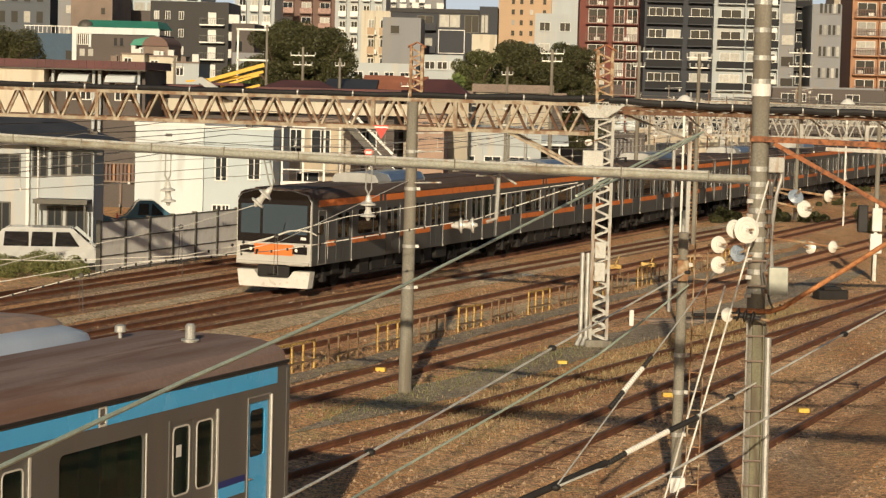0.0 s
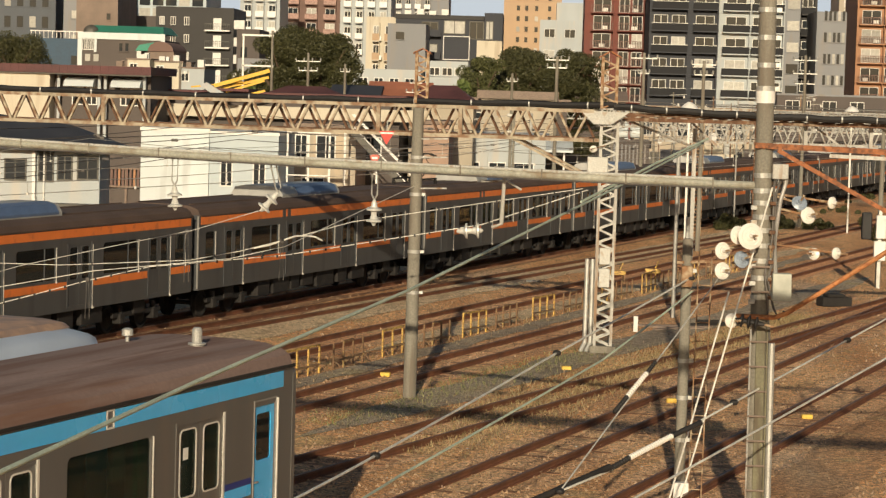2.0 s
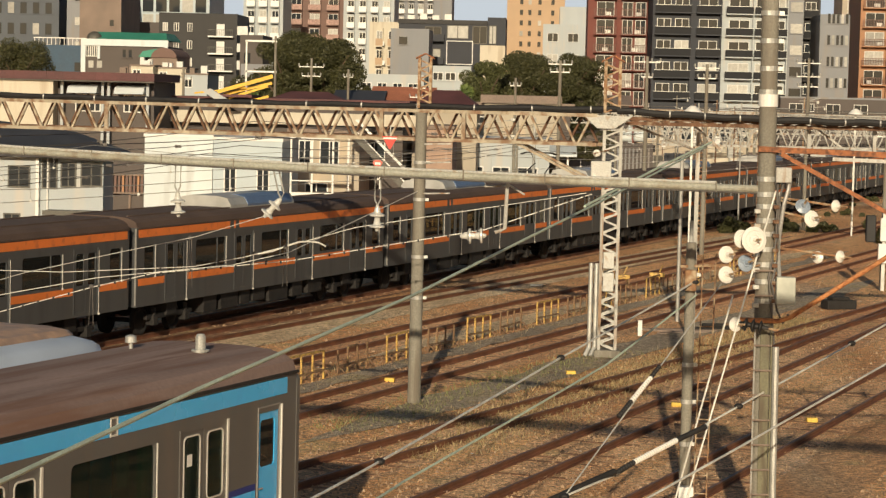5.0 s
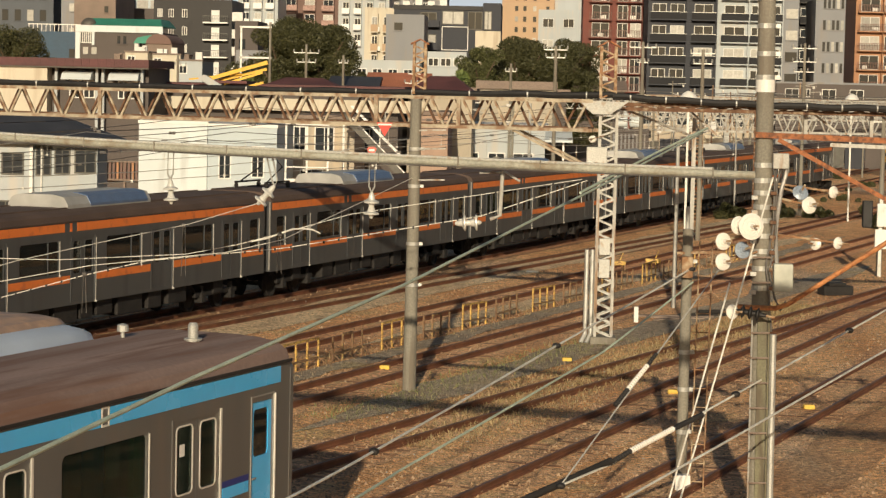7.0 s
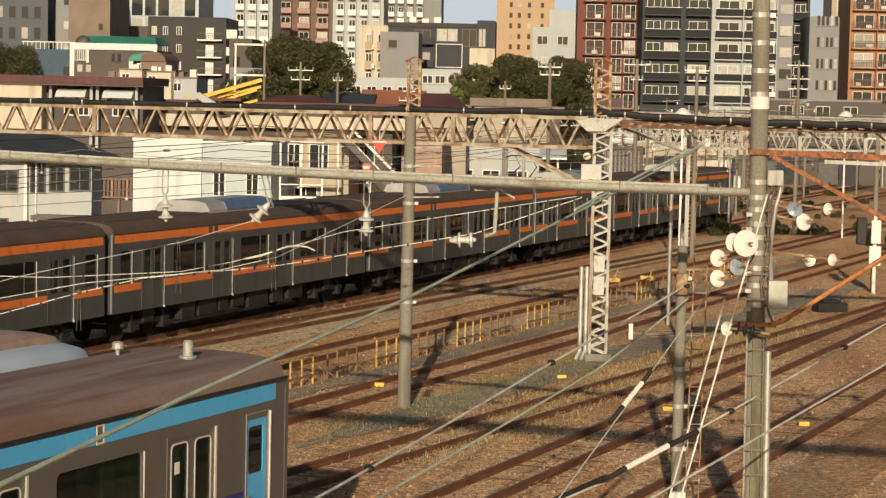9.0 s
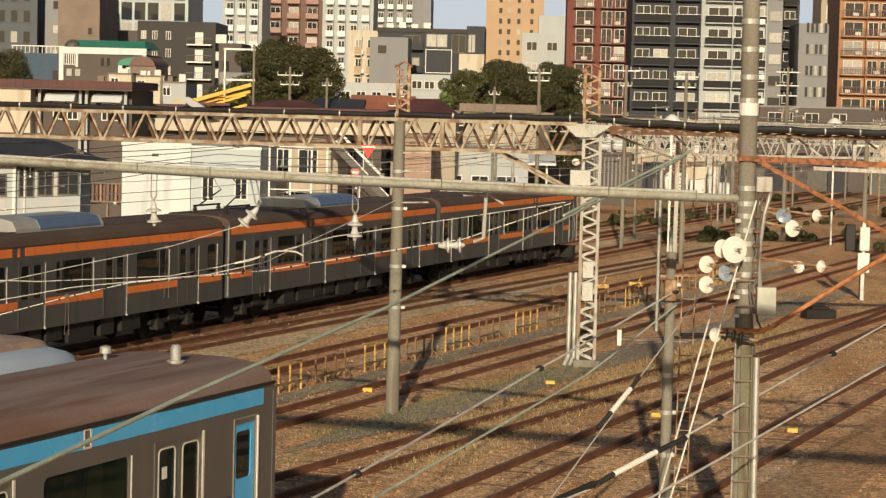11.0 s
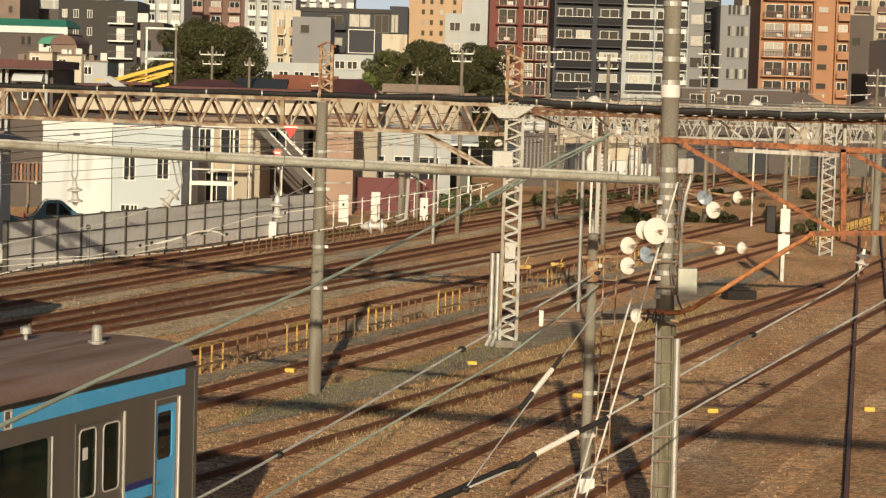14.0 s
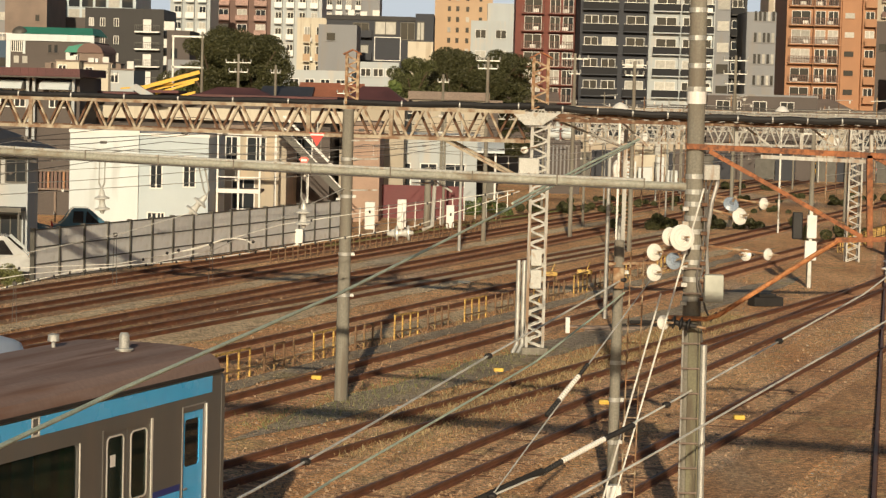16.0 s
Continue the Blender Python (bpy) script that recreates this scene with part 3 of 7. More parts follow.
                # the bright round foot stands for the sun's glint on the rail
                if not seats and la != a:
                    bm = bm_box(b + 0.052, b + 0.075, *sorted((sgn * (HALF_W + 0.002), sgn * (HALF_W + 0.022))), 1.0, 2.8)
                    disc_stack(bm, (b + 0.064, sgn * (HALF_W + 0.02), 0.98), (0, 0, 1), [(0, 0.02), (0.03, 0.045), (0.06, 0.02)], 8)
                    part("handrail", bm, STEEL_TRIM, door, "bright vertical handrail, its round foot a painted glint")
                if seats and la == a:
                    part("sticker", bm_box(a + 0.22, a + 0.36, *sorted((y + sgn * 0.019, y + sgn * 0.022)), 2.36, 2.52), WHITE_PAINT, door, "small pale sticker on the glass")
        # windows
        for a, b in windows:
            y = sgn * (HALF_W - 0.035)
            bm = bm_box(a, b, *sorted((y, y + sgn * 0.008)), 1.88, 2.83)
            # far-side panes take the darker glass, which stands for shade inside the carriage
            pane = part("window", bm, CLEAR if seats and sgn < 0 else GLASS, root, "dark tinted window")
            bm = bmesh.new()
            plate(bm, a, b, 1.88, 2.83, a + 0.035, b - 0.035, 1.91, 2.80, sgn * (HALF_W - 0.03), sgn * (HALF_W - 0.002), 0.10)
            if b - a > 1 and not seats:
                box(bm, b - 0.62, b - 0.59, *sorted((y + sgn * 0.009, y + sgn * 0.03)), 1.9, 2.8)
            part("window_frame", bm, STEEL, pane)
            bm = bmesh.new()
            yy = sorted((sgn * (HALF_W + 0.002), sgn * (HALF_W + 0.016)))
            box(bm, b - 0.002, b + (0.02 if seats else 0.012), *yy, 1.88, 2.80)
            # small bright knob stands for the glint at the strip's end
            if not seats:
                disc_stack(bm, (b + 0.005, sgn * (HALF_W + 0.012), 1.82), (0, 0, 1), [(0, 0.015), (0.03, 0.035), (0.06, 0.015)], 8)
            part("trim_strip", bm, STEEL_TRIM, pane)
        for a, b in crew:
            y = sgn * (HALF_W - 0.05)
            bm = bmesh.new()
            plate(bm, a, b, 1.05, 2.88, a + 0.1, b - 0.1, 2.05, 2.72, y, y + sgn * 0.03)
            door = part("crew_door", bm, band if seats else STEEL, root, "narrow crew door")
            part("glass", bm_box(a + 0.1, b - 0.1, *sorted((y + sgn * 0.008, y + sgn * 0.016)), 2.05, 2.72), GLASS, door)
            bm = bmesh.new()
            bar_frame(bm, a - 0.03, b + 0.03, 1.02, 2.92, sgn * (HALF_W + 0.012), 0.02 if seats else 0.025, -sgn * 0.04)
            for e in () if seats else (a - 0.09, b + 0.07):
                tube(bm, [(e, sgn * (HALF_W + 0.05), 1.2), (e, sgn * (HALF_W + 0.05), 2.5)], 0.014)
            tube(bm, [(a + 0.05, sgn * (HALF_W + 0.0), 1.75), (a + 0.14, sgn * (HALF_W + 0.0), 1.75)], 0.015)
            part("handrail", bm, WORN_TRIM, door, "vertical handrails")
            if seats:
                part("edge_post", bm_box(b + 0.031, b + 0.075, *sorted((sgn * (HALF_W + 0.002), sgn * (HALF_W + 0.03))), 1.3, 2.9, bevel=0.008), STEEL_TRIM, door, "bright stainless edge post")
    if seats:
        for end in windows:
            if end[1] - end[0] < 1:
                continue
            bm = bmesh.new()
            box(bm, end[0] - 0.2, end[1] + 0.15, -1.28, -0.85, 1.1, 1.55)
            box(bm, end[0] - 0.2, end[1] + 0.15, -1.30, -1.18, 1.55, 2.0, 0.03)
            box(bm, end[1] - 0.16, end[1] + 0.1, -1.27, -1.2, 1.55, 2.78)
            part("seat", bm, SEAT_GREEN, root, "green bench seat seen through the window")
            part("partition", bm_box(end[1] - 0.5, end[1] - 0.2, -1.1, -1.05, 2.25, 2.8), INTERIOR, root)
    # roof equipment
    if not seats:
        bm = bmesh.new()
        prism(bm, [(-0.95, 3.6), (-0.95, 3.72), (-0.82, 3.93), (-0.5, 4.0), (0.5, 4.0), (0.82, 3.93), (0.95, 3.72), (0.95, 3.6)], -2.5, 2.5)
        unit = part("air_conditioner", bm, AC_GREY, root, "rounded grey roof air-conditioner with a painted sky reflection")
        # blue panel stands for the sky mirrored in the metal cover
        bm = bmesh.new()
        prism(bm, [(-0.965, 3.66), (-0.965, 3.73), (-0.835, 3.945), (-0.52, 4.012), (-0.4, 4.012), (-0.4, 3.7)], -1.2, 2.3)
        part("side_panel", bm, AC_SKY_SHEEN, unit, "blue panel painted as the sky's reflection")
    else:
        for x, y, h, r in ((8.45, 0.63, 0.16, 0.05), (8.52, -0.46, 0.27, 0.075)):
            bm = bmesh.new()
            disc_stack(bm, (x, y, 3.6), (0, 0, 1), [(0, 0.06), (0.02, 0.03), (h - 0.04, 0.03), (h - 0.03, 0.085), (h + 0.06, 0.08), (h + 0.08, 0.03)] if r < 0.06 else [(0, 0.1), (0.06, 0.1), (0.065, 0.13), (0.09, 0.13), (0.095, r), (h, r), (h + 0.04, r * 0.7)], 14)
            part("roof_antenna", bm, GALV, roof, "pale cylindrical roof antenna")
    # below the floor
    for x in (-6.9, 6.9):
        bogie(root, x)
    luck = random.Random(3)
    x = -4.9
    while x < 4.6:
        w = luck.uniform(0.7, 1.7)
        low = luck.uniform(0.32, 0.55)
        part("underfloor_box", bm_box(x, x + w, -1.22, 1.22, low, 0.99, bevel=0.03), DARKBOX, root, "dark equipment box under the floor")
        x += w + luck.uniform(0.15, 0.5)
    for end in (-1, 1):
        if end != cab:
            part("gangway", bm_box(*sorted((end * 9.74, end * 10.0)), -0.55, 0.55, 1.05, 3.2), BLACK, root, "black rubber gangway bellows")
            bm = bmesh.new()
            box(bm, *sorted((end * 9.745, end * 9.78)), -1.39, -1.345, 1.05, 3.3)
            part("end_post", bm, WORN_TRIM, root, "dull steel end post")
    if cab:
        e = cab * x1
        face = lambda d0, d1, *r, bevel=0.0: bm_box(*sorted((e + cab * d0, e + cab * d1)), *r, bevel=bevel)
        bm = bmesh.new()
        prism(bm, [(-1.41, 1.0), (-1.41, 3.2), (-1.25, 3.45), (-0.7, 3.6), (0.7, 3.6), (1.25, 3.45), (1.41, 3.2), (1.41, 1.0)], e, e + cab * 0.10)
        front = part("cab_front", bm, STEEL if seats else FRONT_GREY, root, "moulded cab front")
        bm = bmesh.new()
        prism(bm, [(-1.375, 1.78), (-1.385, 3.19), (-1.23, 3.435), (-0.69, 3.58), (0.69, 3.58), (1.23, 3.435), (1.385, 3.19), (1.375, 1.78)], e + cab * 0.101, e + cab * 0.112)
        mask = part("mask", bm, MASK, front, "glossy black front mask")
        part("windscreen", face(0.113, 0.125, -1.25, 0.42, 2.08, 3.1), WINDSCREEN, front, "wide driver's windscreen")
        part("windscreen", face(0.113, 0.125, 0.52, 1.25, 2.08, 3.1), WINDSCREEN, front)
        for sgn in (-1, 1):
            part("corner_trim", face(0.113, 0.13, *sorted((sgn * 1.375, sgn * 1.395)), 1.2, 3.1), STEEL_TRIM, front, "bright corner trim")
        part("emblem", face(0.113, 0.118, -1.22, -1.02, 1.9, 2.0), WHITE_PAINT, front, "small white emblem")
        part("buffer_step", face(0.10, 0.24, -1.36, 1.36, 1.02, 1.12, bevel=0.02), FRONT_GREY, front, "pale step below the front")
        part("band", face(0.101, 0.116, -0.74, 0.74, 1.34, 1.72), band, front, "orange front band")
        for sgn in (-1, 1):
            part("headlight", face(0.117, 0.128, *sorted((sgn * 0.72, sgn * 1.27)), 1.40, 1.66), MASK, front, "dark headlight recess")
            bm = bmesh.new()
            disc_stack(bm, (e + cab * 0.128, sgn * 0.86, 1.53), (cab, 0, 0), [(0, 0.055), (0.012, 0.05), (0.02, 0.03)], 12)
            part("lamp", bm, HEADLAMP, front, "lit round headlamp")
            bm = bmesh.new()
            tube(bm, [(e + cab * 0.16, sgn * 0.55, 1.02), (e + cab * 0.16, sgn * 1.2, 1.02)], 0.03)
            part("step_bar", bm, FRONT_GREY, front)
        bm = bmesh.new()
        for z in (2.0,):
            tube(bm, [(e + cab * 0.14, -0.3, 1.9), (e + cab * 0.16, -0.45, 2.5)], 0.012)
        part("wiper", bm, BLACK, front, "black windscreen wiper")
        bm = bmesh.new()
        prism(bm, [(-1.3, 0.22), (-1.38, 0.8), (-0.75, 0.8), (-0.55, 0.55), (0.55, 0.55), (0.75, 0.8), (1.38, 0.8), (1.3, 0.22)], e - cab * 0.35, e + cab * 0.08)
        part("skirt", bm, SKIRT, root, "white front skirt with a notch")
        bm = bmesh.new()
        box(bm, *sorted((e, e + cab * 0.28)), -0.16, 0.16, 0.68, 0.98, 0.03)
        box(bm, *sorted((e, e + cab * 0.1)), -0.6, 0.6, 0.58, 0.98, 0.02)
        part("coupler", bm, DARKBOX, root, "dark coupler")
    return root


HEADLAMP = bpy.data.materials.new("headlamp_glow")
HEADLAMP.use_nodes = True
HEADLAMP.node_tree.nodes["Principled BSDF"].inputs["Emission Color"].default_value = (1.0, 0.66, 0.25, 1)
HEADLAMP.node_tree.nodes["Principled BSDF"].inputs["Emission Strength"].default_value = 0.9

ORANGE_YAW, ORANGE_OFF = 17.76, -32.90


def orange_pose(s, turned=False):
    p = on_line(ORANGE_YAW, ORANGE_OFF, s, 0, RAIL_TOP_Z)
    return pose(p.x, p.y, p.z, 0, 0, 90 - ORANGE_YAW + (180 if turned else 0))


orange_cars = [carriage("train_carriage", "leading stainless-steel carriage with orange bands and a black cab front", ORANGE, ORANGE, -1, group="carriages of the orange train")]
middle = carriage("train_carriage", "stainless-steel carriage with orange bands, coupled in a moving train", ORANGE, ORANGE, 0, group="carriages of the orange train")
orange_cars.append(middle)
for k in range(2, 9):
    orange_cars.append(copy_thing(middle, orange_pose(k * 20)))
last = copy_thing(orange_cars[0], orange_pose(180, True))
# dark copies of skirt and coupler: shade at the trailing end put into colour
for ob in last.children:
    if ob.name.startswith(("skirt", "coupler")):
        ob.data = ob.data.copy()
        ob.data.materials[0] = DARKBOX
        ob["label"] = "end equipment painted dark for shade"
last["label"] = "trailing stainless-steel carriage with orange bands and a cab"
orange_cars.append(last)


def pantograph(root, x):
    bm = bmesh.new()
    for sgn in (-1, 1):
        for dx in (-0.9, 0.9):
            disc_stack(bm, (x + dx, sgn * 0.55, 3.62), (0, 0, 1), [(0, 0.06), (0.05, 0.09), (0.08, 0.06), (0.13, 0.09), (0.16, 0.06), (0.22, 0.06)], 8)
        beam(bm, (x - 1.0, sgn * 0.55, 3.86), (x + 1.0, sgn * 0.55, 3.86), 0.06)
        tube(bm, [(x - 0.7, sgn * 0.5, 3.88), (x + 0.75, sgn * 0.4, 4.35), (x - 0.1, sgn * 0.35, 4.85)], 0.025)
    tube(bm, [(x - 0.1, -0.85, 4.78), (x - 0.1, -0.6, 4.87), (x - 0.1, 0.6, 4.87), (x - 0.1, 0.85, 4.78)], 0.03)
    tube(bm, [(x + 0.15, -0.85, 4.78), (x + 0.15, -0.6, 4.87), (x + 0.15, 0.6, 4.87), (x + 0.15, 0.85, 4.78)], 0.03)
    part("pantograph", bm, DARKBOX, root, "raised dark pantograph on the roof")


for k in (2, 5, 8):
    pantograph(orange_cars[k], -7.4)

BLUE_YAW, BLUE_OFF = 19.44, -15.78
p = on_line(BLUE_YAW, BLUE_OFF, 30.33 - 9.75, 0, RAIL_TOP_Z)
blue_car = carriage("train_carriage", "standing stainless-steel carriage with sky-blue bands and brown roof", SKYBLUE, NAVY, 1, seats=True, m=pose(p.x, p.y, p.z, 0, 0, 90 - BLUE_YAW))


# ---- another train end beyond the blue carriage ----
def second_train():
    p = on_line(19.44, -19.3, 31.75 - 9.75, 0, RAIL_TOP_Z)
    root = thing("train_carriage", "parked carriage with pale blue side and rust-streaked roof", "train carriage", pose(p.x, p.y, p.z, 0, 0, 90 - 19.44))
    bm = bmesh.new()
    prism(bm, [(-1.38, 0.95), (-1.4, 3.3), (1.4, 3.3), (1.38, 0.95)], -9.75, 9.2)
    part("body", bm, SECOND_SIDE, root, "pale blue-grey body")
    bm = bmesh.new()
    outline = roof_outline(1.4, 3.31, 3.66)
    rings = []
    for x, k in ((-9.75, 1), (8.0, 1), (8.7, 0.9), (9.15, 0.62), (9.35, 0.25)):
        rings.append([bm.verts.new((x, u * (0.6 + 0.4 * k), 3.31 + (v - 3.31) * k * 0.9)) for u, v in outline])
    for a, b in zip(rings, rings[1:]):
        for i in range(len(a)):
            bm.faces.new((a[i], a[(i + 1) % len(a)], b[(i + 1) % len(a)], b[i]))
    bm.faces.new(rings[0])
    bm.faces.new(rings[-1])
    roof = part("roof", bm, SECOND_SIDE, root, "pale blue rounded roof shoulder", smooth=True)
    bm = bmesh.new()
    prism(bm, [(-0.98, 3.58), (-0.86, 3.67), (-0.5, 3.715), (0.5, 3.715), (0.86, 3.67), (0.98, 3.58)], -9.6, 8.2)
    rings = []
    for x, k in ((8.2, 1.0), (8.7, 0.93), (9.0, 0.78), (9.12, 0.55)):
        rings.append([bm.verts.new((x, u * k, 3.4 + (v - 3.4) * k)) for u, v in ((-0.98, 3.58), (-0.86, 3.67), (-0.5, 3.715), (0.5, 3.715), (0.86, 3.67), (0.98, 3.58))])
    for a, b in zip(rings, rings[1:]):
        for i in range(5):
            bm.faces.new((a[i], a[i + 1], b[i + 1], b[i]))
    bm.faces.new(rings[-1])
    part("roof_panel", bm, SECOND_ROOF, roof, "brown roof panel streaked with rust")
    bm = bmesh.new()
    disc_stack(bm, (6.9, 0, 3.6), (0, 0, 1), [(0, 0.12), (0.16, 0.12), (0.18, 0.16), (0.3, 0.15), (0.34, 0.06)], 12)
    part("roof_antenna", bm, GALV, roof)
    for x in (-6.5, 6.5):
        bogie(root, x)


SECOND_SIDE = material("pale_blue_train_side", (0.52, 0.60, 0.72), 0.35, 0.1, 0.08, 1, 0.0, grit=0.06)
SECOND_ROOF = material("rust_streaked_brown_roof", (0.36, 0.25, 0.19), 0.5, 0.15, 0.2, 1.2, 0.1, 40, (0.55, 0.36, 0.24), 0.5, grit=0.15)
second_train()


CABINET_WHITE = material("chalky_white_plate", (0.56, 0.56, 0.52), 0.6, 0.1, 0.08, 3, 0.05, 30, (0.45, 0.38, 0.3), 0.15)
# dark rust; on the gantry's far braces it stands for shade
RUST_AND_SHADE = material("dark_rust_and_truss_shade", (0.16, 0.085, 0.05), 0.85, 0.1, 0.35, 2.5, 0.4, 30, (0.34, 0.26, 0.18), 0.3)


# ---- overhead line: poles and gantries ----
def concrete_pole(x, y, h, r0, r1, label, lean=0.0, bands=()):
    root = thing("line_pole", label, "pole", pose(x, y, 0, 0, lean, 0))
    bm = bmesh.new()
    disc_stack(bm, (0, 0, -0.2), (0, 0, 1), [(0, r0), (h + 0.17, r1), (h + 0.2, r1 * 0.9)], 20)
    part("shaft", bm, CONCRETE, root, "weathered concrete shaft", smooth=False)
    for z in bands:
        r = r0 + (r1 - r0) * z / h
        bm = bmesh.new()
        disc_stack(bm, (0, 0, z - 0.04), (0, 0, 1), [(0, r + 0.012), (0.08, r + 0.012)], 16)
        box(bm, r, r + 0.09, -0.03, 0.03, z - 0.035, z + 0.035)
        part("band", bm, GALV, root, "steel clamp band")
    return root


pole_a = concrete_pole(-2.93, 56.3, 7.1, 0.165, 0.135, "grey concrete pole standing beside the track", 0.2, (2.6, 3.6, 5.0, 5.9))
for z in (5.15, 5.9, 6.35):
    bm = bmesh.new()
    beam(bm, (0.1, -0.1, z), (0.75, -0.25, z + 0.03), 0.035)
    part("bracket", bm, PALE, pole_a, "short pale bracket")


def lattice_mast(x, y, h, w, mat, label, cap=None, z0=0.0):
    root = thing("lattice_mast", label, "mast", pose(x, y, z0))
    for sx in (-1, 1):
        for sy in (-1, 1):
            part("leg", bm_box(sx * w / 2 - 0.04, sx * w / 2 + 0.04, sy * w / 2 - 0.04, sy * w / 2 + 0.04, 0, h), mat, root)
    step = w * 0.42
    n = int(h / step)
    flat = [bmesh.new(), bmesh.new()]
    for i, (a, b) in enumerate((((-w / 2, -w / 2, 0), (w / 2, -w / 2, step)), ((w / 2, -w / 2, 0), (-w / 2, -w / 2, step)))):
        beam(flat[i], a, b, 0.012, 0.045)
    meshes = [mesh_of("brace", f, mat) for f in flat]
    for k in range(n):
        for side in range(4):
            ob = part("brace", meshes[(k + side + (side > 1)) % 2], None, root)
            ob.matrix_basis = pose(0, 0, k * step, 0, 0, 90 * side)
    if cap:
        bm = bmesh.new()
        prism(bm, [(-w * 0.8, 0), (0, w * 0.45), (w * 0.8, 0), (w * 0.8, 0.05), (0, w * 0.55), (-w * 0.8, 0.05)], -w * 0.7, w * 0.7, "y")
        ob = part("cap", bm, cap, root, "small rusty pitched cap")
        ob.location = (0, 0, h - 0.05)
    return root


MAST_X, MAST_Y = 2.1, 67.9
mast = lattice_mast(MAST_X, MAST_Y, 7.1, 0.48, PALE, "cream-painted steel lattice mast carrying the gantry")
upper = lattice_mast(2.06, 67.9, 1.5, 0.42, RUST, "rusty lattice mast top above the gantry", ORANGE_RUST, 7.16)
lattice_mast(-3.5, 69.5, 1.5, 0.34, RUST, "rusty lattice mast top above the gantry", ORANGE_RUST, 7.16)
single("mast_footing", bm_box(MAST_X - 0.38, MAST_X + 0.38, MAST_Y - 0.38, MAST_Y + 0.38, -0.1, 0.22, bevel=0.03), CONCRETE, "square concrete footing under a mast", "footing")
bm = bmesh.new()
box(bm, -0.18, 0.14, -0.42, -0.22, 1.95, 2.5, 0.02)
box(bm, -0.18, 0.14, -0.42, -0.22, 2.62, 3.1, 0.02)
ob = part("equipment_box", bm, CABINET_WHITE, mast, "pale equipment boxes")
bm = bmesh.new()
box(bm, -0.62, -0.02, -0.5, -0.2, 5.2, 5.75, 0.03)
part("equipment_box", bm, CABINET_WHITE, mast)
bm = bmesh.new()
for x in (-0.52, -0.36):
    tube(bm, [(x, -0.1, 0.25), (x, -0.1, 2.75)], 0.068, 10)
    tube(bm, [(x, -0.1, 0.28), (x - 0.12, -0.2, 0.02)], 0.068, 10)
part("cable_duct", bm, GALV, mast, "pair of grey cable ducts")


def truss_beam(x0, y0, x1, y1, z0, z1, width, panel, mat, label, far_mat=None):
    """A box truss between two points; every brace is a part."""
    a, b = Vector((x0, y0, 0)), Vector((x1, y1, 0))
    length = (b - a).length
    root = thing("gantry_beam", label, "gantry", pose(x0, y0, 0, 0, 0, math.degrees(math.atan2(y1 - y0, x1 - x0))))
    for y in (-width / 2, width / 2):
        for z in (z0, z1):
            part("chord", bm_box(0, length, y - 0.055, y + 0.055, z - 0.05, z + 0.05), mat, root)
    up, down = bmesh.new(), bmesh.new()
    beam(up, (0.03, 0, z0), (panel / 2 - 0.03, 0, z1), 0.07, 0.065)
    beam(down, (0.03, 0, z1), (panel / 2 - 0.03, 0, z0), 0.07, 0.065)
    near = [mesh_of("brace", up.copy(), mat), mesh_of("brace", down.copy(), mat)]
    # far-side braces take far_mat: shade inside the truss put into colour
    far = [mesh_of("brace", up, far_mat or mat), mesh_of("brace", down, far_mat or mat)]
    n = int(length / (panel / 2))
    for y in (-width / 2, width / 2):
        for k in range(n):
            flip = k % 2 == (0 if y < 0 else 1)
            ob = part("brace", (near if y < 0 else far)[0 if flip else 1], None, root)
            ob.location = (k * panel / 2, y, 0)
    cross = mesh_of("cross_bar", bm_box(-0.025, 0.025, -width / 2, width / 2, -0.025, 0.025), mat)
    for k in range(0, n, 2):
        for z in (z0, z1):
            ob = part("cross_bar", cross, None, root)
            ob.location = (k * panel / 2, 0, z)
    # lacing added so that the gantry casts a denser shadow
    if width > 0.7:
        lace = bmesh.new()
        beam(lace, (0, -width / 2, 0), (panel, width / 2, 0), 0.07, 0.05)
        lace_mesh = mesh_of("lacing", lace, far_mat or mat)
        for k in range(0, n - 1, 2):
            for z in (z0, z1):
                ob = part("lacing", lace_mesh, None, root)
                ob.location = (k * panel / 2, 0, z)
    return root


gantry = truss_beam(-18.4, 74.0, 1.75, 67.9, 6.22, 7.07, 0.75, 0.973, TRUSS, "long rusty cream-painted truss gantry spanning the tracks", RUST_AND_SHADE)
bm = bmesh.new()
prism(bm, [(21.05, 6.7), (21.58, 6.7), (22.1, 7.06), (20.62, 7.1)], -0.42, -0.40, "y")
part("gusset", bm, CABINET_WHITE, gantry, "large pale gusset plate")
bm = bmesh.new()
beam(bm, (18.6, -0.3, 6.18), (20.8, -0.3, 5.15), 0.07)
beam(bm, (18.6, 0.3, 6.18), (20.8, 0.3, 5.15), 0.07)
for x in (5.1, 14.3, 16.9):
    box(bm, x, x + 0.12, -0.44, -0.36, 6.22, 7.1)
part("knee_brace", bm, TRUSS, gantry)
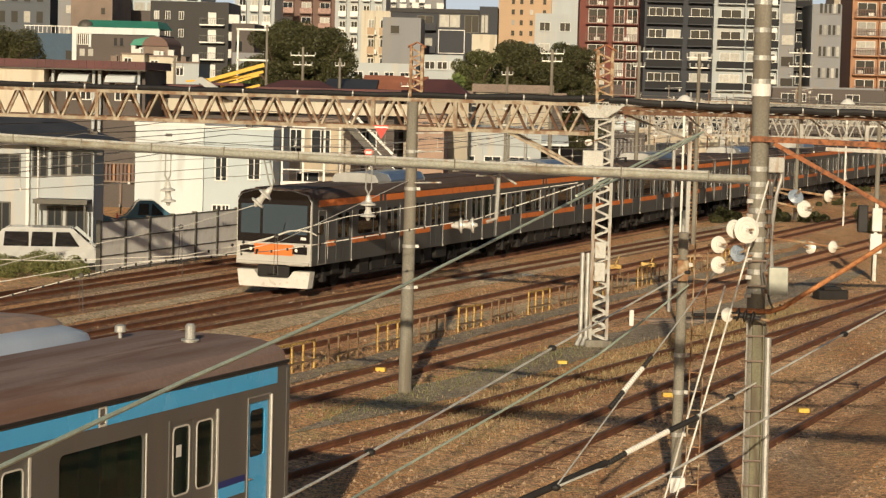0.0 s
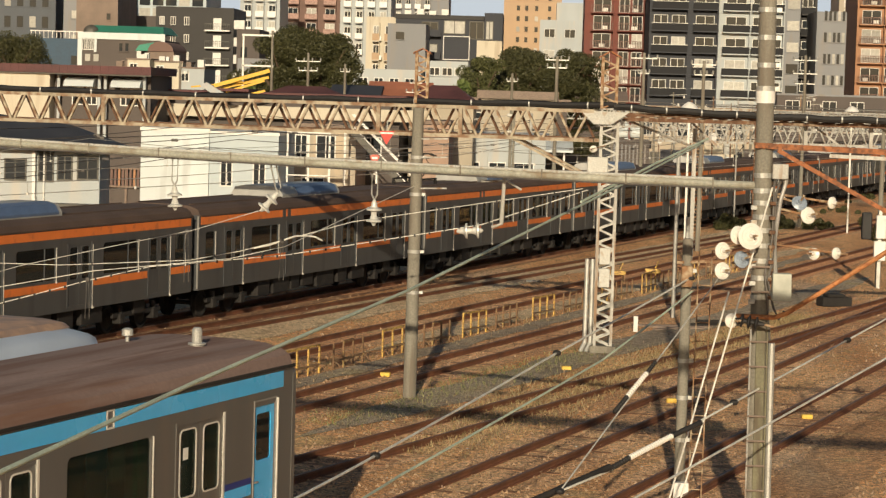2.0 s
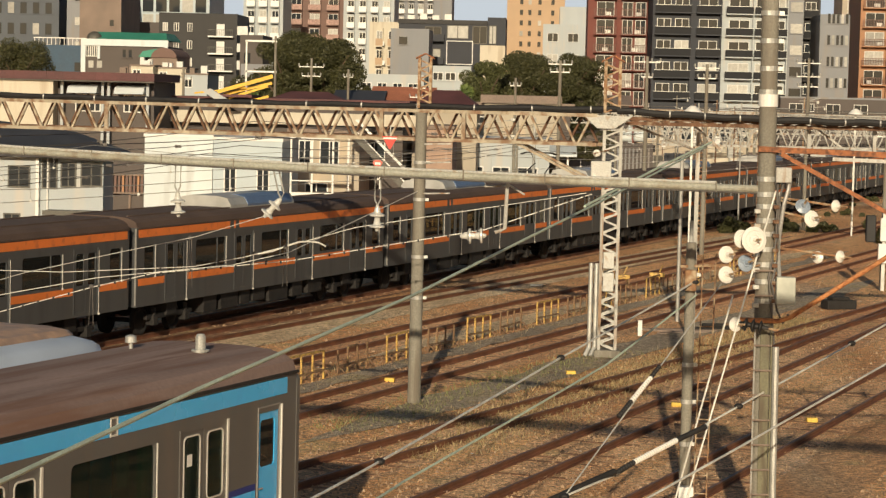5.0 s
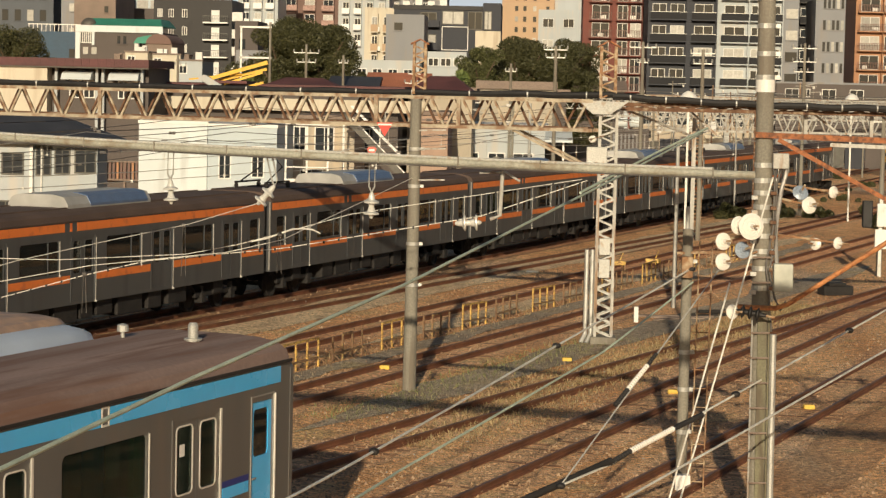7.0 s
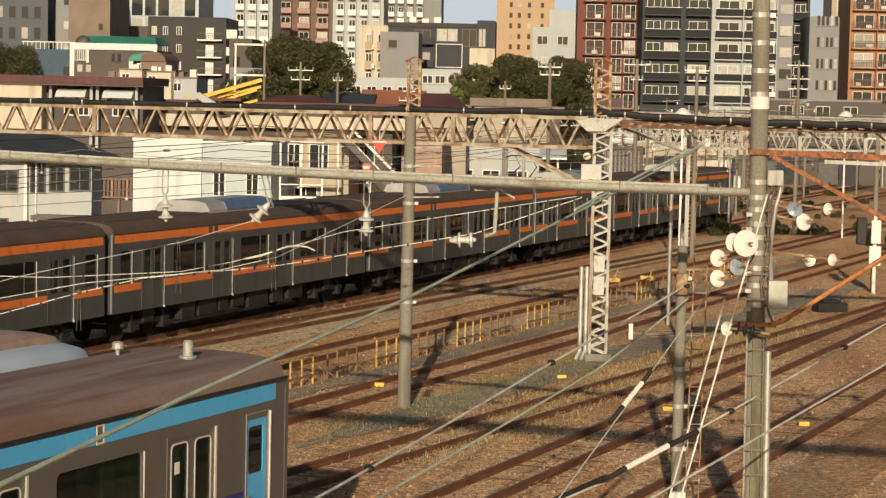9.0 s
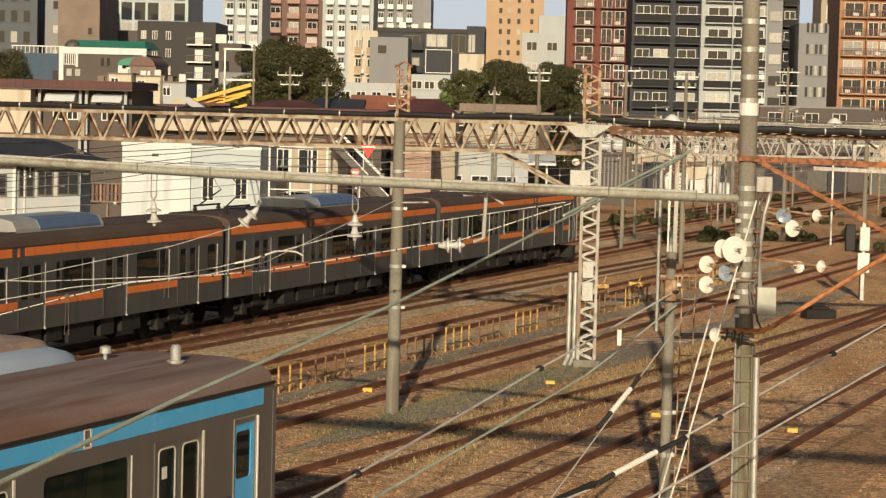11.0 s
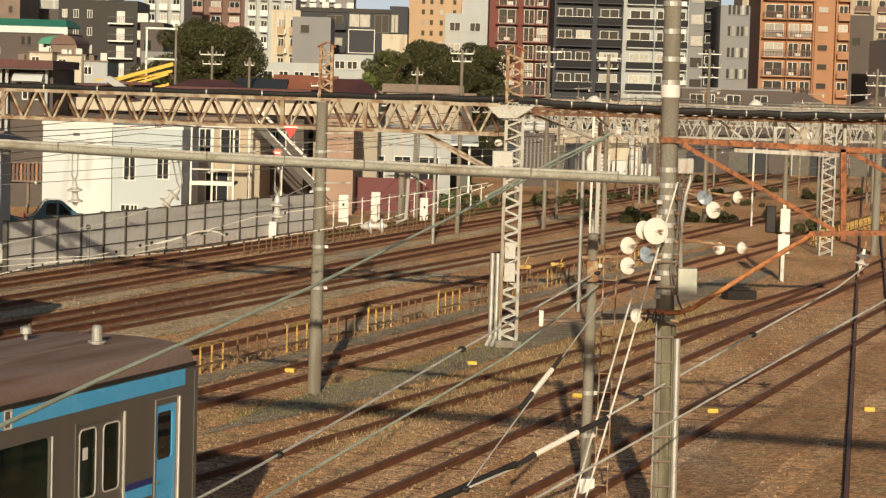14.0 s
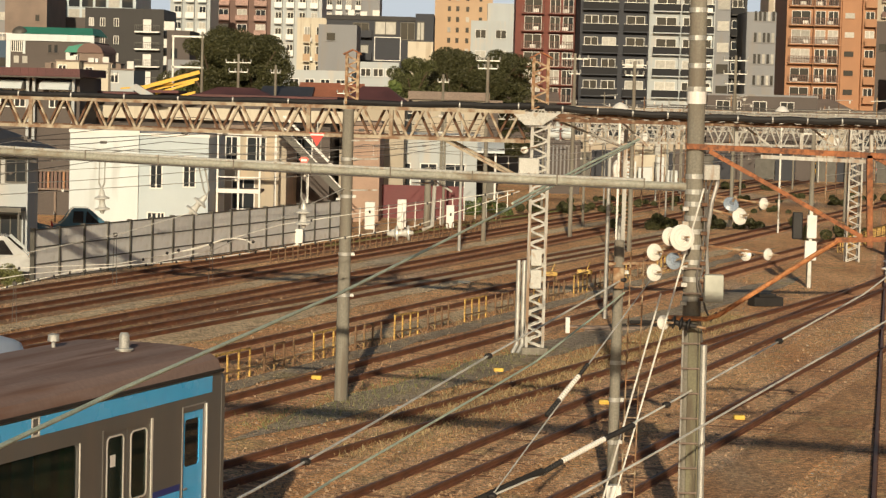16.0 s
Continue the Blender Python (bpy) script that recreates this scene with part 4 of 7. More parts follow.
for k, (x0, y0, z0, x1, y1, z1, r) in enumerate(((-18.3, 73.6, 7.23, 2.3, 67.7, 7.25, 0.095), (2.2, 67.7, 7.22, 14.5, 68.5, 7.10, 0.10))):
    bm = bmesh.new()
    pts = sag_line((x0, y0, z0), (x1, y1, z1), 0.06 if k == 0 else 0.12, 24)
    tube(bm, [p + Vector((0, 0, 0.02 * math.sin(i * 1.9))) for i, p in enumerate(pts)], r, 8)
    sleeve = single("cable_sleeve", bm, BLACK, "black cable sleeve lying along the gantry", "cable")
    for q in pts[1::2]:
        strap = bmesh.new()
        disc_stack(strap, q - Vector((0.02, 0, 0)), (1, 0, 0), [(0, r + 0.012), (0.04, r + 0.012)], 10)
        part("strap", strap, GALV, sleeve)
# planks added inside the truss, edge-on to the camera, to thicken its shadow
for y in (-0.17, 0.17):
    part("walkway_plank", bm_box(0.1, 20.9, y - 0.15, y + 0.15, 6.275, 6.31), RUST_AND_SHADE, gantry, "added plank thickening the gantry's shadow")
right_beam = truss_beam(2.5, 68.2, 15.0, 69.2, 6.86, 7.0, 0.5, 0.9, RUST_AND_SHADE, "low rusty beam of the gantry carrying cables")
for x in (5.45, 7.4, 9.5):
    part("hanger", bm_box(x - 0.05, x + 0.05, 0.2, 0.3, 6.15, 6.84), PALE, right_beam, "short cream hanger post")
for x, y in ((4.75, 70.2),):
    post = single("line_pole", bm_box(x - 0.06, x + 0.06, y - 0.06, y + 0.06, 0, 7.05), PALE, "slim cream steel post under the gantry", "pole", group="gantry posts")
for a, b in (((2.45, 68.2, 6.9), (4.75, 70.1, 6.05)), ((4.35, 69.2, 7.0), (5.4, 69.2, 6.1)), ((7.95, 69.3, 7.0), (8.95, 69.3, 6.27)), ((9.95, 69.5, 7.0), (10.9, 69.5, 6.3))):
    bm = bmesh.new()
    beam(bm, a, b, 0.06)
    single("brace_strut", bm, PALE, "cream diagonal steel strut of the gantry", "strut", group="gantry struts")
truss_beam(6.0, 118, 34.0, 123, 5.35, 6.45, 0.8, 1.1, PALE, "distant cream truss gantry over the yard")
truss_beam(2.0, 192, 60.0, 200, 5.6, 6.7, 0.8, 1.6, PALE, "distant cream truss gantry over the yard")
truss_beam(8.0, 240, 70.0, 248, 5.4, 6.6, 0.8, 1.8, TRUSS, "distant rusty truss gantry over the yard")
truss_beam(4.0, 150, 42.0, 156, 5.6, 6.7, 0.8, 1.4, PALE, "distant cream truss gantry over the yard")
# beam added out of view over the near tracks, to shadow the yard
truss_beam(-30.0, 25.8, 30.0, 8.4, 10.3, 10.55, 0.3, 0.7, RUST, "unseen beam added above the near tracks to cast a shadow")
for x, y in ((-30.0, 25.8), (30.0, 8.4)):
    concrete_pole(x, y, 10.8, 0.2, 0.15, "unseen concrete pole carrying the added shadow-casting beam")

# near pole with its beam and brackets
PB_X, PB_Y = 3.78, 38.0
BRIGHT_RUST = material("bright_orange_rust", (0.50, 0.215, 0.08), 0.7, 0.1, 0.25, 5.0, 0.4, 30, (0.30, 0.11, 0.045), 0.4)
CABINET = material("grey_green_cabinet", (0.52, 0.54, 0.47), 0.6, 0.1, 0.06, 3, 0.05, 4)
CHANNEL = material("olive_cable_channel", (0.20, 0.19, 0.12), 0.7, 0.1, 0.25, 3, 0.2, 30, (0.11, 0.09, 0.06), 0.4, True)
pole_b = concrete_pole(PB_X, PB_Y, 11.0, 0.16, 0.135, "tall concrete pole crowded with clamps, insulators and cables", -0.6, (4.3, 4.62, 4.9, 5.15, 5.4, 5.62, 5.85, 6.05, 6.3, 7.72, 8.1, 8.55, 9.0))
bm = bmesh.new()
disc_stack(bm, (0, 0, 7.48), (0, 0, 1), [(0, 0.16), (0.2, 0.16)], 18)
part("collar", bm, WHITE_PAINT, pole_b, "wide white collar")
bm = bmesh.new()
tube(bm, [(-0.17, -0.2, 0.0), (-0.15, -0.2, 4.0)], 0.016)
part("ladder_rail", bm, PALE, pole_b)
part("cable_channel", bm_box(-0.06, 0.09, -0.19, -0.12, 0.0, 3.9, bevel=0.01), CHANNEL, pole_b, "olive cable channel along the shaft")
bm = bmesh.new()
tube(bm, [(0.12, -0.2, 0.0), (0.12, -0.2, 3.9)], 0.016)
part("ladder_rail", bm, CHANNEL, pole_b)
for k in range(12):
    bm = bmesh.new()
    tube(bm, [(-0.17, -0.22, 0.3 + k * 0.41), (0.13, -0.22, 0.3 + k * 0.41)], 0.018)
    part("step_iron", bm, WARM_ROOF, pole_b, "tan rusted step iron" if k == 0 else "")
bm = bmesh.new()
tube(bm, [(0.2, -0.12, 0.0), (0.2, -0.12, 3.55)], 0.058, 10)
part("cable_pipe", bm, GALV, pole_b, "grey cable pipe")
bm = bmesh.new()
tube(bm, [(0.22, -0.14, 6.5), (0.3, -0.16, 6.35), (0.2, -0.17, 6.0), (0.2, -0.17, 5.0), (0.1, -0.2, 4.6), (0.2, -0.2, 4.15), (0.3, -0.22, 3.95), (0.38, -0.22, 4.1)], 0.022)
tube(bm, [(0.17, -0.16, 6.4), (0.16, -0.18, 5.3), (0.05, -0.2, 4.7), (0.16, -0.2, 3.6)], 0.02)
part("cable", bm, DARK_WIRE, pole_b, "looped dark cables")
bm = bmesh.new()
tube(bm, [(0.36, -0.2, 6.25), (0.34, -0.2, 6.15), (0.27, -0.22, 5.9), (0.22, -0.22, 5.5), (0.21, -0.22, 4.9), (0.24, -0.22, 4.4)], 0.034, 8)
part("cable", bm, WORN_TRIM, pole_b, "thick grey bowed cable")
for z in (4.2, 4.5, 4.78, 5.03, 5.27, 5.5, 5.74):
    part("clamp", bm_box(-0.2, -0.1, -0.2, -0.08, z, z + 0.07, bevel=0.01), CABINET_WHITE, pole_b)
    part("clamp", bm_box(0.1, 0.2, -0.24, -0.1, z + 0.08, z + 0.14, bevel=0.01), RUST_AND_SHADE, pole_b)
part("control_box", bm_box(0.16, 0.47, -0.42, -0.2, 4.27, 4.72, bevel=0.015), CABINET, pole_b, "pale grey control box")
part("control_box", bm_box(0.12, 0.38, -0.3, -0.1, 6.25, 6.5, bevel=0.015), PALE, pole_b)

PIPE_PAINT = material("grey_green_pipe_paint", (0.47, 0.47, 0.40), 0.5, 0.15, 0.12, 0.8, 0.05, 20, (0.30, 0.25, 0.18), 0.2)
pipe_pts = sag_line((-10.5, 43.9, 6.30), (3.62, 38.0, 6.13), 0.05, 20)
arm = thing("cantilever_beam", "long pale steel pipe beam with a cable fixed along it", "beam", group="")
bm = bmesh.new()
tube(bm, pipe_pts, 0.062, 12)
part("pipe", bm, PIPE_PAINT, arm)
bm = bmesh.new()
tube(bm, [p + Vector((0, -0.03, 0.08)) for p in pipe_pts[:-1]], 0.026, 8)
part("cable", bm, CABINET_WHITE, arm, "pale cable along the beam")
# dark line added for the shade along the pipe's underside
bm = bmesh.new()
tube(bm, [p + Vector((0, -0.03, -0.07)) for p in pipe_pts], 0.016, 6)
part("cable", bm, DARK_WIRE, arm, "dark line standing for the pipe's shaded underside")
for q in pipe_pts[1:-1:2]:
    part("clip", bm_box(q.x - 0.012, q.x + 0.012, q.y - 0.08, q.y + 0.04, q.z - 0.07, q.z + 0.11, bevel=0.005), CONCRETE, arm)

bm = bmesh.new()
beam(bm, (3.55, 37.85, 6.79), (8.3, 37.85, 6.68), 0.09)
rust = thing("bracket_frame", "orange-rusted steel bracket frame bolted to the pole", "bracket")
part("top_bar", bm, ORANGE_RUST, rust)
bm = bmesh.new()
beam(bm, (3.92, 37.85, 6.72), (6.45, 37.85, 5.39), 0.07)
part("diagonal", bm, ORANGE_RUST, rust)
bm = bmesh.new()
beam(bm, (6.52, 37.85, 6.72), (6.58, 37.85, 5.22), 0.09)
part("post", bm, ORANGE_RUST, rust)
bm = bmesh.new()
beam(bm, (6.02, 37.85, 5.33), (8.2, 37.85, 5.42), 0.08)
part("lower_bar", bm, ORANGE_RUST, rust)
bm = bmesh.new()
beam(bm, (6.6, 37.9, 6.7), (7.6, 37.9, 6.2), 0.07)
part("diagonal", bm, ORANGE_RUST, rust)
bm = bmesh.new()
tube(bm, [(3.3, 37.75, 4.0), (3.95, 37.75, 3.99), (4.15, 37.75, 4.06), (6.06, 37.8, 5.33)], 0.04, 8)
part("stay_tube", bm, BRIGHT_RUST, rust, "bent orange stay tube")
bm = bmesh.new()
beam(bm, (4.75, 37.8, 6.655), (6.45, 37.8, 6.62), 0.06)
part("insulated_bar", bm, PALE, rust, "pale bar below the top bar")


def disc_insulator(at_place, way, r, n, mat, label, hang=None):
    root = thing("insulator", label, "insulator", Matrix.Translation(at_place))
    way = Vector(way).normalized()
    bm = bmesh.new()
    prof = [(-0.10, 0.025)]
    for k in range(n):
        d = k * r * 1.1
        prof += [(d - 0.03, 0.04), (d - 0.03, 0.06), (d - 0.012, r * 0.4), (d - 0.02, r * 0.45), (d - 0.008, r * 0.68), (d - 0.016, r * 0.73), (d, r), (d + 0.015, r), (d + r * 0.35, r * 0.42), (d + r * 0.55, 0.04)]
    prof.append((prof[-1][0] + 0.08, 0.025))
    disc_stack(bm, (0, 0, 0), way, prof, 20)
    part("disc", bm, mat, root, smooth=False)
    for a, b in ((-0.25, -0.02), (prof[-1][0] - 0.02, prof[-1][0] + 0.15)):
        bm = bmesh.new()
        tube(bm, [way * a, way * b], 0.02)
        part("pin", bm, RUST, root)
    if hang:
        bm = bmesh.new()
        tube(bm, [way * -0.2, Vector(hang) - Vector(at_place)], 0.016)
        part("hanger", bm, RUST, root)
    return root


for place, face_way, r, mat in (
        ((3.47, 37.2, 5.34), (0.35, -1, 0.1), 0.215, PORCELAIN), ((3.29, 37.4, 5.34), (0.6, -1, 0.1), 0.15, PORCELAIN),
        ((3.05, 37.4, 5.08), (0.5, -1, 0.1), 0.14, PORCELAIN), ((3.37, 37.5, 4.94), (0.5, -1, 0.3), 0.14, GREY_PORCELAIN),
        ((3.05, 37.3, 4.76), (0.5, -1, 0.15), 0.14, PORCELAIN), ((3.24, 37.5, 3.94), (0.6, -1, 0.1), 0.12, PORCELAIN),
        ((4.31, 37.9, 5.87), (0.2, -1, 0.6), 0.13, GREY_PORCELAIN), ((4.46, 37.9, 5.67), (0.5, -1, 0.2), 0.14, PORCELAIN),
        ((4.87, 38.1, 5.88), (0.8, -1, 0.0), 0.10, PORCELAIN), ((4.60, 38.1, 5.03), (-0.6, -1, 0.1), 0.10, PORCELAIN),
        ((4.97, 38.1, 5.05), (0.8, -1, 0.0), 0.10, PORCELAIN)):
    disc_insulator(place, -Vector(face_way), r, 1, mat, "porcelain disc insulator on the pole's cross arms")
for b in ((3.47, 37.3, 5.34), (3.05, 37.5, 5.08), (3.05, 37.4, 4.76), (4.46, 38.0, 5.67), (4.87, 38.1, 5.88), (4.97, 38.1, 5.05), (4.31, 38.0, 5.87)):
    bm = bmesh.new()
    tube(bm, [(0, -0.05, b[2] + 0.15), (b[0] - PB_X, b[1] - PB_Y, b[2])], 0.02)
    part("insulator_arm", bm, RUST, pole_b)
for place in ((1.62, 67.25, 5.98), (1.55, 67.25, 5.25)):
    disc_insulator(place, (0.3, 1, 0.0), 0.10, 2, PORCELAIN, "white disc insulators beside the mast's cabinet", (2.0, 67.65, place[2] + 0.1))
disc_insulator((3.4, 37.5, 3.95), (1, -0.2, -0.15), 0.11, 3, BLACK, "black strain insulator beside the pole")
def hanging_insulator(x, y, z, way, top):
    """Two bell-shaped porcelain discs below a forked hanger."""
    root = thing("insulator", "grey-white bell insulators hanging from the pipe beam", "insulator", pose(x, y, z))
    bm = bmesh.new()
    disc_stack(bm, (0, 0, 0), way, [(-0.14, 0.025), (-0.1, 0.045), (-0.02, 0.06), (0.0, 0.085), (0.02, 0.135), (0.05, 0.135), (0.06, 0.055), (0.12, 0.05), (0.2, 0.075), (0.22, 0.135), (0.25, 0.135), (0.26, 0.05), (0.32, 0.025)], 18)
    part("bell", bm, PORCELAIN_GREY, root, smooth=False)
    if top:
        up = Vector(way).normalized() * -0.14
        for d in (-0.05, 0.05):
            bm = bmesh.new()
            tube(bm, [up, up + Vector((d, 0, 0.1)), Vector((d, 0, top - z - 0.1)), Vector((d * 0.6, 0, top - z))], 0.016)
            part("hanger_rod", bm, GALV, root)


PORCELAIN_GREY = material("grey_white_porcelain", (0.60, 0.60, 0.56), 0.3, 0, 0.06, 8, 0.0, clear=0.3)
for row in ((-6.66, 42.4, 5.5, (0.05, 0, -1), 6.25), (-4.75, 41.6, 5.5, (-0.65, 0, -0.75), 6.2), (-2.86, 40.9, 5.42, (0, 0, -1), 6.2), (-1.22, 40.2, 5.10, (0.9, 0, 0.05), None)):
    hanging_insulator(*row)
bm = bmesh.new()
tube(bm, [(-0.55, 40.1, 6.12), (-0.58, 40.1, 5.25), (-0.75, 40.1, 5.18)], 0.035, 8)
tube(bm, [(-0.95, 40.1, 5.98), (-0.5, 40.1, 6.0), (-0.25, 40.1, 5.85)], 0.02, 8)
single("drop_bracket", bm, PALE, "pale bent bracket under the pipe beam", "bracket")

# thin pole with ladder
pole_c = concrete_pole(2.88, 43.4, 4.9, 0.105, 0.095, "short concrete pole with a metal ladder", 0, (1.1, 1.9, 2.6, 4.3))
bm = bmesh.new()
box(bm, -0.12, 0.16, -0.3, -0.1, -0.05, 0.32, 0.01)
part("sign_plate", bm, WHITE_PAINT, pole_c, "pale plate at the foot")
bm = bmesh.new()
for x in (0.16, 0.40):
    tube(bm, [(x, -0.25, 0), (x + 0.05, -0.2, 4.7)], 0.014)
for k in range(13):
    tube(bm, [(0.16, -0.25, 0.2 + k * 0.35), (0.42, -0.25, 0.2 + k * 0.35)], 0.012)
part("ladder", bm, RUST, pole_c, "thin rusty ladder")
bm = bmesh.new()
beam(bm, (-0.2, -0.05, 4.45), (0.7, -0.05, 4.5), 0.05)
box(bm, -0.12, 0.1, -0.25, -0.1, 4.0, 4.4, 0.03)
part("cross_arm", bm, RUST, pole_c)


def wire(points, r, mat, label, smooth_sag=0.0):
    bm = bmesh.new()
    pts = []
    for a, b in zip(points, points[1:]):
        pts += sag_line(a, b, smooth_sag, 6)[:-1]
    pts.append(Vector(points[-1]))
    tube(bm, pts, r, 6)
    return single("overhead_wire", bm, mat, label, "wire")


wire([(-4.64, 12.5, 4.48), (-3.955, 17.5, 4.533), (-3.281, 22.5, 4.589), (-1.674, 31, 4.824), (1.289, 45, 5.6), (4.29, 60, 6.39)], 0.022, GREEN_WIRE, "thick verdigris-green stay wire")
wire([(1.0, 50.5, 5.2), (2.9, 56, 5.95), (4.4, 60, 6.5)], 0.03, GREEN_WIRE, "verdigris-green strain rod on the stay wire")
wire([(-3.0, 26, 2.62), (-2.0, 30, 2.71), (0.43, 38, 3.26), (2.95, 43.3, 4.17)], 0.018, WIRE, "bright stay wire anchored to a pole", 0.01)
wire([(-2.18, 27, 2.52), (-1.67, 30, 2.46), (1.21, 39, 3.05), (2.99, 43.3, 3.92)], 0.018, GREEN_WIRE, "pale green stay wire anchored to a pole", 0.01)
wire([(0.48, 33, 1.81), (1.23, 34, 1.98), (3.29, 37, 2.67), (5.6, 41, 3.33), (7.67, 44.5, 3.93), (8.52, 46, 4.29)], 0.017, WIRE, "bright contact wire of the yard", 0.0)
wire([(0.48, 33, 1.81), (3.06, 37.5, 4.70)], 0.012, WORN_WIRE, "thin pale stay wire to the pole")
wire([(1.25, 30, 2.17), (3.03, 33, 2.64), (5.63, 38, 3.23), (8.57, 43, 4.0)], 0.017, WIRE, "bright contact wire of the yard")
wire([(2.22, 36, 1.14), (3.14, 37, 4.45)], 0.016, WIRE, "pale guy wire running down to an anchor")
wire([(2.43, 36.5, 1.06), (3.85, 37.8, 6.11)], 0.016, WIRE, "pale guy wire running down to an anchor")
wire([(-0.2, 32.6, 1.58), (1.23, 34, 2.03)], 0.055, DARKBOX, "thick dark insulated cable")


def rod_insulator(a, b, r, mat, label):
    a, b = Vector(a), Vector(b)
    bm = bmesh.new()
    length = (b - a).length
    n = max(3, int(length / 0.055))
    prof = []
    for k in range(n):
        d = length * k / n
        prof += [(d, r * 0.7), (d + length / n * 0.35, r), (d + length / n * 0.65, r), (d + length / n * 0.95, r * 0.7)]
    disc_stack(bm, a, b - a, prof, 12)
    return single("rod_insulator", bm, mat, label, "insulator")


rod_insulator((1.53, 34.4, 2.12), (2.21, 35.3, 2.34), 0.045, PORCELAIN, "white ribbed rod insulator in a wire")
rod_insulator((1.2, 34.0, 1.98), (1.53, 34.4, 2.12), 0.045, BLACK, "black ribbed end of a rod insulator")
rod_insulator((2.21, 35.3, 2.34), (2.7, 36.05, 2.46), 0.045, BLACK, "black ribbed end of a rod insulator")
rod_insulator((1.48, 34.8, 2.99), (1.79, 35.3, 3.30), 0.04, PORCELAIN, "white ribbed rod insulator in a wire")
rod_insulator((1.28, 34.5, 2.78), (1.48, 34.8, 2.99), 0.04, BLACK, "black ribbed end of a rod insulator")
rod_insulator((1.79, 35.3, 3.30), (1.93, 35.5, 3.46), 0.035, BLACK, "black ribbed end of a rod insulator")
for c in ((-2.0, 30, 2.71), (0.43, 38, 3.26), (3.29, 37, 2.67), (5.6, 41, 3.33), (0.48, 33, 1.81), (2.95, 43.2, 4.17)):
    bm = bmesh.new()
    bmesh.ops.create_icosphere(bm, subdivisions=2, radius=0.075)
    for v in bm.verts:
        v.co.z *= 0.7
    single("wire_clamp", bm, BLACK, "small black wire clamp", "clamp", m=Matrix.Translation(c))
disc_insulator((8.3, 45.6, 4.32), (0.2, 0, 1), 0.13, 2, PORCELAIN, "white disc insulators at a wire end")


def catenary(yaw, off, s0, s1, z, mess, label, step=5.0, span=40):
    """Contact wire, messenger wire and droppers over a track."""
    bm = bmesh.new()
    s = s0
    while s < s1:
        a, b = on_line(yaw, off, s, 0, z + mess), on_line(yaw, off, s + span, 0, z + mess)
        pts = sag_line(a, b, mess * 0.75, 16)
        tube(bm, pts, 0.009, 5)
        tube(bm, [on_line(yaw, off, s, 0, z), on_line(yaw, off, s + span, 0, z)], 0.009, 5)
        for k in range(1, 8):
            p = a.lerp(b, k / 8) - Vector((0, 0, mess * 0.75 * 4 * (k / 8) * (1 - k / 8)))
            tube(bm, [p, Vector((p.x, p.y, z))], 0.006, 4)
            box(bm, p.x - 0.03, p.x + 0.03, p.y - 0.03, p.y + 0.03, z - 0.03, z + 0.03)
        s += span
    return single("overhead_wire", bm, WORN_WIRE, label, "wire")


catenary(17.76, -32.9, 20, 260, 4.95, 0.9, "contact and messenger wires over the orange train's track")
catenary(17.4, -36.5, 20, 260, 4.95, 0.9, "contact and messenger wires over the far running track")
catenary(18.9, -27.45, 30, 260, 4.95, 0.9, "contact and messenger wires over the yard track")
for k, (off, z) in enumerate(((-34.6, 6.1), (-37.8, 5.7), (-38.4, 6.35), (-39.2, 5.35), (-40.6, 5.0), (-41.0, 5.9), (-41.6, 4.6))):
    bm = bmesh.new()
    for s0 in (40, 85, 130, 175):
        a, b = on_line(17.4, off, s0, 0, z), on_line(17.4, off, s0 + 45, 0, z)
        tube(bm, sag_line(a, b, 0.35 + 0.05 * k, 14), 0.014, 5)
        for q in (0.22, 0.55, 0.81):
            p = a.lerp(b, q) - Vector((0, 0, (0.35 + 0.05 * k) * 4 * q * (1 - q)))
            box(bm, p.x - 0.12, p.x + 0.12, p.y - 0.05, p.y + 0.05, p.z - 0.05, p.z + 0.05, 0.02)
    single("feeder_wire", bm, DARK_WIRE, "dark feeder wire with small spacers along the tracks", "wire", group="feeder wires")


def clip_wire(points, r, mat, label, clips=0.0):
    ob = wire(points, r, mat, label, 0.0)
    if clips:
        bm = bmesh.new()
        for a, b in zip(points, points[1:]):
            a, b = Vector(a), Vector(b)
            n = int((b - a).length / clips)
            for k in range(n):
                p = a.lerp(b, (k + 0.5) / n)
                box(bm, p.x - 0.02, p.x + 0.02, p.y - 0.03, p.y + 0.03, p.z - 0.04, p.z + 0.02)
        tagged(part("clip", bm, BLACK, ob, "small black clips"), kind="stuff")
    return ob


clip_wire([(-13.04, 50.0, 2.87), (-11.19, 50.0, 3.45), (-9.09, 50.0, 3.96), (-7.44, 50.0, 4.34), (-5.94, 50.0, 4.83), (-4.9, 41.8, 5.33)], 0.009, WORN_WIRE, "bright slack wire crossing before the far tracks")
carrier = clip_wire([(-13.31, 51.0, 3.41), (-10.53, 51.0, 3.41), (-7.64, 51.0, 3.61), (-6.51, 51.0, 3.85), (-5.52, 51.0, 4.13), (-4.07, 51.5, 4.55), (1.06, 52.0, 5.43)], 0.009, WIRE, "bright messenger wire crossing before the far tracks", 1.1)
clip_wire([(-13.56, 52.0, 1.98), (-10.09, 52.0, 3.0), (-8.68, 52.0, 3.36), (-5.62, 52.0, 3.72), (-4.86, 52.0, 3.86), (-1.19, 52.0, 4.55), (1.18, 52.0, 5.41)], 0.011, WIRE, "bright wire carrying small black clips", 0.33)
clip_wire([(-12.78, 49.0, 2.78), (-9.39, 49.0, 3.47), (-6.5, 49.0, 3.82), (-5.3, 49.0, 4.12), (-2.95, 56.2, 5.2)], 0.009, WIRE, "thin bright wire crossing before the far tracks")
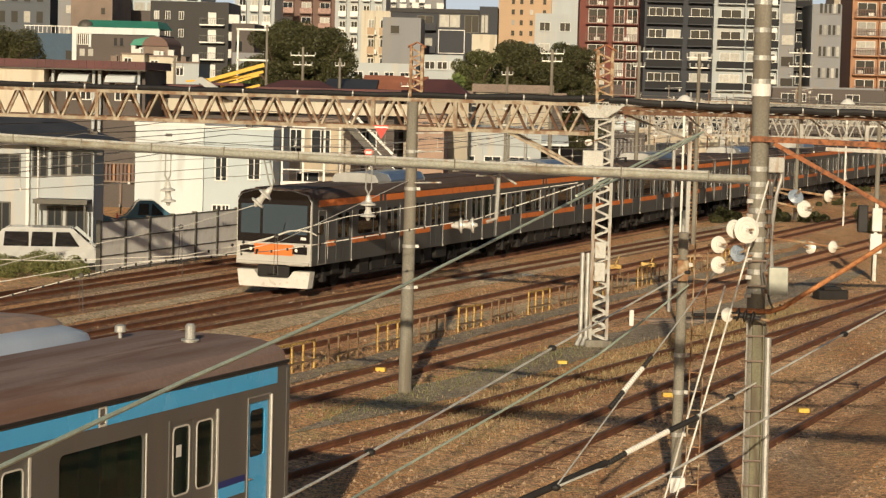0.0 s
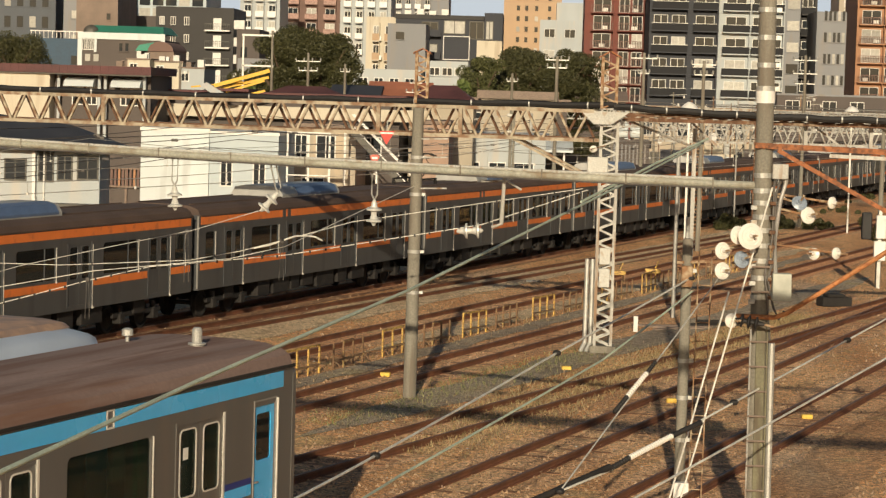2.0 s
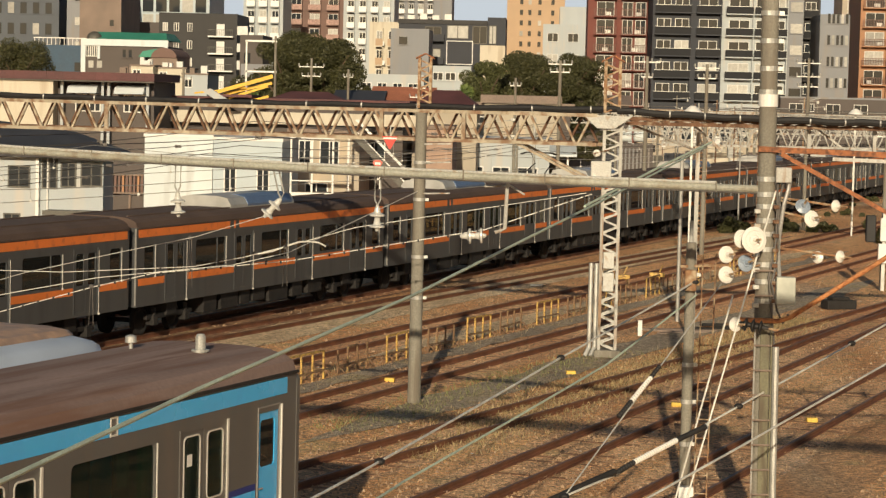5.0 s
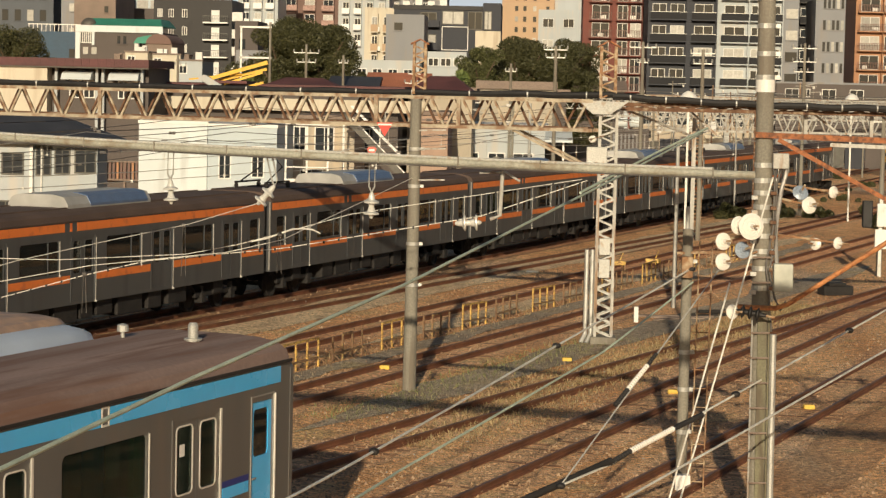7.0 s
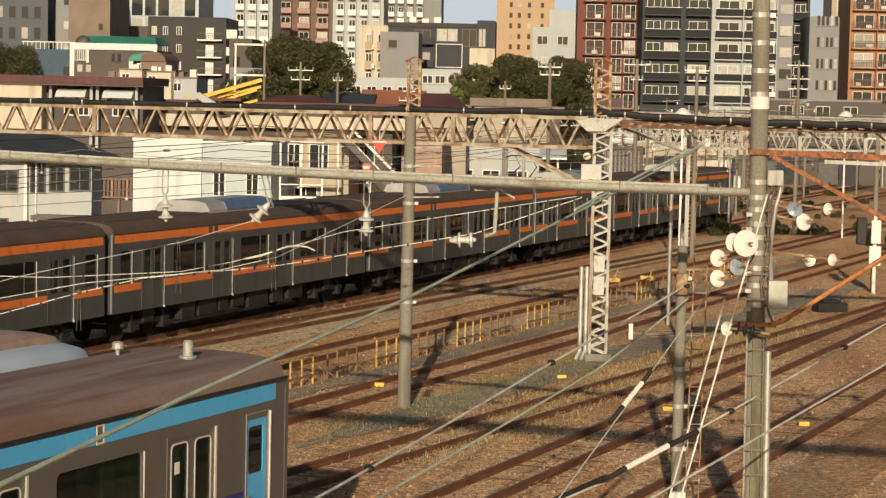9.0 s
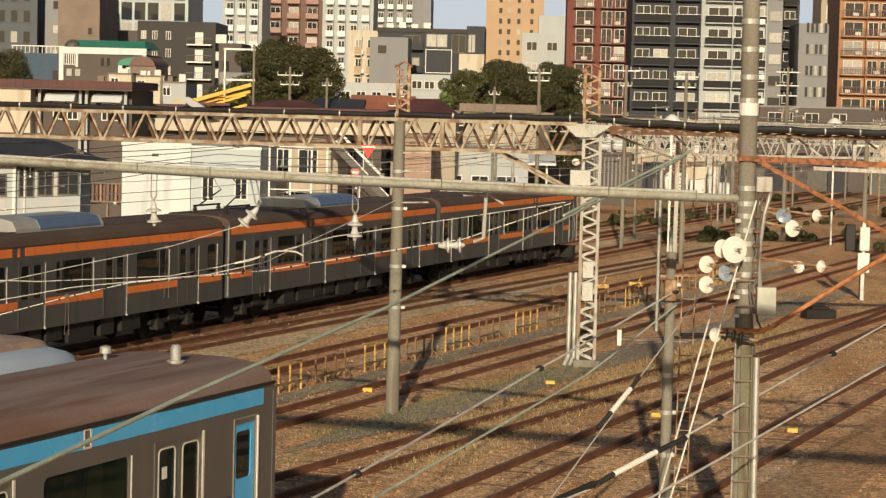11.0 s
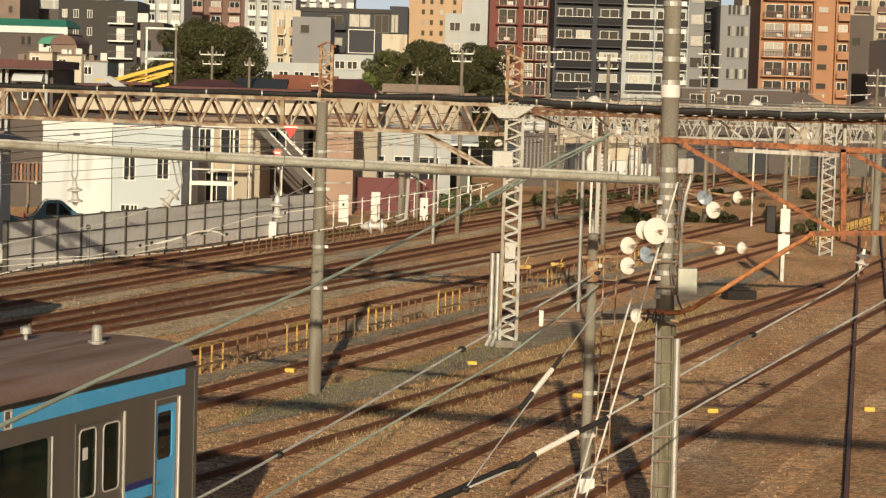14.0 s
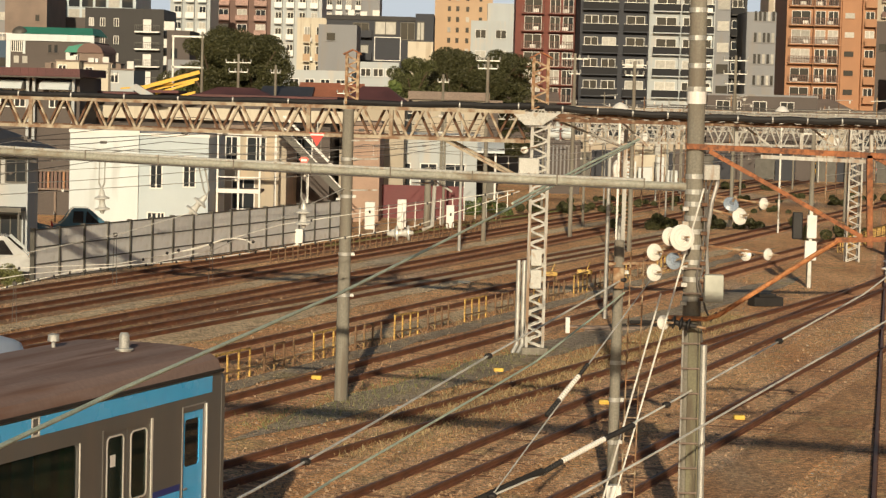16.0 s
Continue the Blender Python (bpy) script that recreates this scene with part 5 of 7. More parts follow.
hose = clip_wire([(-6.2, 51.0, 3.93), (-5.87, 51.0, 4.0), (-5.57, 51.0, 4.12), (-5.3, 51.0, 4.22), (-5.07, 51.0, 4.24), (-4.85, 51.0, 4.22), (-4.68, 51.0, 4.14)], 0.02, WIRE, "pale bowed hose along the messenger wire")
for x, z in ((-6.55, 3.88), (-6.3, 3.95), (-5.57, 4.13), (-5.2, 4.16), (-4.66, 4.18), (-6.0, 3.78)):
    knob = bmesh.new()
    bmesh.ops.create_icosphere(knob, subdivisions=1, radius=0.04)
    part("clamp", knob, BLACK, hose).location = (x, 50.97, z)
for x, z0, z1 in ((-9.9, 2.24, 3.11), (-7.7, 3.13, 4.25), (-5.58, 3.23, 4.1)):
    bm = bmesh.new()
    for d in (-0.05, 0.05):
        tube(bm, [(x + d, 51.0, z0), (x + d * 0.4, 51.0, z1)], 0.007, 5)
    disc_stack(bm, (x, 51.0, z1 - 0.05), (0, 0, 1), [(0, 0.02), (0.02, 0.055), (0.08, 0.055), (0.1, 0.02)], 8)
    part("dropper", bm, DARK_WIRE, carrier, "twin droppers under a dark clamp")


def cantilever_mast(x, y, h, turn, reach=2.4):
    """A steel mast of the overhead line with its hinged bracket."""
    root = thing("cantilever_mast", "slim overhead-line mast with a hinged bracket and insulators", "mast", pose(x, y, 0, 0, 0, turn), group="cantilever masts")
    bm = bmesh.new()
    disc_stack(bm, (0, 0, 0), (0, 0, 1), [(0, 0.085), (h, 0.065)], 10)
    part("post", bm, CONCRETE, root)
    bm = bmesh.new()
    tube(bm, [(0, 0, h - 1.3), (reach, 0, h - 0.6)], 0.035)
    tube(bm, [(0, 0, h - 0.3), (reach, 0, h - 0.6)], 0.025)
    tube(bm, [(0.3, 0, h - 1.25), (reach + 0.2, 0, h - 1.6)], 0.025)
    part("bracket", bm, PALE, root)
    for z in (h - 1.27, h - 0.34):
        bm = bmesh.new()
        disc_stack(bm, (0.12, 0, z), (1, 0, 0.1), [(0, 0.05), (0.03, 0.11), (0.1, 0.06), (0.13, 0.11), (0.2, 0.06), (0.23, 0.11), (0.3, 0.05)], 10)
        part("insulator", bm, PORCELAIN, root)
    return root


first_mast = None
for k, (yaw, off, s) in enumerate([(17.6, -34.7, 132 + 24 * i) for i in range(6)] + [(18.9, -25.6, 150 + 21 * i) for i in range(6)] + [(19.2, -13.5, 150 + 17 * i) for i in range(6)] + [(18.6, -6.3, 120 + 20 * i) for i in range(6)] + [(18.5, 1.6, 134 + 22 * i) for i in range(5)] + [(18.0, -42.0, 125 + 20 * i) for i in range(4)]):
    p = on_line(yaw, off, s)
    m = pose(p.x, p.y, 0, 0, 0, -yaw + (180 if k % 2 else 0))
    if first_mast is None:
        first_mast = cantilever_mast(p.x, p.y, 6.6, -yaw)
    else:
        copy_thing(first_mast, m)
for yaw, off in ((19.5, -23.3), (18.99, -15.17), (19.38, -11.99), (18.6, -8.2), (18.6, -4.4), (18.6, -0.4)):
    catenary(yaw, off, 84, 300, 4.95, 0.9, "contact and messenger wires over a yard track")


# ---- the thicket of poles and span wires over the far yard ----
far_luck = random.Random(21)
for k in range(26):
    y = far_luck.uniform(165, 255)
    x = y * far_luck.uniform(0.04, 0.205)
    h = far_luck.uniform(5.2, 8.2)
    r = far_luck.uniform(0.04, 0.075)
    pole = thing("yard_pole", "slim far yard pole with small fittings", "pole", pose(x, y, 0, 0, 0, far_luck.uniform(-30, 30)), group="far yard poles")
    bm = bmesh.new()
    disc_stack(bm, (0, 0, 0), (0, 0, 1), [(0, r), (h, r * 0.8)], 8)
    part("post", bm, far_luck.choice((CONCRETE, GALV, CONCRETE, RUST, RUST_AND_SHADE)), pole)
    for j in range(far_luck.randint(1, 3)):
        z = h - 0.3 - 0.7 * j
        w = far_luck.uniform(0.5, 1.6)
        bm = bmesh.new()
        beam(bm, (-w * 0.3, 0, z), (w, 0, z + far_luck.uniform(-0.3, 0.3)), 0.05)
        part("arm", bm, far_luck.choice((PALE, GALV)), pole)
        bm = bmesh.new()
        disc_stack(bm, (w * 0.8, 0, z - 0.25), (0, 0, 1), [(0, 0.03), (0.04, 0.1), (0.1, 0.05), (0.14, 0.1), (0.25, 0.04)], 8)
        part("insulator", bm, PORCELAIN, pole)
    if far_luck.random() < 0.4:
        z = h * far_luck.uniform(0.3, 0.7)
        part("box", bm_box(-0.2, 0.2, -0.3, -r, z, z + far_luck.uniform(0.4, 0.9)), far_luck.choice((WHITE_PAINT, GALV, DARKBOX)), pole)
for k in range(14):
    y = 118 + k * 10.5
    z = far_luck.uniform(5.2, 7.4)
    bm = bmesh.new()
    left = far_luck.uniform(0.03, 0.10)
    for q in (left, 0.24):
        post = bmesh.new()
        disc_stack(post, (0, 0, 0), (0, 0, 1), [(0, 0.055), (z + 0.3, 0.045)], 8)
        single("yard_pole", post, far_luck.choice((GALV, CONCRETE, RUST_AND_SHADE)), "slim far yard pole holding a span wire", "pole", group="far yard poles", m=pose(y * q, y + (0 if q == left else 6), 0))
    tube(bm, sag_line((y * left, y, z), (y * 0.24, y + 6, z), far_luck.uniform(0.05, 0.35), 12), 0.016 + 0.00008 * y, 5)
    single("span_wire", bm, far_luck.choice((WIRE, DARK_WIRE, GALV)), "thin span wire hung across the far yard", "wire", group="span wires")


# ---- yellow and rusty rail fences ----
def fence_panel(mat, w, h, posts, capped=True):
    root = thing("rail_fence", "", "fence")
    xs = [w * k / (posts - 1) for k in range(posts)]
    for k, x in enumerate(xs):
        part("post", bm_box(x - 0.028, x + 0.024, -0.024, 0.024, -0.05, h if k not in (1,) else h * 0.97, bevel=0.006), mat, root)
    bm = bmesh.new()
    beam(bm, (0, 0, h * 0.3), (w, 0, h * 0.3), 0.05)
    part("lower_rail", bm, FENCE_RUST, root)
    bm = bmesh.new()
    a, b = (0, w) if capped else (w / 3, w * 2 / 3)
    beam(bm, (a, 0, h - 0.02), (b, 0, h - 0.02), 0.05)
    part("top_rail", bm, mat, root)
    for x in (0.0, w):
        hook = bmesh.new()
        tube(hook, [(x, 0, h * 0.3), (x, -0.12, h * 0.22), (x, -0.2, 0.05), (x, -0.14, -0.02)], 0.022, 6)
        part("foot_hook", hook, FENCE_RUST, root, "bent rusty foot")
    return root


yellow_panel = fence_panel(YELLOW, 2.0, 0.76, 4)
tagged(yellow_panel, "chipped yellow steel cable-rack fence beside the track", "fence", "fences between the tracks")
rusty_panel = fence_panel(FENCE_RUST, 1.9, 0.70, 4, False)
tagged(rusty_panel, "rusty steel cable-rack fence beside the track", "fence", "fences between the tracks")
FY, FO = 19.2, -25.25
spots = [(53.4 + 3.18 * k + dice.uniform(-0.2, 0.2), k % 2 == 0) for k in range(17)]
used = {True: False, False: False}
for s, is_yellow in spots:
    source = yellow_panel if is_yellow else rusty_panel
    p = on_line(FY, FO, s)
    m = pose(p.x, p.y, 0, 0, dice.uniform(-1.5, 1.5), 90 - FY + dice.uniform(-2, 2))
    if not used[is_yellow]:
        source.matrix_world = m
        used[is_yellow] = True
    else:
        copy_thing(source, m)
hoop = thing("hoop_fence", "rusty tan hoop fence along the far tracks", "fence", group="hoop fences")
bm = bmesh.new()
tube(bm, [(0, 0, -0.05), (0, 0, 0.62), (0.06, 0, 0.68), (0.84, 0, 0.68), (0.9, 0, 0.62), (0.9, 0, -0.05)], 0.03, 6)
part("hoop", bm, FENCE_RUST, hoop)
bm = bmesh.new()
beam(bm, (0, 0, 0.36), (0.9, 0, 0.36), 0.04)
part("rail", bm, FENCE_RUST, hoop)
for k in range(22):
    p = on_line(17.4, -38.15 + 0.02 * k, 93.5 + k * 1.55 + dice.uniform(-0.15, 0.15))
    m = pose(p.x, p.y, 0, 0, 0, 72.5)
    if k == 0:
        hoop.matrix_world = m
    else:
        copy_thing(hoop, m)
for k in range(16):
    p = on_line(19.0, -20.6, 118 + k * 1.6)
    copy_thing(yellow_panel, pose(p.x, p.y, 0, 0, 0, 71))

# yellow track markers
for x, y in ((-3.79, 60.4), (6.62, 55.0), (3.53, 57.1), (1.0, 63.2), (10.56, 56.1)):
    single("track_marker", bm_box(-0.13, 0.13, -0.09, 0.09, 0, 0.11, bevel=0.02), YELLOW_CLEAN, "small yellow block marker between the rails", "marker", group="yellow markers", m=pose(x, y, 0, 0, 0, dice.uniform(-15, 15)))
single("distance_post", bm_box(-0.07, 0.07, -0.07, 0.07, -0.1, 0.5, bevel=0.01), WHITE_PAINT, "short white post in the grass", "post", m=pose(3.35, 74.3, 0))
for x, y, l, w in ((-4.4, 84.4, 0.4, 0.14), (-4.5, 96.5, 0.4, 0.2), (-7.8, 77.8, 0.45, 0.16), (0.0, 92.8, 0.5, 0.12)):
    single("concrete_slab", bm_box(-l / 2, l / 2, -w / 2, w / 2, 0, 0.09, bevel=0.02), CABINET_WHITE, "small pale block lying beside the rails", "block", m=pose(x, y, 0, 0, 0, dice.uniform(-20, 20)))
for x, y, l, w, h in ((11.2, 86.2, 1.2, 0.6, 0.35), (6.1, 77.0, 1.9, 0.16, 0.1), (12.2, 47.8, 0.5, 0.4, 0.4)):
    bm = bmesh.new()
    box(bm, -l / 2, l / 2, -w / 2, w / 2, 0, h, 0.04)
    box(bm, -l / 3, l / 4, -w / 2, w / 3, h, h + 0.12, 0.03)
    single("switch_machine", bm, DARKBOX, "dark point machine beside the rails", "switch machine", m=pose(x, y, 0, 0, 0, 20))

for x, y, turn in ((3.4, 93.2, 12), (4.9, 94.8, -5)):
    root = thing("switch_lever", "yellow switch lever box on short legs", "switch lever", pose(x, y, 0, 0, 0, turn), group="yellow switch levers")
    part("box", bm_box(-0.32, 0.32, -0.12, 0.12, 0.36, 0.54, bevel=0.03), YELLOW, root)
    for lx in (-0.28, 0.28):
        part("leg", bm_box(lx - 0.035, lx + 0.035, -0.1, 0.1, 0, 0.358), FENCE_RUST, root)
    bm = bmesh.new()
    tube(bm, [(0.1, 0, 0.56), (0.22, 0, 0.85)], 0.025, 6)
    part("lever", bm, YELLOW, root)

# ---- barrier wall along the far tracks ----
WALL_YAW, WALL_OFF = 17.9, -42.55
barrier = thing("barrier_wall", "grey panel noise barrier with dark steel posts", "wall", kind="structure")
panel_mesh = mesh_of("panel", bm_box(0.05, 2.0, -0.03, 0.03, 0.05, 1.96), WALL_PANEL)
post_mesh = mesh_of("post", bm_box(-0.06, 0.06, -0.08, 0.10, 0, 2.05), WALL_POST)
rail_mesh = mesh_of("cross_rail", bm_box(0.05, 2.0, -0.055, 0.0, -0.022, 0.022), WALL_POST)
for k in range(17):
    p = on_line(WALL_YAW, WALL_OFF, 78.5 + 2.05 * k)
    for name, mesh, z in (("post", post_mesh, 0), ("panel", panel_mesh, 0), ("cross_rail", rail_mesh, 0.1), ("cross_rail", rail_mesh, 0.66), ("cross_rail", rail_mesh, 1.32), ("cross_rail", rail_mesh, 1.98)):
        if k == 16 and name != "post":
            continue
        ob = part(name, mesh, None, barrier)
        ob.matrix_basis = pose(p.x, p.y, z, 0, 0, 90 - WALL_YAW)
open_fence = thing("mesh_fence", "thin steel post-and-wire fence beyond the barrier", "fence", kind="structure")
for k in range(14):
    p = on_line(WALL_YAW, WALL_OFF, 111.5 + 2.2 * k)
    ob = part("post", bm_box(-0.03, 0.03, -0.03, 0.03, 0, 1.5), GALV, open_fence)
    ob.location = p
for z in (0.5, 1.0, 1.45):
    bm = bmesh.new()
    tube(bm, [on_line(WALL_YAW, WALL_OFF, 111.5, 0, z), on_line(WALL_YAW, WALL_OFF, 140.1, 0, z)], 0.018)
    part("rail", bm, GALV, open_fence)


# ---- houses ----
def opening(root, x0, x1, z0, z1, y, mat=None, curtain=False):
    win = part("window", bm_box(x0, x1, y - 0.03, y - 0.012, z0, z1), CURTAIN if curtain else PANE, root)
    bm = bmesh.new()
    t = 0.06
    for a in ((x0 - t, x0, z0 - t, z1 + t), (x1, x1 + t, z0 - t, z1 + t), (x0, x1, z0 - t, z0), (x0, x1, z1, z1 + t), ((x0 + x1) / 2 - 0.025, (x0 + x1) / 2 + 0.025, z0, z1)):
        box(bm, a[0], a[1], y - 0.07, y + 0.0, a[2], a[3])
    part("window_frame", bm, mat or WHITE_PAINT, win)
    return win


def house(label, x0, x1, y, depth, h, wall, roof, windows=(), kind="gable", over=0.4, rise=1.4, turn=0.0, frames=None, z0=0.0):
    w = x1 - x0
    root = thing("house", label, "house", pose(x0, y, z0, 0, 0, turn))
    part("wall", bm_box(0, w, 0, depth, 0, h), wall, root)
    bm = bmesh.new()
    if kind == "gable":
        prism(bm, [(-over, h), (depth / 2, h + rise), (depth + over, h), (depth + over, h + 0.15), (depth / 2, h + rise + 0.17), (-over, h + 0.15)], -over, w + over)
    elif kind == "hip":
        v = [bm.verts.new(c) for c in ((-over, -over, h), (w + over, -over, h), (w + over, depth + over, h), (-over, depth + over, h), (w * 0.3, depth / 2, h + rise), (w * 0.7, depth / 2, h + rise))]
        for f in ((0, 1, 5, 4), (1, 2, 5), (2, 3, 4, 5), (3, 0, 4), (3, 2, 1, 0)):
            bm.faces.new([v[i] for i in f])
    else:
        box(bm, -over, w + over, -over, depth + over, h, h + rise)
    part("roof", bm, roof, root)
    for a in windows:
        opening(root, *a[:4], 0.0, frames, len(a) > 4)
    return root


W = (0.9, 2.1)
# one house in two paints: brightened sunward face, bluer less lit face
house("white plastered house, its sunward face in brightened paint", -20.2, -16.7, 118, 8, 5.1, WHITE_HOUSE, WHITE_PAINT, (), "flat", 0.05, 0.15)
house("part of the white house painted bluer for less sun, with tall windows", -16.68, -13.15, 118.1, 8, 5.0, COOL_WALL, WHITE_PAINT, ((0.62, 1.15, 2.4, 4.0), (2.3, 2.85, 2.5, 4.0), (0.5, 0.9, 0.3, 1.1), (1.0, 1.3, 0.3, 1.1)), "flat", 0.05, 0.15)
def left_house():
    """Two-storey house beside the barrier: a cream-white front bay and a cooler wing under one dark hipped roof."""
    root = thing("house", "white two-storey house with a dark hipped roof and shaded porch", "house", pose(-28.0, 97.0, 0))
    part("wall", bm_box(0, 6.86, 0, 8, 0, 4.55), WHITE_WALL, root, "sunlit white front bay")
    part("wall", bm_box(6.87, 9.6, 0.3, 2.6, 0, 4.55), WHITE_WALL, root, "pale grey-white wing")
    part("corner_post", bm_box(6.80, 6.93, -0.05, 0.28, 0, 4.5), WHITE_PAINT, root)
    bm = bmesh.new()
    v = [bm.verts.new(c) for c in ((-0.5, -0.6, 4.56), (10.35, -0.6, 4.56), (10.35, 3.2, 4.56), (-0.5, 8.6, 4.56), (3.0, 3.8, 6.15), (8.0, 2.4, 5.6))]
    w = [bm.verts.new((p.co.x, p.co.y, 4.74)) for p in v[:4]]
    for f in ((v[0], v[1], w[1], w[0]), (v[1], v[2], w[2], w[1]), (v[2], v[3], w[3], w[2]), (v[3], v[0], w[0], w[3]), (w[0], w[1], v[5], v[4]), (w[1], w[2], v[5]), (w[2], w[3], v[4], v[5]), (w[3], w[0], v[4]), (v[3], v[2], v[1], v[0])):
        bm.faces.new(f)
    part("roof", bm, DARK_ROOF, root, "dark slate hipped roof")
    for x0, x1, z0, z1, y in ((5.67, 6.5, 3.3, 4.12, 0.0), (4.0, 4.9, 3.3, 4.12, 0.0), (5.5, 6.1, 0.3, 2.1, 0.0), (7.05, 7.6, 3.27, 4.42, 0.3), (7.85, 8.4, 3.35, 4.3, 0.3), (8.7, 9.5, 3.4, 4.3, 0.3), (7.7, 8.25, 0.2, 1.95, 0.3), (8.5, 9.3, 0.2, 1.95, 0.3)):
        opening(root, x0, x1, z0, z1, y, WALL_POST)
    part("awning", bm_box(7.3, 9.55, -0.9, 0.29, 2.2, 2.34), DARK_ROOF, root, "dark flat awning over the porch")
    part("awning_edge", bm_box(7.28, 9.57, -0.93, -0.905, 2.16, 2.36), WALL_POST, root)
    for x in (7.4, 9.45):
        part("awning_post", bm_box(x - 0.04, x + 0.04, -0.85, -0.77, 0, 2.19), WALL_POST, root)
    # dark box stands for the shaded recess below the awning
    part("storage_box", bm_box(7.7, 9.1, -0.6, 0.1, 0.0, 1.15, bevel=0.03), WALL_POST, root)
    bm = bmesh.new()
    tube(bm, [(7.25, 0.22, 0.0), (7.25, 0.22, 4.5)], 0.04, 8)
    part("downpipe", bm, WHITE_PAINT, root)


left_house()
house("cream house with balcony behind the white house", -14.0, -10.2, 131, 8, 5.3, CREAM_WALL, WARM_ROOF, ((0.4, 1.0, 3.2, 4.8), (1.6, 2.6, 3.2, 4.8), (0.8, 2.0, 0.8, 2.4)), "flat", 0.3, 0.2)
house("small cream house behind a brown slatted fence", -25.9, -21.2, 135, 6, 4.5, CREAM_WALL, WARM_ROOF, ((0.5, 1.1, 2.5, 4.0), (1.7, 2.2, 2.7, 4.0), (2.5, 2.9, 2.7, 4.0), (3.5, 4.3, 2.3, 4.0)), "flat", 0.5, 0.2)
slat_fence = thing("slatted_fence", "brown slatted balcony fence before the cream house", "fence")
for k in range(20):
    part("slat", bm_box(-25.8 + k * 0.22, -25.68 + k * 0.22, 133.0, 133.06, 1.5, 2.5), BROWN_WALL if k % 4 else ORANGE_WALL, slat_fence)
for z in (1.45, 2.5):
    part("rail", bm_box(-25.9, -21.3, 132.95, 133.1, z, z + 0.1), WARM_ROOF, slat_fence)
for x in (-25.8, -23.6, -21.4):
    part("post", bm_box(x - 0.06, x + 0.06, 133.07, 133.2, 0, 2.6), WARM_ROOF, slat_fence)
house("pinkish brick building beside the outdoor stair", -6.9, -5.1, 135, 7, 5.6, material("pinkish_brick", (0.42, 0.295, 0.225), 0.85, 0, 0.1, 1, 0.2), WARM_ROOF, (), "flat", 0.1, 0.2)
# added dark block stands for the shadowed balconies behind the truss
house("dark block added as shade behind the balconies", -7.6, 2.2, 175, 8, 6.9, TAUPE_WALL, WARM_ROOF, tuple((0.8 + k * 2.1, 2.2 + k * 2.1, 4.4, 6.0) for k in range(4)), "flat", 0.3, 0.25)
house("white building with long balconies", -5.0, 0.6, 150, 8, 4.7, WHITE_WALL, WHITE_PAINT, ((0.5, 1.3, 1.6, 3.0), (2.0, 3.0, 1.6, 3.0), (3.6, 4.8, 1.6, 3.0)), "flat", 0.2, 0.2)
house("long cream building with a white balcony band", -24.5, -8.3, 140, 10, 6.9, TAUPE_WALL, MAROON_ROOF, tuple((0.6 + k * 1.9, 1.8 + k * 1.9, 3.4, 4.6) for k in range(8)), "flat", 0.4, 0.25)
single("balcony_band", bm_box(-26.2, -6.4, 139.2, 139.4, 5.6, 6.32), PALE_CREAM, "long white balcony parapet", "parapet")
def maroon_terrace():
    """Low cream building whose flat roof has a maroon sheet parapet; white canopies over its upper windows."""
    root = thing("house", "low cream building with a maroon sheet parapet and white canopies", "house", pose(-34.0, 132, 0))
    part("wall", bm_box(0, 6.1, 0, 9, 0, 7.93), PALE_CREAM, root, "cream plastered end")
    # shade of the recess put into a dark taupe wall
    part("wall", bm_box(6.11, 11.7, 1.3, 9, 0, 7.93), TAUPE_WALL, root, "recessed wall painted dark for shade")
    part("parapet", bm_box(-0.4, 11.95, -0.3, 9.2, 7.94, 8.4), MAROON_ROOF, root, "maroon sheet parapet")
    for k in range(26):
        part("rib", bm_box(k * 0.47 - 0.38, k * 0.47 - 0.34, -0.33, -0.301, 7.96, 8.38), MAROON_ROOF, root)
    part("gutter", bm_box(-0.4, 11.95, -0.22, 0.0, 7.86, 7.935), WALL_POST, root)
    for x in (6.9, 9.6):
        bm = bmesh.new()
        prism(bm, [(0.2, 7.55), (1.3, 7.75), (1.3, 7.2), (-0.2, 7.2)], x, x + 1.7)
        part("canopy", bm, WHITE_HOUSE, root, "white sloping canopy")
    for x in (6.4, 8.75, 9.1, 11.35):
        part("pillar", bm_box(x, x + 0.16, 0.6, 0.9, 0, 7.85), WHITE_WALL, root)
    for x in (7.2, 8.0, 10.0, 10.7):
        opening(root, x, x + 0.55, 6.2, 7.1, 1.3, WHITE_PAINT)


maroon_terrace()
house("house under a maroon hipped roof", -8.0, -4.0, 145, 7, 6.6, CREAM_WALL, MAROON_ROOF, (), "hip", 0.5, 1.3)
house("house under a clay-red roof", -10.9, -7.4, 152, 7, 6.8, CREAM_WALL, CLAY_ROOF, (), "gable", 0.4, 1.1)
house("house under a dark maroon roof", -18.0, -12.0, 146, 8, 6.6, CREAM_WALL, MAROON_ROOF, (), "hip", 0.5, 1.0)
house("house under a dark slate roof", -13.2, -10.6, 150, 7, 6.7, CREAM_WALL, DARK_ROOF, (), "gable", 0.4, 0.9)
house("long low building with grey-brown roof", -4.2, 1.2, 172, 9, 7.1, CREAM_WALL, WARM_ROOF, (), "flat", 0.3, 0.6)
house("long low building with grey-brown roof", 3.0, 9.6, 256, 9, 6.9, TAUPE_WALL, WARM_ROOF, (), "gable", 0.3, 1.0)
house("flat-roofed brownish building beyond the yard", 26.0, 38.0, 255, 9, 8.2, TAUPE_WALL, GREY_WALL, ((1.0, 2.4, 6.4, 7.6), (3.0, 3.6, 6.8, 7.6), (5.0, 6.4, 6.4, 7.6), (8.0, 9.4, 6.4, 7.6)), "flat", 0.05, 0.2)


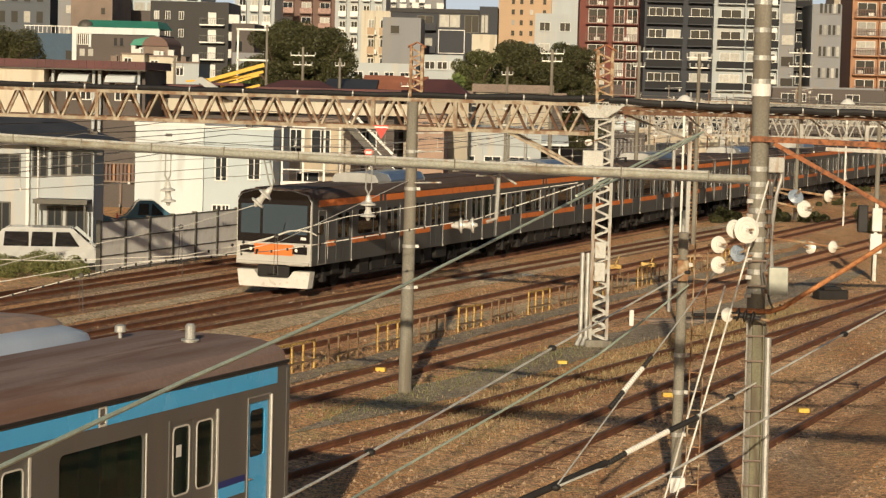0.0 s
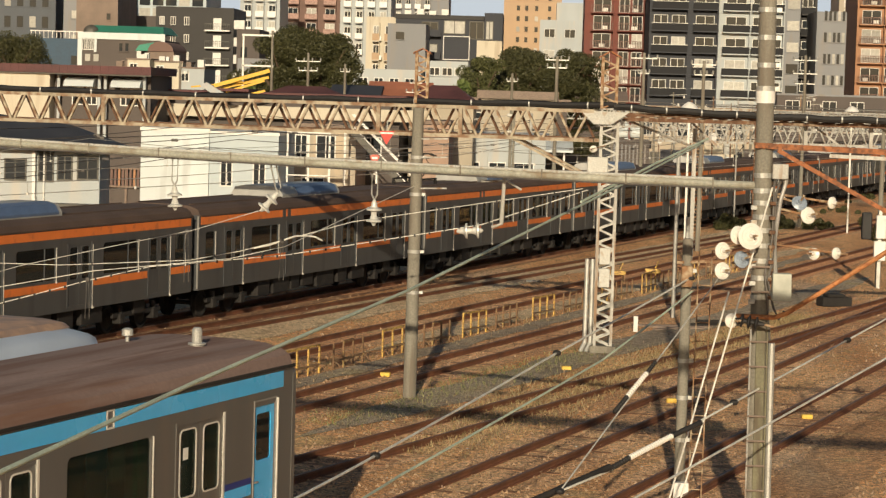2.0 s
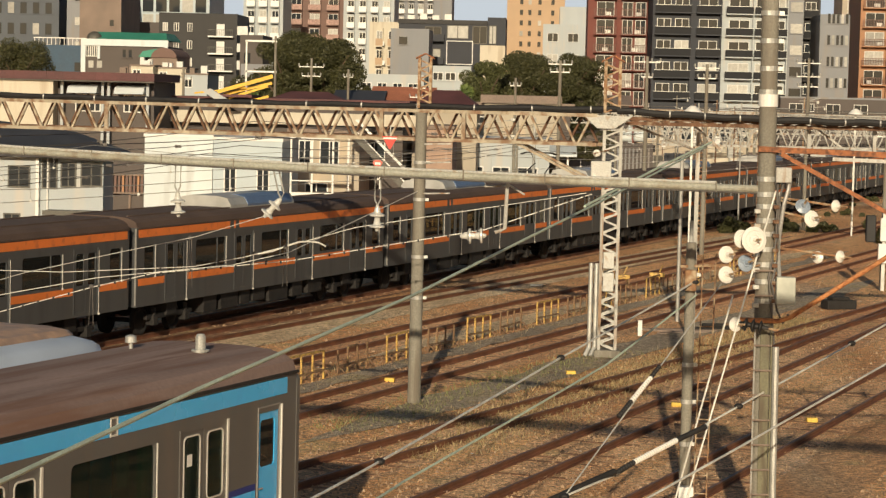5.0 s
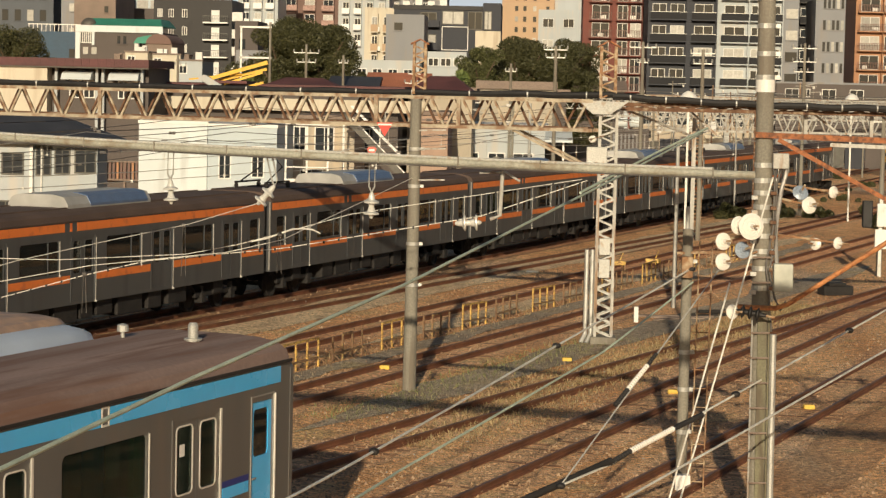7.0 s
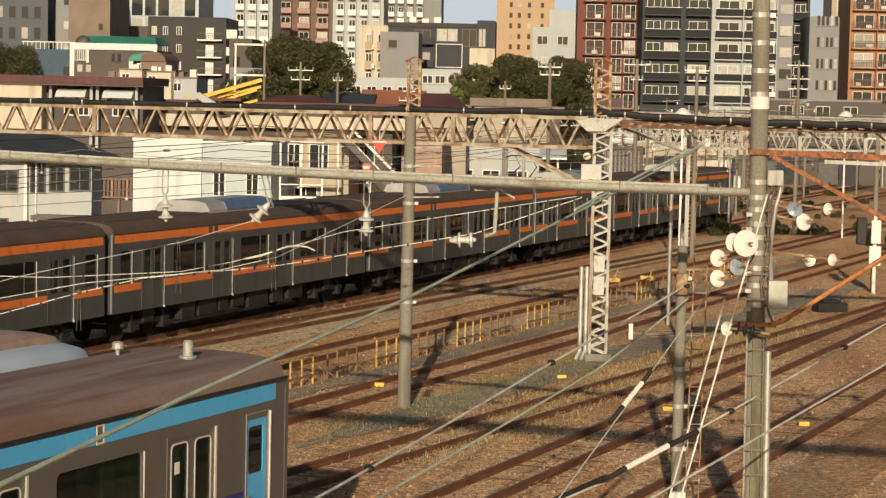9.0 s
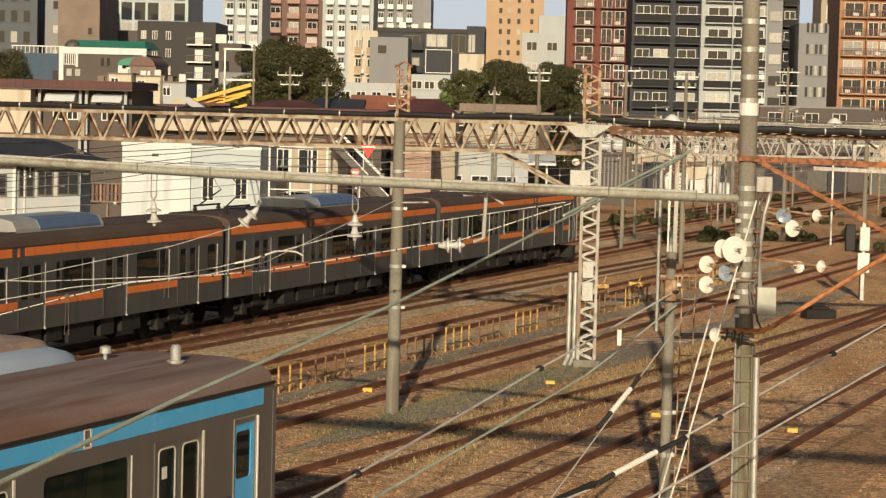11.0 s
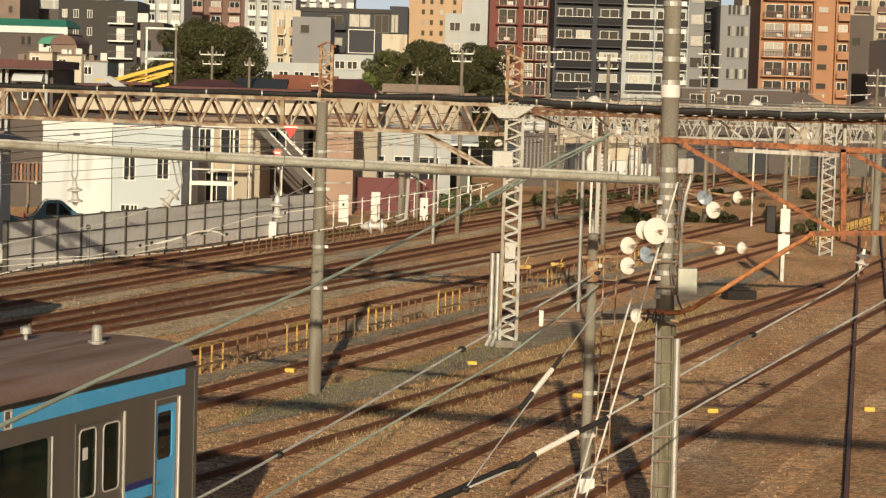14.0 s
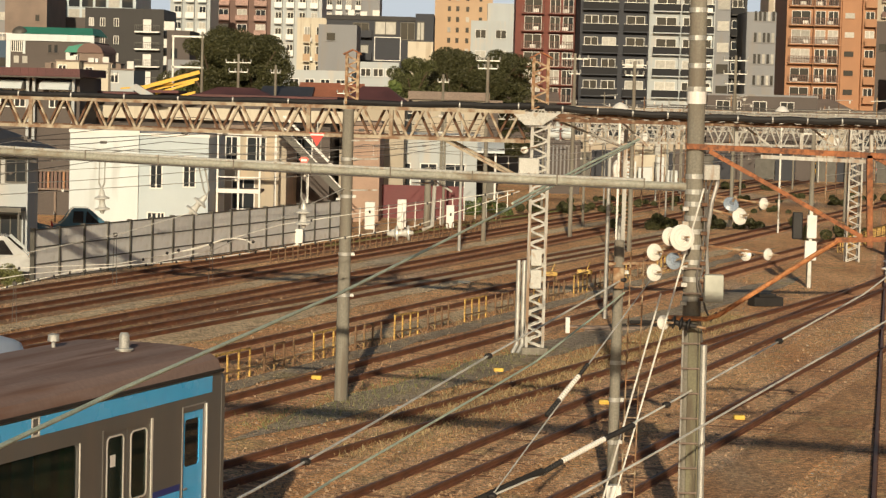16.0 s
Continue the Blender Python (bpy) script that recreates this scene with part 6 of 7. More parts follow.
def yard_sheds():
    """Low sheds, canopies and plant beyond the yard."""
    shed = thing("shed", "open shed under a white sloping roof, painted dark inside", "shed", pose(-3.3, 165, 0))
    # shade under the roof put into a dark back wall and dark crates
    part("back_wall", bm_box(0, 5.4, 5.0, 5.2, 0, 3.6), WALL_POST, shed)
    for x in (0.1, 2.7, 5.2):
        part("post", bm_box(x, x + 0.14, 0, 0.14, 0, 3.5), WHITE_PAINT, shed)
    bm = bmesh.new()
    prism(bm, [(-0.6, 3.45), (-0.6, 3.6), (5.4, 4.5), (5.4, 4.35)], -0.4, 5.9)
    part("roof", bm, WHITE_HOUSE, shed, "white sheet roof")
    for k, x in enumerate((0.5, 2.9)):
        part("crate", bm_box(x, x + 1.7, 1.0, 2.4, 0, 1.4 + 0.4 * k, bevel=0.05), DARKBOX, shed)
    plant = thing("transformer", "pale transformer tanks with ribbed radiators beyond the yard", "transformer", pose(6.2, 182, 0))
    part("frame", bm_box(-0.3, 2.6, 0, 1.6, 0, 4.2), TAUPE_WALL, plant)
    for x in (0.0, 0.95):
        bm = bmesh.new()
        disc_stack(bm, (x + 0.1, 0.3, 4.75), (1, 0, 0), [(0, 0.25), (0.08, 0.45), (0.75, 0.45), (0.83, 0.25)], 14)
        part("tank", bm, WHITE_HOUSE, plant, "white round tank")
    for k in range(9):
        part("fin", bm_box(-0.2 + k * 0.3, -0.08 + k * 0.3, -0.3, -0.02, 1.2, 3.8), GREY_WALL, plant)
    hall = thing("shed", "cream shed with an arched roof and boxes before it", "shed", pose(13.6, 203, 0))
    part("wall", bm_box(0.6, 3.9, 0, 6, 0, 3.0), PALE_CREAM, hall)
    bm = bmesh.new()
    prism(bm, [(2.25 - 1.8 * math.cos(math.pi * k / 12), 3.0 + 1.05 * math.sin(math.pi * k / 12)) for k in range(13)], -0.2, 6.2, "y")
    part("roof", bm, PALE_CREAM, hall, "cream arched roof")
    for x, w, h in ((0.0, 0.9, 2.2), (1.1, 1.2, 1.7), (2.6, 0.8, 2.6), (3.6, 0.9, 1.5)):
        part("cabinet", bm_box(x, x + w, -2.6, -1.6, 0, h, bevel=0.04), WHITE_HOUSE, hall, "pale equipment cabinet")
    single("vent_pipe", vent_form(), WHITE_PAINT, "thick white vent pipe with a bent top", "pipe", m=pose(12.9, 203, 0), smooth=True)
    # boards added only to darken the background beyond the yard
    fence = thing("board_fence", "long dark board fence added to darken the yard's background", "fence", pose(-8.0, 224, 0, 0, 0, 4), kind="structure")
    for k in range(40):
        part("board", bm_box(k * 2.0, k * 2.0 + 1.94, 0, 0.08, 0, 2.3 + 0.25 * ((k * 7) % 3)), (WALL_POST, TAUPE_WALL, DARK_WALL)[(k * 5) % 3], fence)


def vent_form():
    bm = bmesh.new()
    tube(bm, [(0, 0, 0), (0, 0, 1.55), (0.04, 0, 1.78), (0.16, 0, 1.95), (0.34, 0, 2.0), (0.5, 0, 1.96)], 0.3, 12)
    return bm


yard_sheds()
rows_luck = random.Random(12)
x = 4.0
while x < 82:
    w = rows_luck.uniform(5, 11)
    y = rows_luck.uniform(262, 300)
    h = rows_luck.uniform(3.8, 7.2)
    house(rows_luck.choice(("pale low house beyond the yard", "low town house beyond the yard", "small shop house beyond the yard")), x, x + w * 0.92, y, 9, h, rows_luck.choice((WHITE_WALL, CREAM_WALL, GREY_WALL, COOL_WALL, TAUPE_WALL, BROWN_WALL)), rows_luck.choice((WARM_ROOF, DARK_ROOF, MAROON_ROOF, GREY_WALL)), tuple((1 + 2.2 * k, 2.2 + 2.2 * k, h - 2.4, h - 1.0) for k in range(int(w / 2.6))), rows_luck.choice(("gable", "hip", "flat")), 0.4, 1.2)
    x += w
single("hoarding", bm_box(-5.7, -0.2, 140, 140.2, 0, 2.0), RED_PAINT, "dark red site hoarding", "hoarding")
frame_ob = thing("steel_balcony", "white steel balcony frame beside the white house", "balcony")
for x in (-13.0, -11.9, -10.8):
    part("post", bm_box(x - 0.05, x + 0.05, 121.0, 121.1, 0, 5.2), WHITE_PAINT, frame_ob)
for z in (2.1, 2.9, 3.7, 5.1):
    part("rail", bm_box(-13.05, -10.75, 120.95, 121.05, z, z + (0.22 if z in (2.1, 5.1) else 0.06)), WHITE_PAINT, frame_ob)
part("deck", bm_box(-13.0, -10.8, 121.1, 124, 2.1, 2.25), WARM_ROOF, frame_ob)
stair = thing("outdoor_stair", "white steel outdoor stair in dark stringers", "stair")
for y in (128.0, 129.1):
    bm = bmesh.new()
    beam(bm, (-10.6, y, 5.6), (-6.9, y, 1.9), 0.12, 0.35)
    part("stringer", bm, WALL_POST if y < 129 else WHITE_PAINT, stair)
    bm = bmesh.new()
    beam(bm, (-10.2, y - 0.05, 6.1), (-6.5, y - 0.05, 2.5), 0.07)
    part("handrail", bm, WHITE_PAINT, stair)
for k in range(16):
    part("tread", bm_box(-10.5 + k * 0.235, -10.22 + k * 0.235, 128.05, 129.05, 5.4 - k * 0.235, 5.46 - k * 0.235), WHITE_PAINT, stair)
for x in (-6.6, -8.8, -10.6):
    part("column", bm_box(x - 0.06, x + 0.06, 128.3, 128.42, 0, 5.4 - (x + 10.6) * 0.95), WHITE_PAINT, stair)


# ---- parked vehicles ----
def vehicle(label, x, y, turn, length, h, paint, van):
    root = thing("van" if van else "car", label, "van" if van else "car", pose(x, y, 0, 0, 0, turn))
    l = length / 2
    side = [(-l, 0.35), (-l, 1.0), (-l + 0.25, h - 0.12), (-l + 0.5, h), (l - 0.95, h), (l - 0.3, 1.15), (l - 0.05, 0.95), (l, 0.4)] if van else [(-l, 0.35), (-l, 0.85), (-l + 0.5, 0.95), (-l + 0.95, h), (l - 1.9, h), (l - 1.1, 0.95), (l - 0.1, 0.8), (l, 0.35)]
    bm = bmesh.new()
    prism(bm, side, -0.82, 0.82, "y")
    bmesh.ops.bevel(bm, geom=[e for e in bm.edges], offset=0.06, segments=2, affect="EDGES")
    part("body", bm, paint, root)
    for sgn in (-1, 1):
        for a, b, c in ((-l + 0.38, -0.62, -0.62), (-0.54, 0.28, 0.28), (0.36, l - 1.03, l - 0.65)) if van else ((-l + 0.95, -0.35, -0.35), (-0.25, l - 1.95, l - 1.4)):
            bm = bmesh.new()
            prism(bm, [(a, h * 0.59), (c, h * 0.59), (b, h * 0.91), (a + 0.05, h * 0.91)], *sorted((sgn * 0.815, sgn * 0.828)), "y")
            part("side_window", bm, MASK, root)
    if van:
        bm = bmesh.new()
        prism(bm, [(l - 0.89, h - 0.08), (l - 0.37, 1.22), (l - 0.27, 1.24), (l - 0.85, h + 0.005)], -0.7, 0.7, "y")
        part("windscreen", bm, MASK, root, "sloping dark windscreen")
    for wx in (-l + 0.75, l - 0.75):
        for sgn in (-1, 1):
            bm = bmesh.new()
            disc_stack(bm, (wx, sgn * 0.66, 0.31), (0, sgn, 0), [(0, 0.31), (0.16, 0.31), (0.19, 0.26)], 18)
            wheel = part("wheel", bm, TYRE, root)
            bm = bmesh.new()
            disc_stack(bm, (wx, sgn * 0.851, 0.31), (0, sgn, 0), [(0, 0.2), (0.012, 0.18)], 14)
            part("rim", bm, GALV, wheel)
    bm = bmesh.new()
    for sgn in (-1, 1):
        box(bm, -l - 0.02, -l + 0.03, *sorted((sgn * 0.62, sgn * 0.8)), 0.75, 1.0)
    part("tail_lamp", bm, SIGN_RED, root)
    part("rear_window", bm_box(-l + 0.1, -l + 0.16, -0.7, 0.7, h * 0.6, h * 0.86), MASK, root)
    return root


vehicle("white delivery van parked beside the barrier", -18.5, 88.4, 8, 3.9, 1.72, CAR_WHITE, True)
park_luck = random.Random(8)
for k in range(10):
    vehicle("parked car in a row beyond the yard", 20.5 + k * 3.9, 233 + k * 2.2 + park_luck.uniform(-0.4, 0.4), 75 + park_luck.uniform(-8, 8), 4.2, 1.55, (CAR_WHITE, CAR_BLUE, CAR_WHITE, MASK, CRANE, CAR_WHITE, AC_GREY)[k % 7], False)
vehicle("teal-blue car parked by the houses", -20.6, 107.5, 12, 3.8, 1.75, CAR_BLUE, False)
vehicle("blue car parked by the houses", -17.9, 110.5, 12, 3.6, 1.7, CAR_BLUE, False)


# ---- distant buildings ----
PANE_MESH = {}


def pane_mesh(w, h, mat):
    key = (round(w, 2), round(h, 2), mat.name)
    if key not in PANE_MESH:
        PANE_MESH[key] = mesh_of("window", bm_box(-w / 2, w / 2, -0.04, 0.04, 0, h), mat)
    return PANE_MESH[key]


FRAME_MESH = {}


def frame_mesh(w, h):
    """A white sash frame with a middle bar, shared by windows of one size."""
    key = (round(w, 2), round(h, 2))
    if key not in FRAME_MESH:
        bm = bmesh.new()
        plate(bm, -w / 2 - 0.07, w / 2 + 0.07, -0.05, h + 0.07, -w / 2, w / 2, 0.02, h, -0.07, -0.045)
        box(bm, -0.04, 0.04, -0.072, -0.047, 0.0, h + 0.02)
        FRAME_MESH[key] = mesh_of("window_frame", bm, WINDOW_WHITE)
    return FRAME_MESH[key]


BAR_MESH = {}


def bar_mesh(w, mat):
    """A balcony railing of upright bars under a top rail."""
    key = (round(w, 2), mat.name)
    if key not in BAR_MESH:
        bm = bmesh.new()
        box(bm, 0, w, -1.1, -1.04, 0.98, 1.06)
        box(bm, 0, w, -1.09, -1.05, 0.06, 0.12)
        for k in range(int(w / 0.24) + 1):
            box(bm, k * 0.24, k * 0.24 + 0.07, -1.085, -1.055, 0.1, 1.0)
        BAR_MESH[key] = mesh_of("railing", bm, mat)
    return BAR_MESH[key]


def building(label, x0, x1, y, top, wall, depth=14, floor_h=2.9, cols=(), style="punch", z_low=3.0, win=(1.2, 1.4), rail=None, slab=None, first=None, turn=0.0, bars=False):
    """A block with windows; style balcony adds slabs and railings on each storey."""
    w = x1 - x0
    root = thing("apartment_building" if style == "balcony" else "office_building", label, "building", pose(x0, y, 0, 0, 0, turn))
    part("wall", bm_box(0, w, 0, depth, 0, top), wall, root)
    luck = random.Random(int(x0 * 100) + 7)
    z = first if first is not None else z_low
    while z < top - 1.0:
        for c0, c1 in cols:
            if style == "balcony":
                rec = part("balcony", bm_box(c0, c1, -1.1, 0.0, z - 0.16, z), slab or wall, root)
                if bars:
                    part("railing", bar_mesh(c1 - c0, rail or WALL_POST), None, rec).location = (c0, 0, z)
                else:
                    panel = part("railing", bm_box(c0, c1, -1.1, -1.04, z, z + 0.94), rail or RAILING, rec)
                    part("top_rail", bm_box(c0, c1, -1.12, -1.02, z + 0.945, z + 1.0), GALV if rail is None else rail, rec)
                part("partition", bm_box(c1 - 0.07, c1 + 0.02, -1.02, 0, z + 0.002, z + floor_h - 0.17), slab or wall, rec)
                if luck.random() < 0.7:
                    a = c0 + luck.uniform(0.1, (c1 - c0) * 0.6)
                    part("air_conditioner", bm_box(a, a + 0.8, -0.9, -0.55, z + 0.002, z + 0.62), luck.choice((WHITE_PAINT, AC_GREY)), rec)
                n = max(1, int((c1 - c0) / 1.9))
                for k in range(n):
                    ww = (c1 - c0) / n
                    cx = c0 + ww * (k + 0.5)
                    ob = part("window", pane_mesh(ww * 0.72, 2.0, PANE if luck.random() < 0.78 else CURTAIN), None, root)
                    ob.location = (cx, -0.02, z + 0.05)
                    fr = part("window_frame", frame_mesh(ww * 0.72, 2.0), None, ob)
            else:
                ob = part("window", pane_mesh(win[0], win[1], PANE if luck.random() < 0.7 else CURTAIN), None, root)
                ob.location = ((c0 + c1) / 2, -0.02, z)
                bm = bm_box(-win[0] / 2 - 0.1, win[0] / 2 + 0.1, -0.12, 0.0, -0.12, -0.02)
                sill = part("sill", bm, slab or wall, ob)
                if wall in (WHITE_WALL, BLACK_WALL, CREAM_WALL):
                    part("window_frame", frame_mesh(win[0], win[1]), None, ob)
        z += floor_h
    return root


def even(n, x0, x1, gap=0.5):
    step = (x1 - x0) / n
    return [(x0 + step * k + gap / 2, x0 + step * (k + 1) - gap / 2) for k in range(n)]


building("blue-grey tower with narrow windows", -84.0, -70.0, 335, 24.0, SLATE_BLUE, 16, 3.0, even(7, 0.6, 13.4, 0.9), z_low=9.0, win=(0.9, 1.6))
building("taupe tiled block with few windows", -66.8, -59.9, 325, 21.0, GREY_WALL, 16, 3.4, even(2, 0.8, 6.0, 1.5), z_low=9.4, win=(1.9, 1.1))
building("grey-brown block with one window", -60.0, -54.6, 300, 21.0, WARM_ROOF, 14, 5.0, [(3.9, 4.5)], z_low=15.5, win=(0.5, 0.8))
building("dark brown block with a strip of windows", -58.3, -52.4, 320, 16.7, TAUPE_WALL, 14, 2.0, even(4, 0.4, 5.6, 0.2), z_low=14.2, win=(1.2, 1.0))
building("glazed blue-grey tower behind others", -62.0, -49.6, 345, 26.5, COOL_WALL, 16, 3.0, even(6, 0.3, 12.1, 0.2), z_low=16.0, win=(1.6, 2.6))
low_blue = building("low blue sheet-clad house with a white roof terrace", -57.3, -50.2, 260, 12.2, BLUE_SHEET, 12, 2.6, [(4.6, 6.4)], z_low=9.3, win=(1.4, 1.0))
for k in range(15):
    part("rail_post", bm_box(0.2 + k * 0.48, 0.26 + k * 0.48, 0.0, 0.06, 12.2, 12.95), WHITE_PAINT, low_blue)
part("terrace_rail", bm_box(0.1, 7.1, -0.02, 0.08, 12.95, 13.05), WHITE_PAINT, low_blue)
for z in (10.0, 10.6, 11.2, 11.8):
    part("seam", bm_box(0, 7.1, -0.035, -0.002, z, z + 0.05), BLUE_SHEET, low_blue)


def green_roof_house():
    root = building("taupe house with white edges and a green sheet roof", -45.7, -37.2, 230, 11.75, TAUPE_WALL, 10, 2.6, [(4.0, 4.4), (4.6, 5.0)], z_low=10.6, win=(0.3, 0.75))
    part("cornice", bm_box(-0.1, 8.6, -0.25, 0.0, 11.7, 12.35), WHITE_HOUSE, root, "white band under the roof")
    part("edge", bm_box(-0.1, 0.35, -0.2, 0.0, 0, 11.69), WHITE_HOUSE, root, "white wall edge")
    part("edge", bm_box(8.2, 8.6, -0.2, 0.0, 10.2, 11.69), WHITE_HOUSE, root)
    part("edge", bm_box(1.55, 1.8, -0.2, 0.0, 10.4, 11.69), WHITE_HOUSE, root)
    bm = bmesh.new()
    v = [bm.verts.new(c) for c in ((0.6, -0.2, 12.36), (8.5, -0.2, 12.36), (8.5, 9, 12.36), (0.6, 9, 12.36), (1.1, 1.6, 13.1), (8.1, 1.6, 13.1), (8.1, 7, 13.1), (1.1, 7, 13.1))]
    for f in ((0, 1, 5, 4), (1, 2, 6, 5), (2, 3, 7, 6), (3, 0, 4, 7), (4, 5, 6, 7), (3, 2, 1, 0)):
        bm.faces.new([v[i] for i in f])
    part("roof", bm, GREEN_ROOF, root, "green copper sheet roof")
    bm = bmesh.new()
    disc_stack(bm, (1.1, 0.5, 12.36), (0, 0, 1), [(0, 0.8), (0.3, 0.74), (0.55, 0.55), (0.72, 0.25), (0.76, 0.05)], 16)
    part("dome", bm, WALL_POST, root, "small dark dome")
    for k in range(3):
        ob = part("window", pane_mesh(0.36, 1.0, PANE), None, root)
        ob.location = (0.62 + k * 0.4, -0.05, 10.65)
        part("window_frame", frame_mesh(0.36, 1.0), None, ob)
    for x in (0.9, 1.75):
        ob = part("window", pane_mesh(0.5, 0.7, CURTAIN), None, root)
        ob.location = (x, -0.05, 9.5)
    bm = bmesh.new()
    prism(bm, [(5.9, 10.65), (6.3, 11.2), (7.7, 11.5), (8.3, 10.65)], -1.6, -0.3, "y")
    part("porch_roof", bm, GREEN_ROOF, root, "small green lower roof")


green_roof_house()
bm = bmesh.new()
prism(bm, [(-1.25 * math.cos(math.pi * k / 14), 0.95 * math.sin(math.pi * k / 14)) for k in range(15)], 0, 9, "y")
single("arched_roof", bm, BROWN_WALL, "small dark arched roof of a low hall", "roof", m=pose(-36.9, 226, 10.6))
building("low hall under an arched roof", -38.2, -35.6, 226.2, 10.58, WARM_ROOF, 8, 2.4, even(2, 0.3, 2.3, 0.6), z_low=9.0, win=(0.5, 0.8))
black_house = building("black-clad four-storey building with small pale windows", -48.0, -38.2, 290, 17.1, BLACK_WALL, 12, 2.18, [(0.55, 1.05), (1.95, 2.45), (3.65, 4.15)], z_low=8.3, win=(0.5, 0.95))
for k in range(4):
    z = 7.75 + k * 2.15
    bal = part("balcony", bm_box(6.3, 9.4, -1.0, 0, z - 0.05, z + 0.12), WHITE_PAINT, black_house, "white balcony slab")
    bm = bmesh.new()
    box(bm, 6.3, 9.4, -1.0, -0.96, z + 0.85, z + 0.9)
    for q in range(14):
        box(bm, 6.3 + q * 0.235, 6.33 + q * 0.235, -0.99, -0.97, z + 0.12, z + 0.85)
    part("railing", bm, WALL_POST, bal)
    ob = part("window", pane_mesh(1.0, 1.45, WINDOW_WHITE), None, black_house)
    ob.location = (7.75, -0.02, z + 0.15)
    part("air_conditioner", bm_box(9.9, 11.2, -0.5, 0.3, z + 0.3, z + 1.4), AC_GREY, black_house)
building("white apartment tower with balconies", -54.2, -47.0, 420, 28.0, WHITE_WALL, 14, 2.9, even(3, 0.3, 6.9, 0.7), "balcony", rail=WHITE_PAINT, z_low=14.2)
building("brown tiled apartment tower with pale balconies", -51.2, -39.3, 460, 30.3, BROWN_WALL, 14, 2.9, even(3, 0.5, 11.5, 1.2), "balcony", rail=material("pinkish_balcony", (0.42, 0.28, 0.24), 0.8), z_low=15.2)
building("white apartment tower with pale balconies", -37.8, -28.2, 440, 29.6, WHITE_WALL, 14, 3.0, even(4, 0.3, 9.3, 0.8), "balcony", rail=WHITE_PAINT, z_low=14.0)
building("narrow cream apartment house with balconies", -24.6, -20.4, 330, 17.8, PALE_CREAM, 12, 2.7, even(2, 0.6, 4.0, 0.7), "balcony", rail=BEIGE_WALL, z_low=9.0)
def slate_block():
    """Dark low-rise with glazed corner rooms and a pale pipe frame on its front."""
    root = building("dark slate low-rise building with large pale glazed windows", -18.6, -7.2, 300, 17.2, DARK_WALL, 14, 2.9, [(1.2, 3.1)], z_low=8.2, win=(1.7, 1.3))
    part("wall", bm_box(11.41, 13.75, 0.4, 13, 0, 17.75), DARK_WALL, root, "taller dark stair block")
    part("roof_edge", bm_box(-0.1, 11.4, -0.15, 0.0, 16.75, 17.3), BLACK_WALL, root)
    for x0, x1, z0, z1, mat in ((6.3, 8.9, 15.0, 16.55, CURTAIN), (9.6, 11.3, 14.4, 16.5, PANE), (3.5, 5.4, 14.9, 16.3, PANE), (3.5, 5.4, 12.0, 13.5, CURTAIN), (11.7, 12.5, 14.4, 16.6, CURTAIN)):
        win = part("window", bm_box(x0, x1, -0.05, -0.01, z0, z1), mat, root)
        bm = bmesh.new()
        bar_frame(bm, x0 - 0.1, x1 + 0.1, z0 - 0.1, z1 + 0.1, -0.12, 0.1, 0.1)
        box(bm, (x0 + x1) / 2 - 0.05, (x0 + x1) / 2 + 0.05, -0.12, -0.06, z0, z1)
        part("window_frame", bm, WALL_POST, win)
    for z in (11.6, 14.5):
        part("balcony", bm_box(2.9, 5.9, -1.2, 0, z, z + 0.9), DARK_WALL, root)
    bm = bmesh.new()
    bar_frame(bm, 6.2, 9.6, 11.6, 14.65, -0.2, 0.09, 0.12)
    part("pipe_frame", bm, WHITE_PAINT, root, "white pipe frame on the front")
    part("annex", bm_box(10.6, 13.8, -3.0, 0.3, 0, 14.1), PALE_CREAM, root, "pale cream annex")
    for k in range(4):
        part("roof_unit", bm_box(1.0 + k * 1.6, 1.9 + k * 1.6, 2, 3, 17.3, 17.9 + 0.2 * (k % 2)), AC_GREY, root)


slate_block()
building("plain grey box of a building with one small window", -18.3, -13.7, 280, 15.5, GREY_WALL, 10, 5.0, [(1.0, 2.0)], z_low=13.6, win=(1.0, 0.9))
building("white low building with a strip of windows", -11.2, -7.0, 230, 10.5, WHITE_WALL, 10, 1.9, even(3, 0.3, 4.0, 0.3), z_low=7.2, win=(0.9, 0.7))
building("white low houses behind the roofs", -19.5, -11.4, 225, 9.5, WHITE_WALL, 10, 2.4, even(5, 0.3, 7.8, 0.6), z_low=7.4, win=(0.8, 1.2))
building("beige tiled hotel with rows of small windows", -7.1, 4.0, 450, 31.1, BEIGE_WALL, 16, 2.02, [(2.5, 3.1), (4.1, 4.7), (6.0, 6.6), (8.5, 9.1)], z_low=15.4, win=(0.6, 0.95))
building("white stepped building with few windows", -0.05, 7.4, 380, 19.6, WHITE_WALL, 14, 3.4, [(4.2, 5.6), (0.8, 2.4)], z_low=13.4, win=(1.6, 1.3))
single("roof_storey", bm_box(2.6, 7.5, 381, 390, 19.6, 22.5), WHITE_WALL, "white storey set back on a roof", "roof storey")
building("red-tiled apartment building with balconies", 6.4, 15.4, 340, 25.7, RED_WALL, 14, 2.58, [(0.9, 4.2), (4.8, 8.6)], "balcony", rail=BROWN_WALL, first=6.75, bars=True)
single("downpipe", bm_box(15.55, 15.85, 325, 325.3, 0, 25), WHITE_PAINT, "tall white pipe between two buildings", "pipe")
building("dark slate apartment building with glazed balconies", 14.9, 24.3, 320, 24.9, DARK_WALL, 14, 2.95, [(0.3, 5.2), (5.9, 9.2)], "balcony", first=7.9, slab=DARK_WALL)
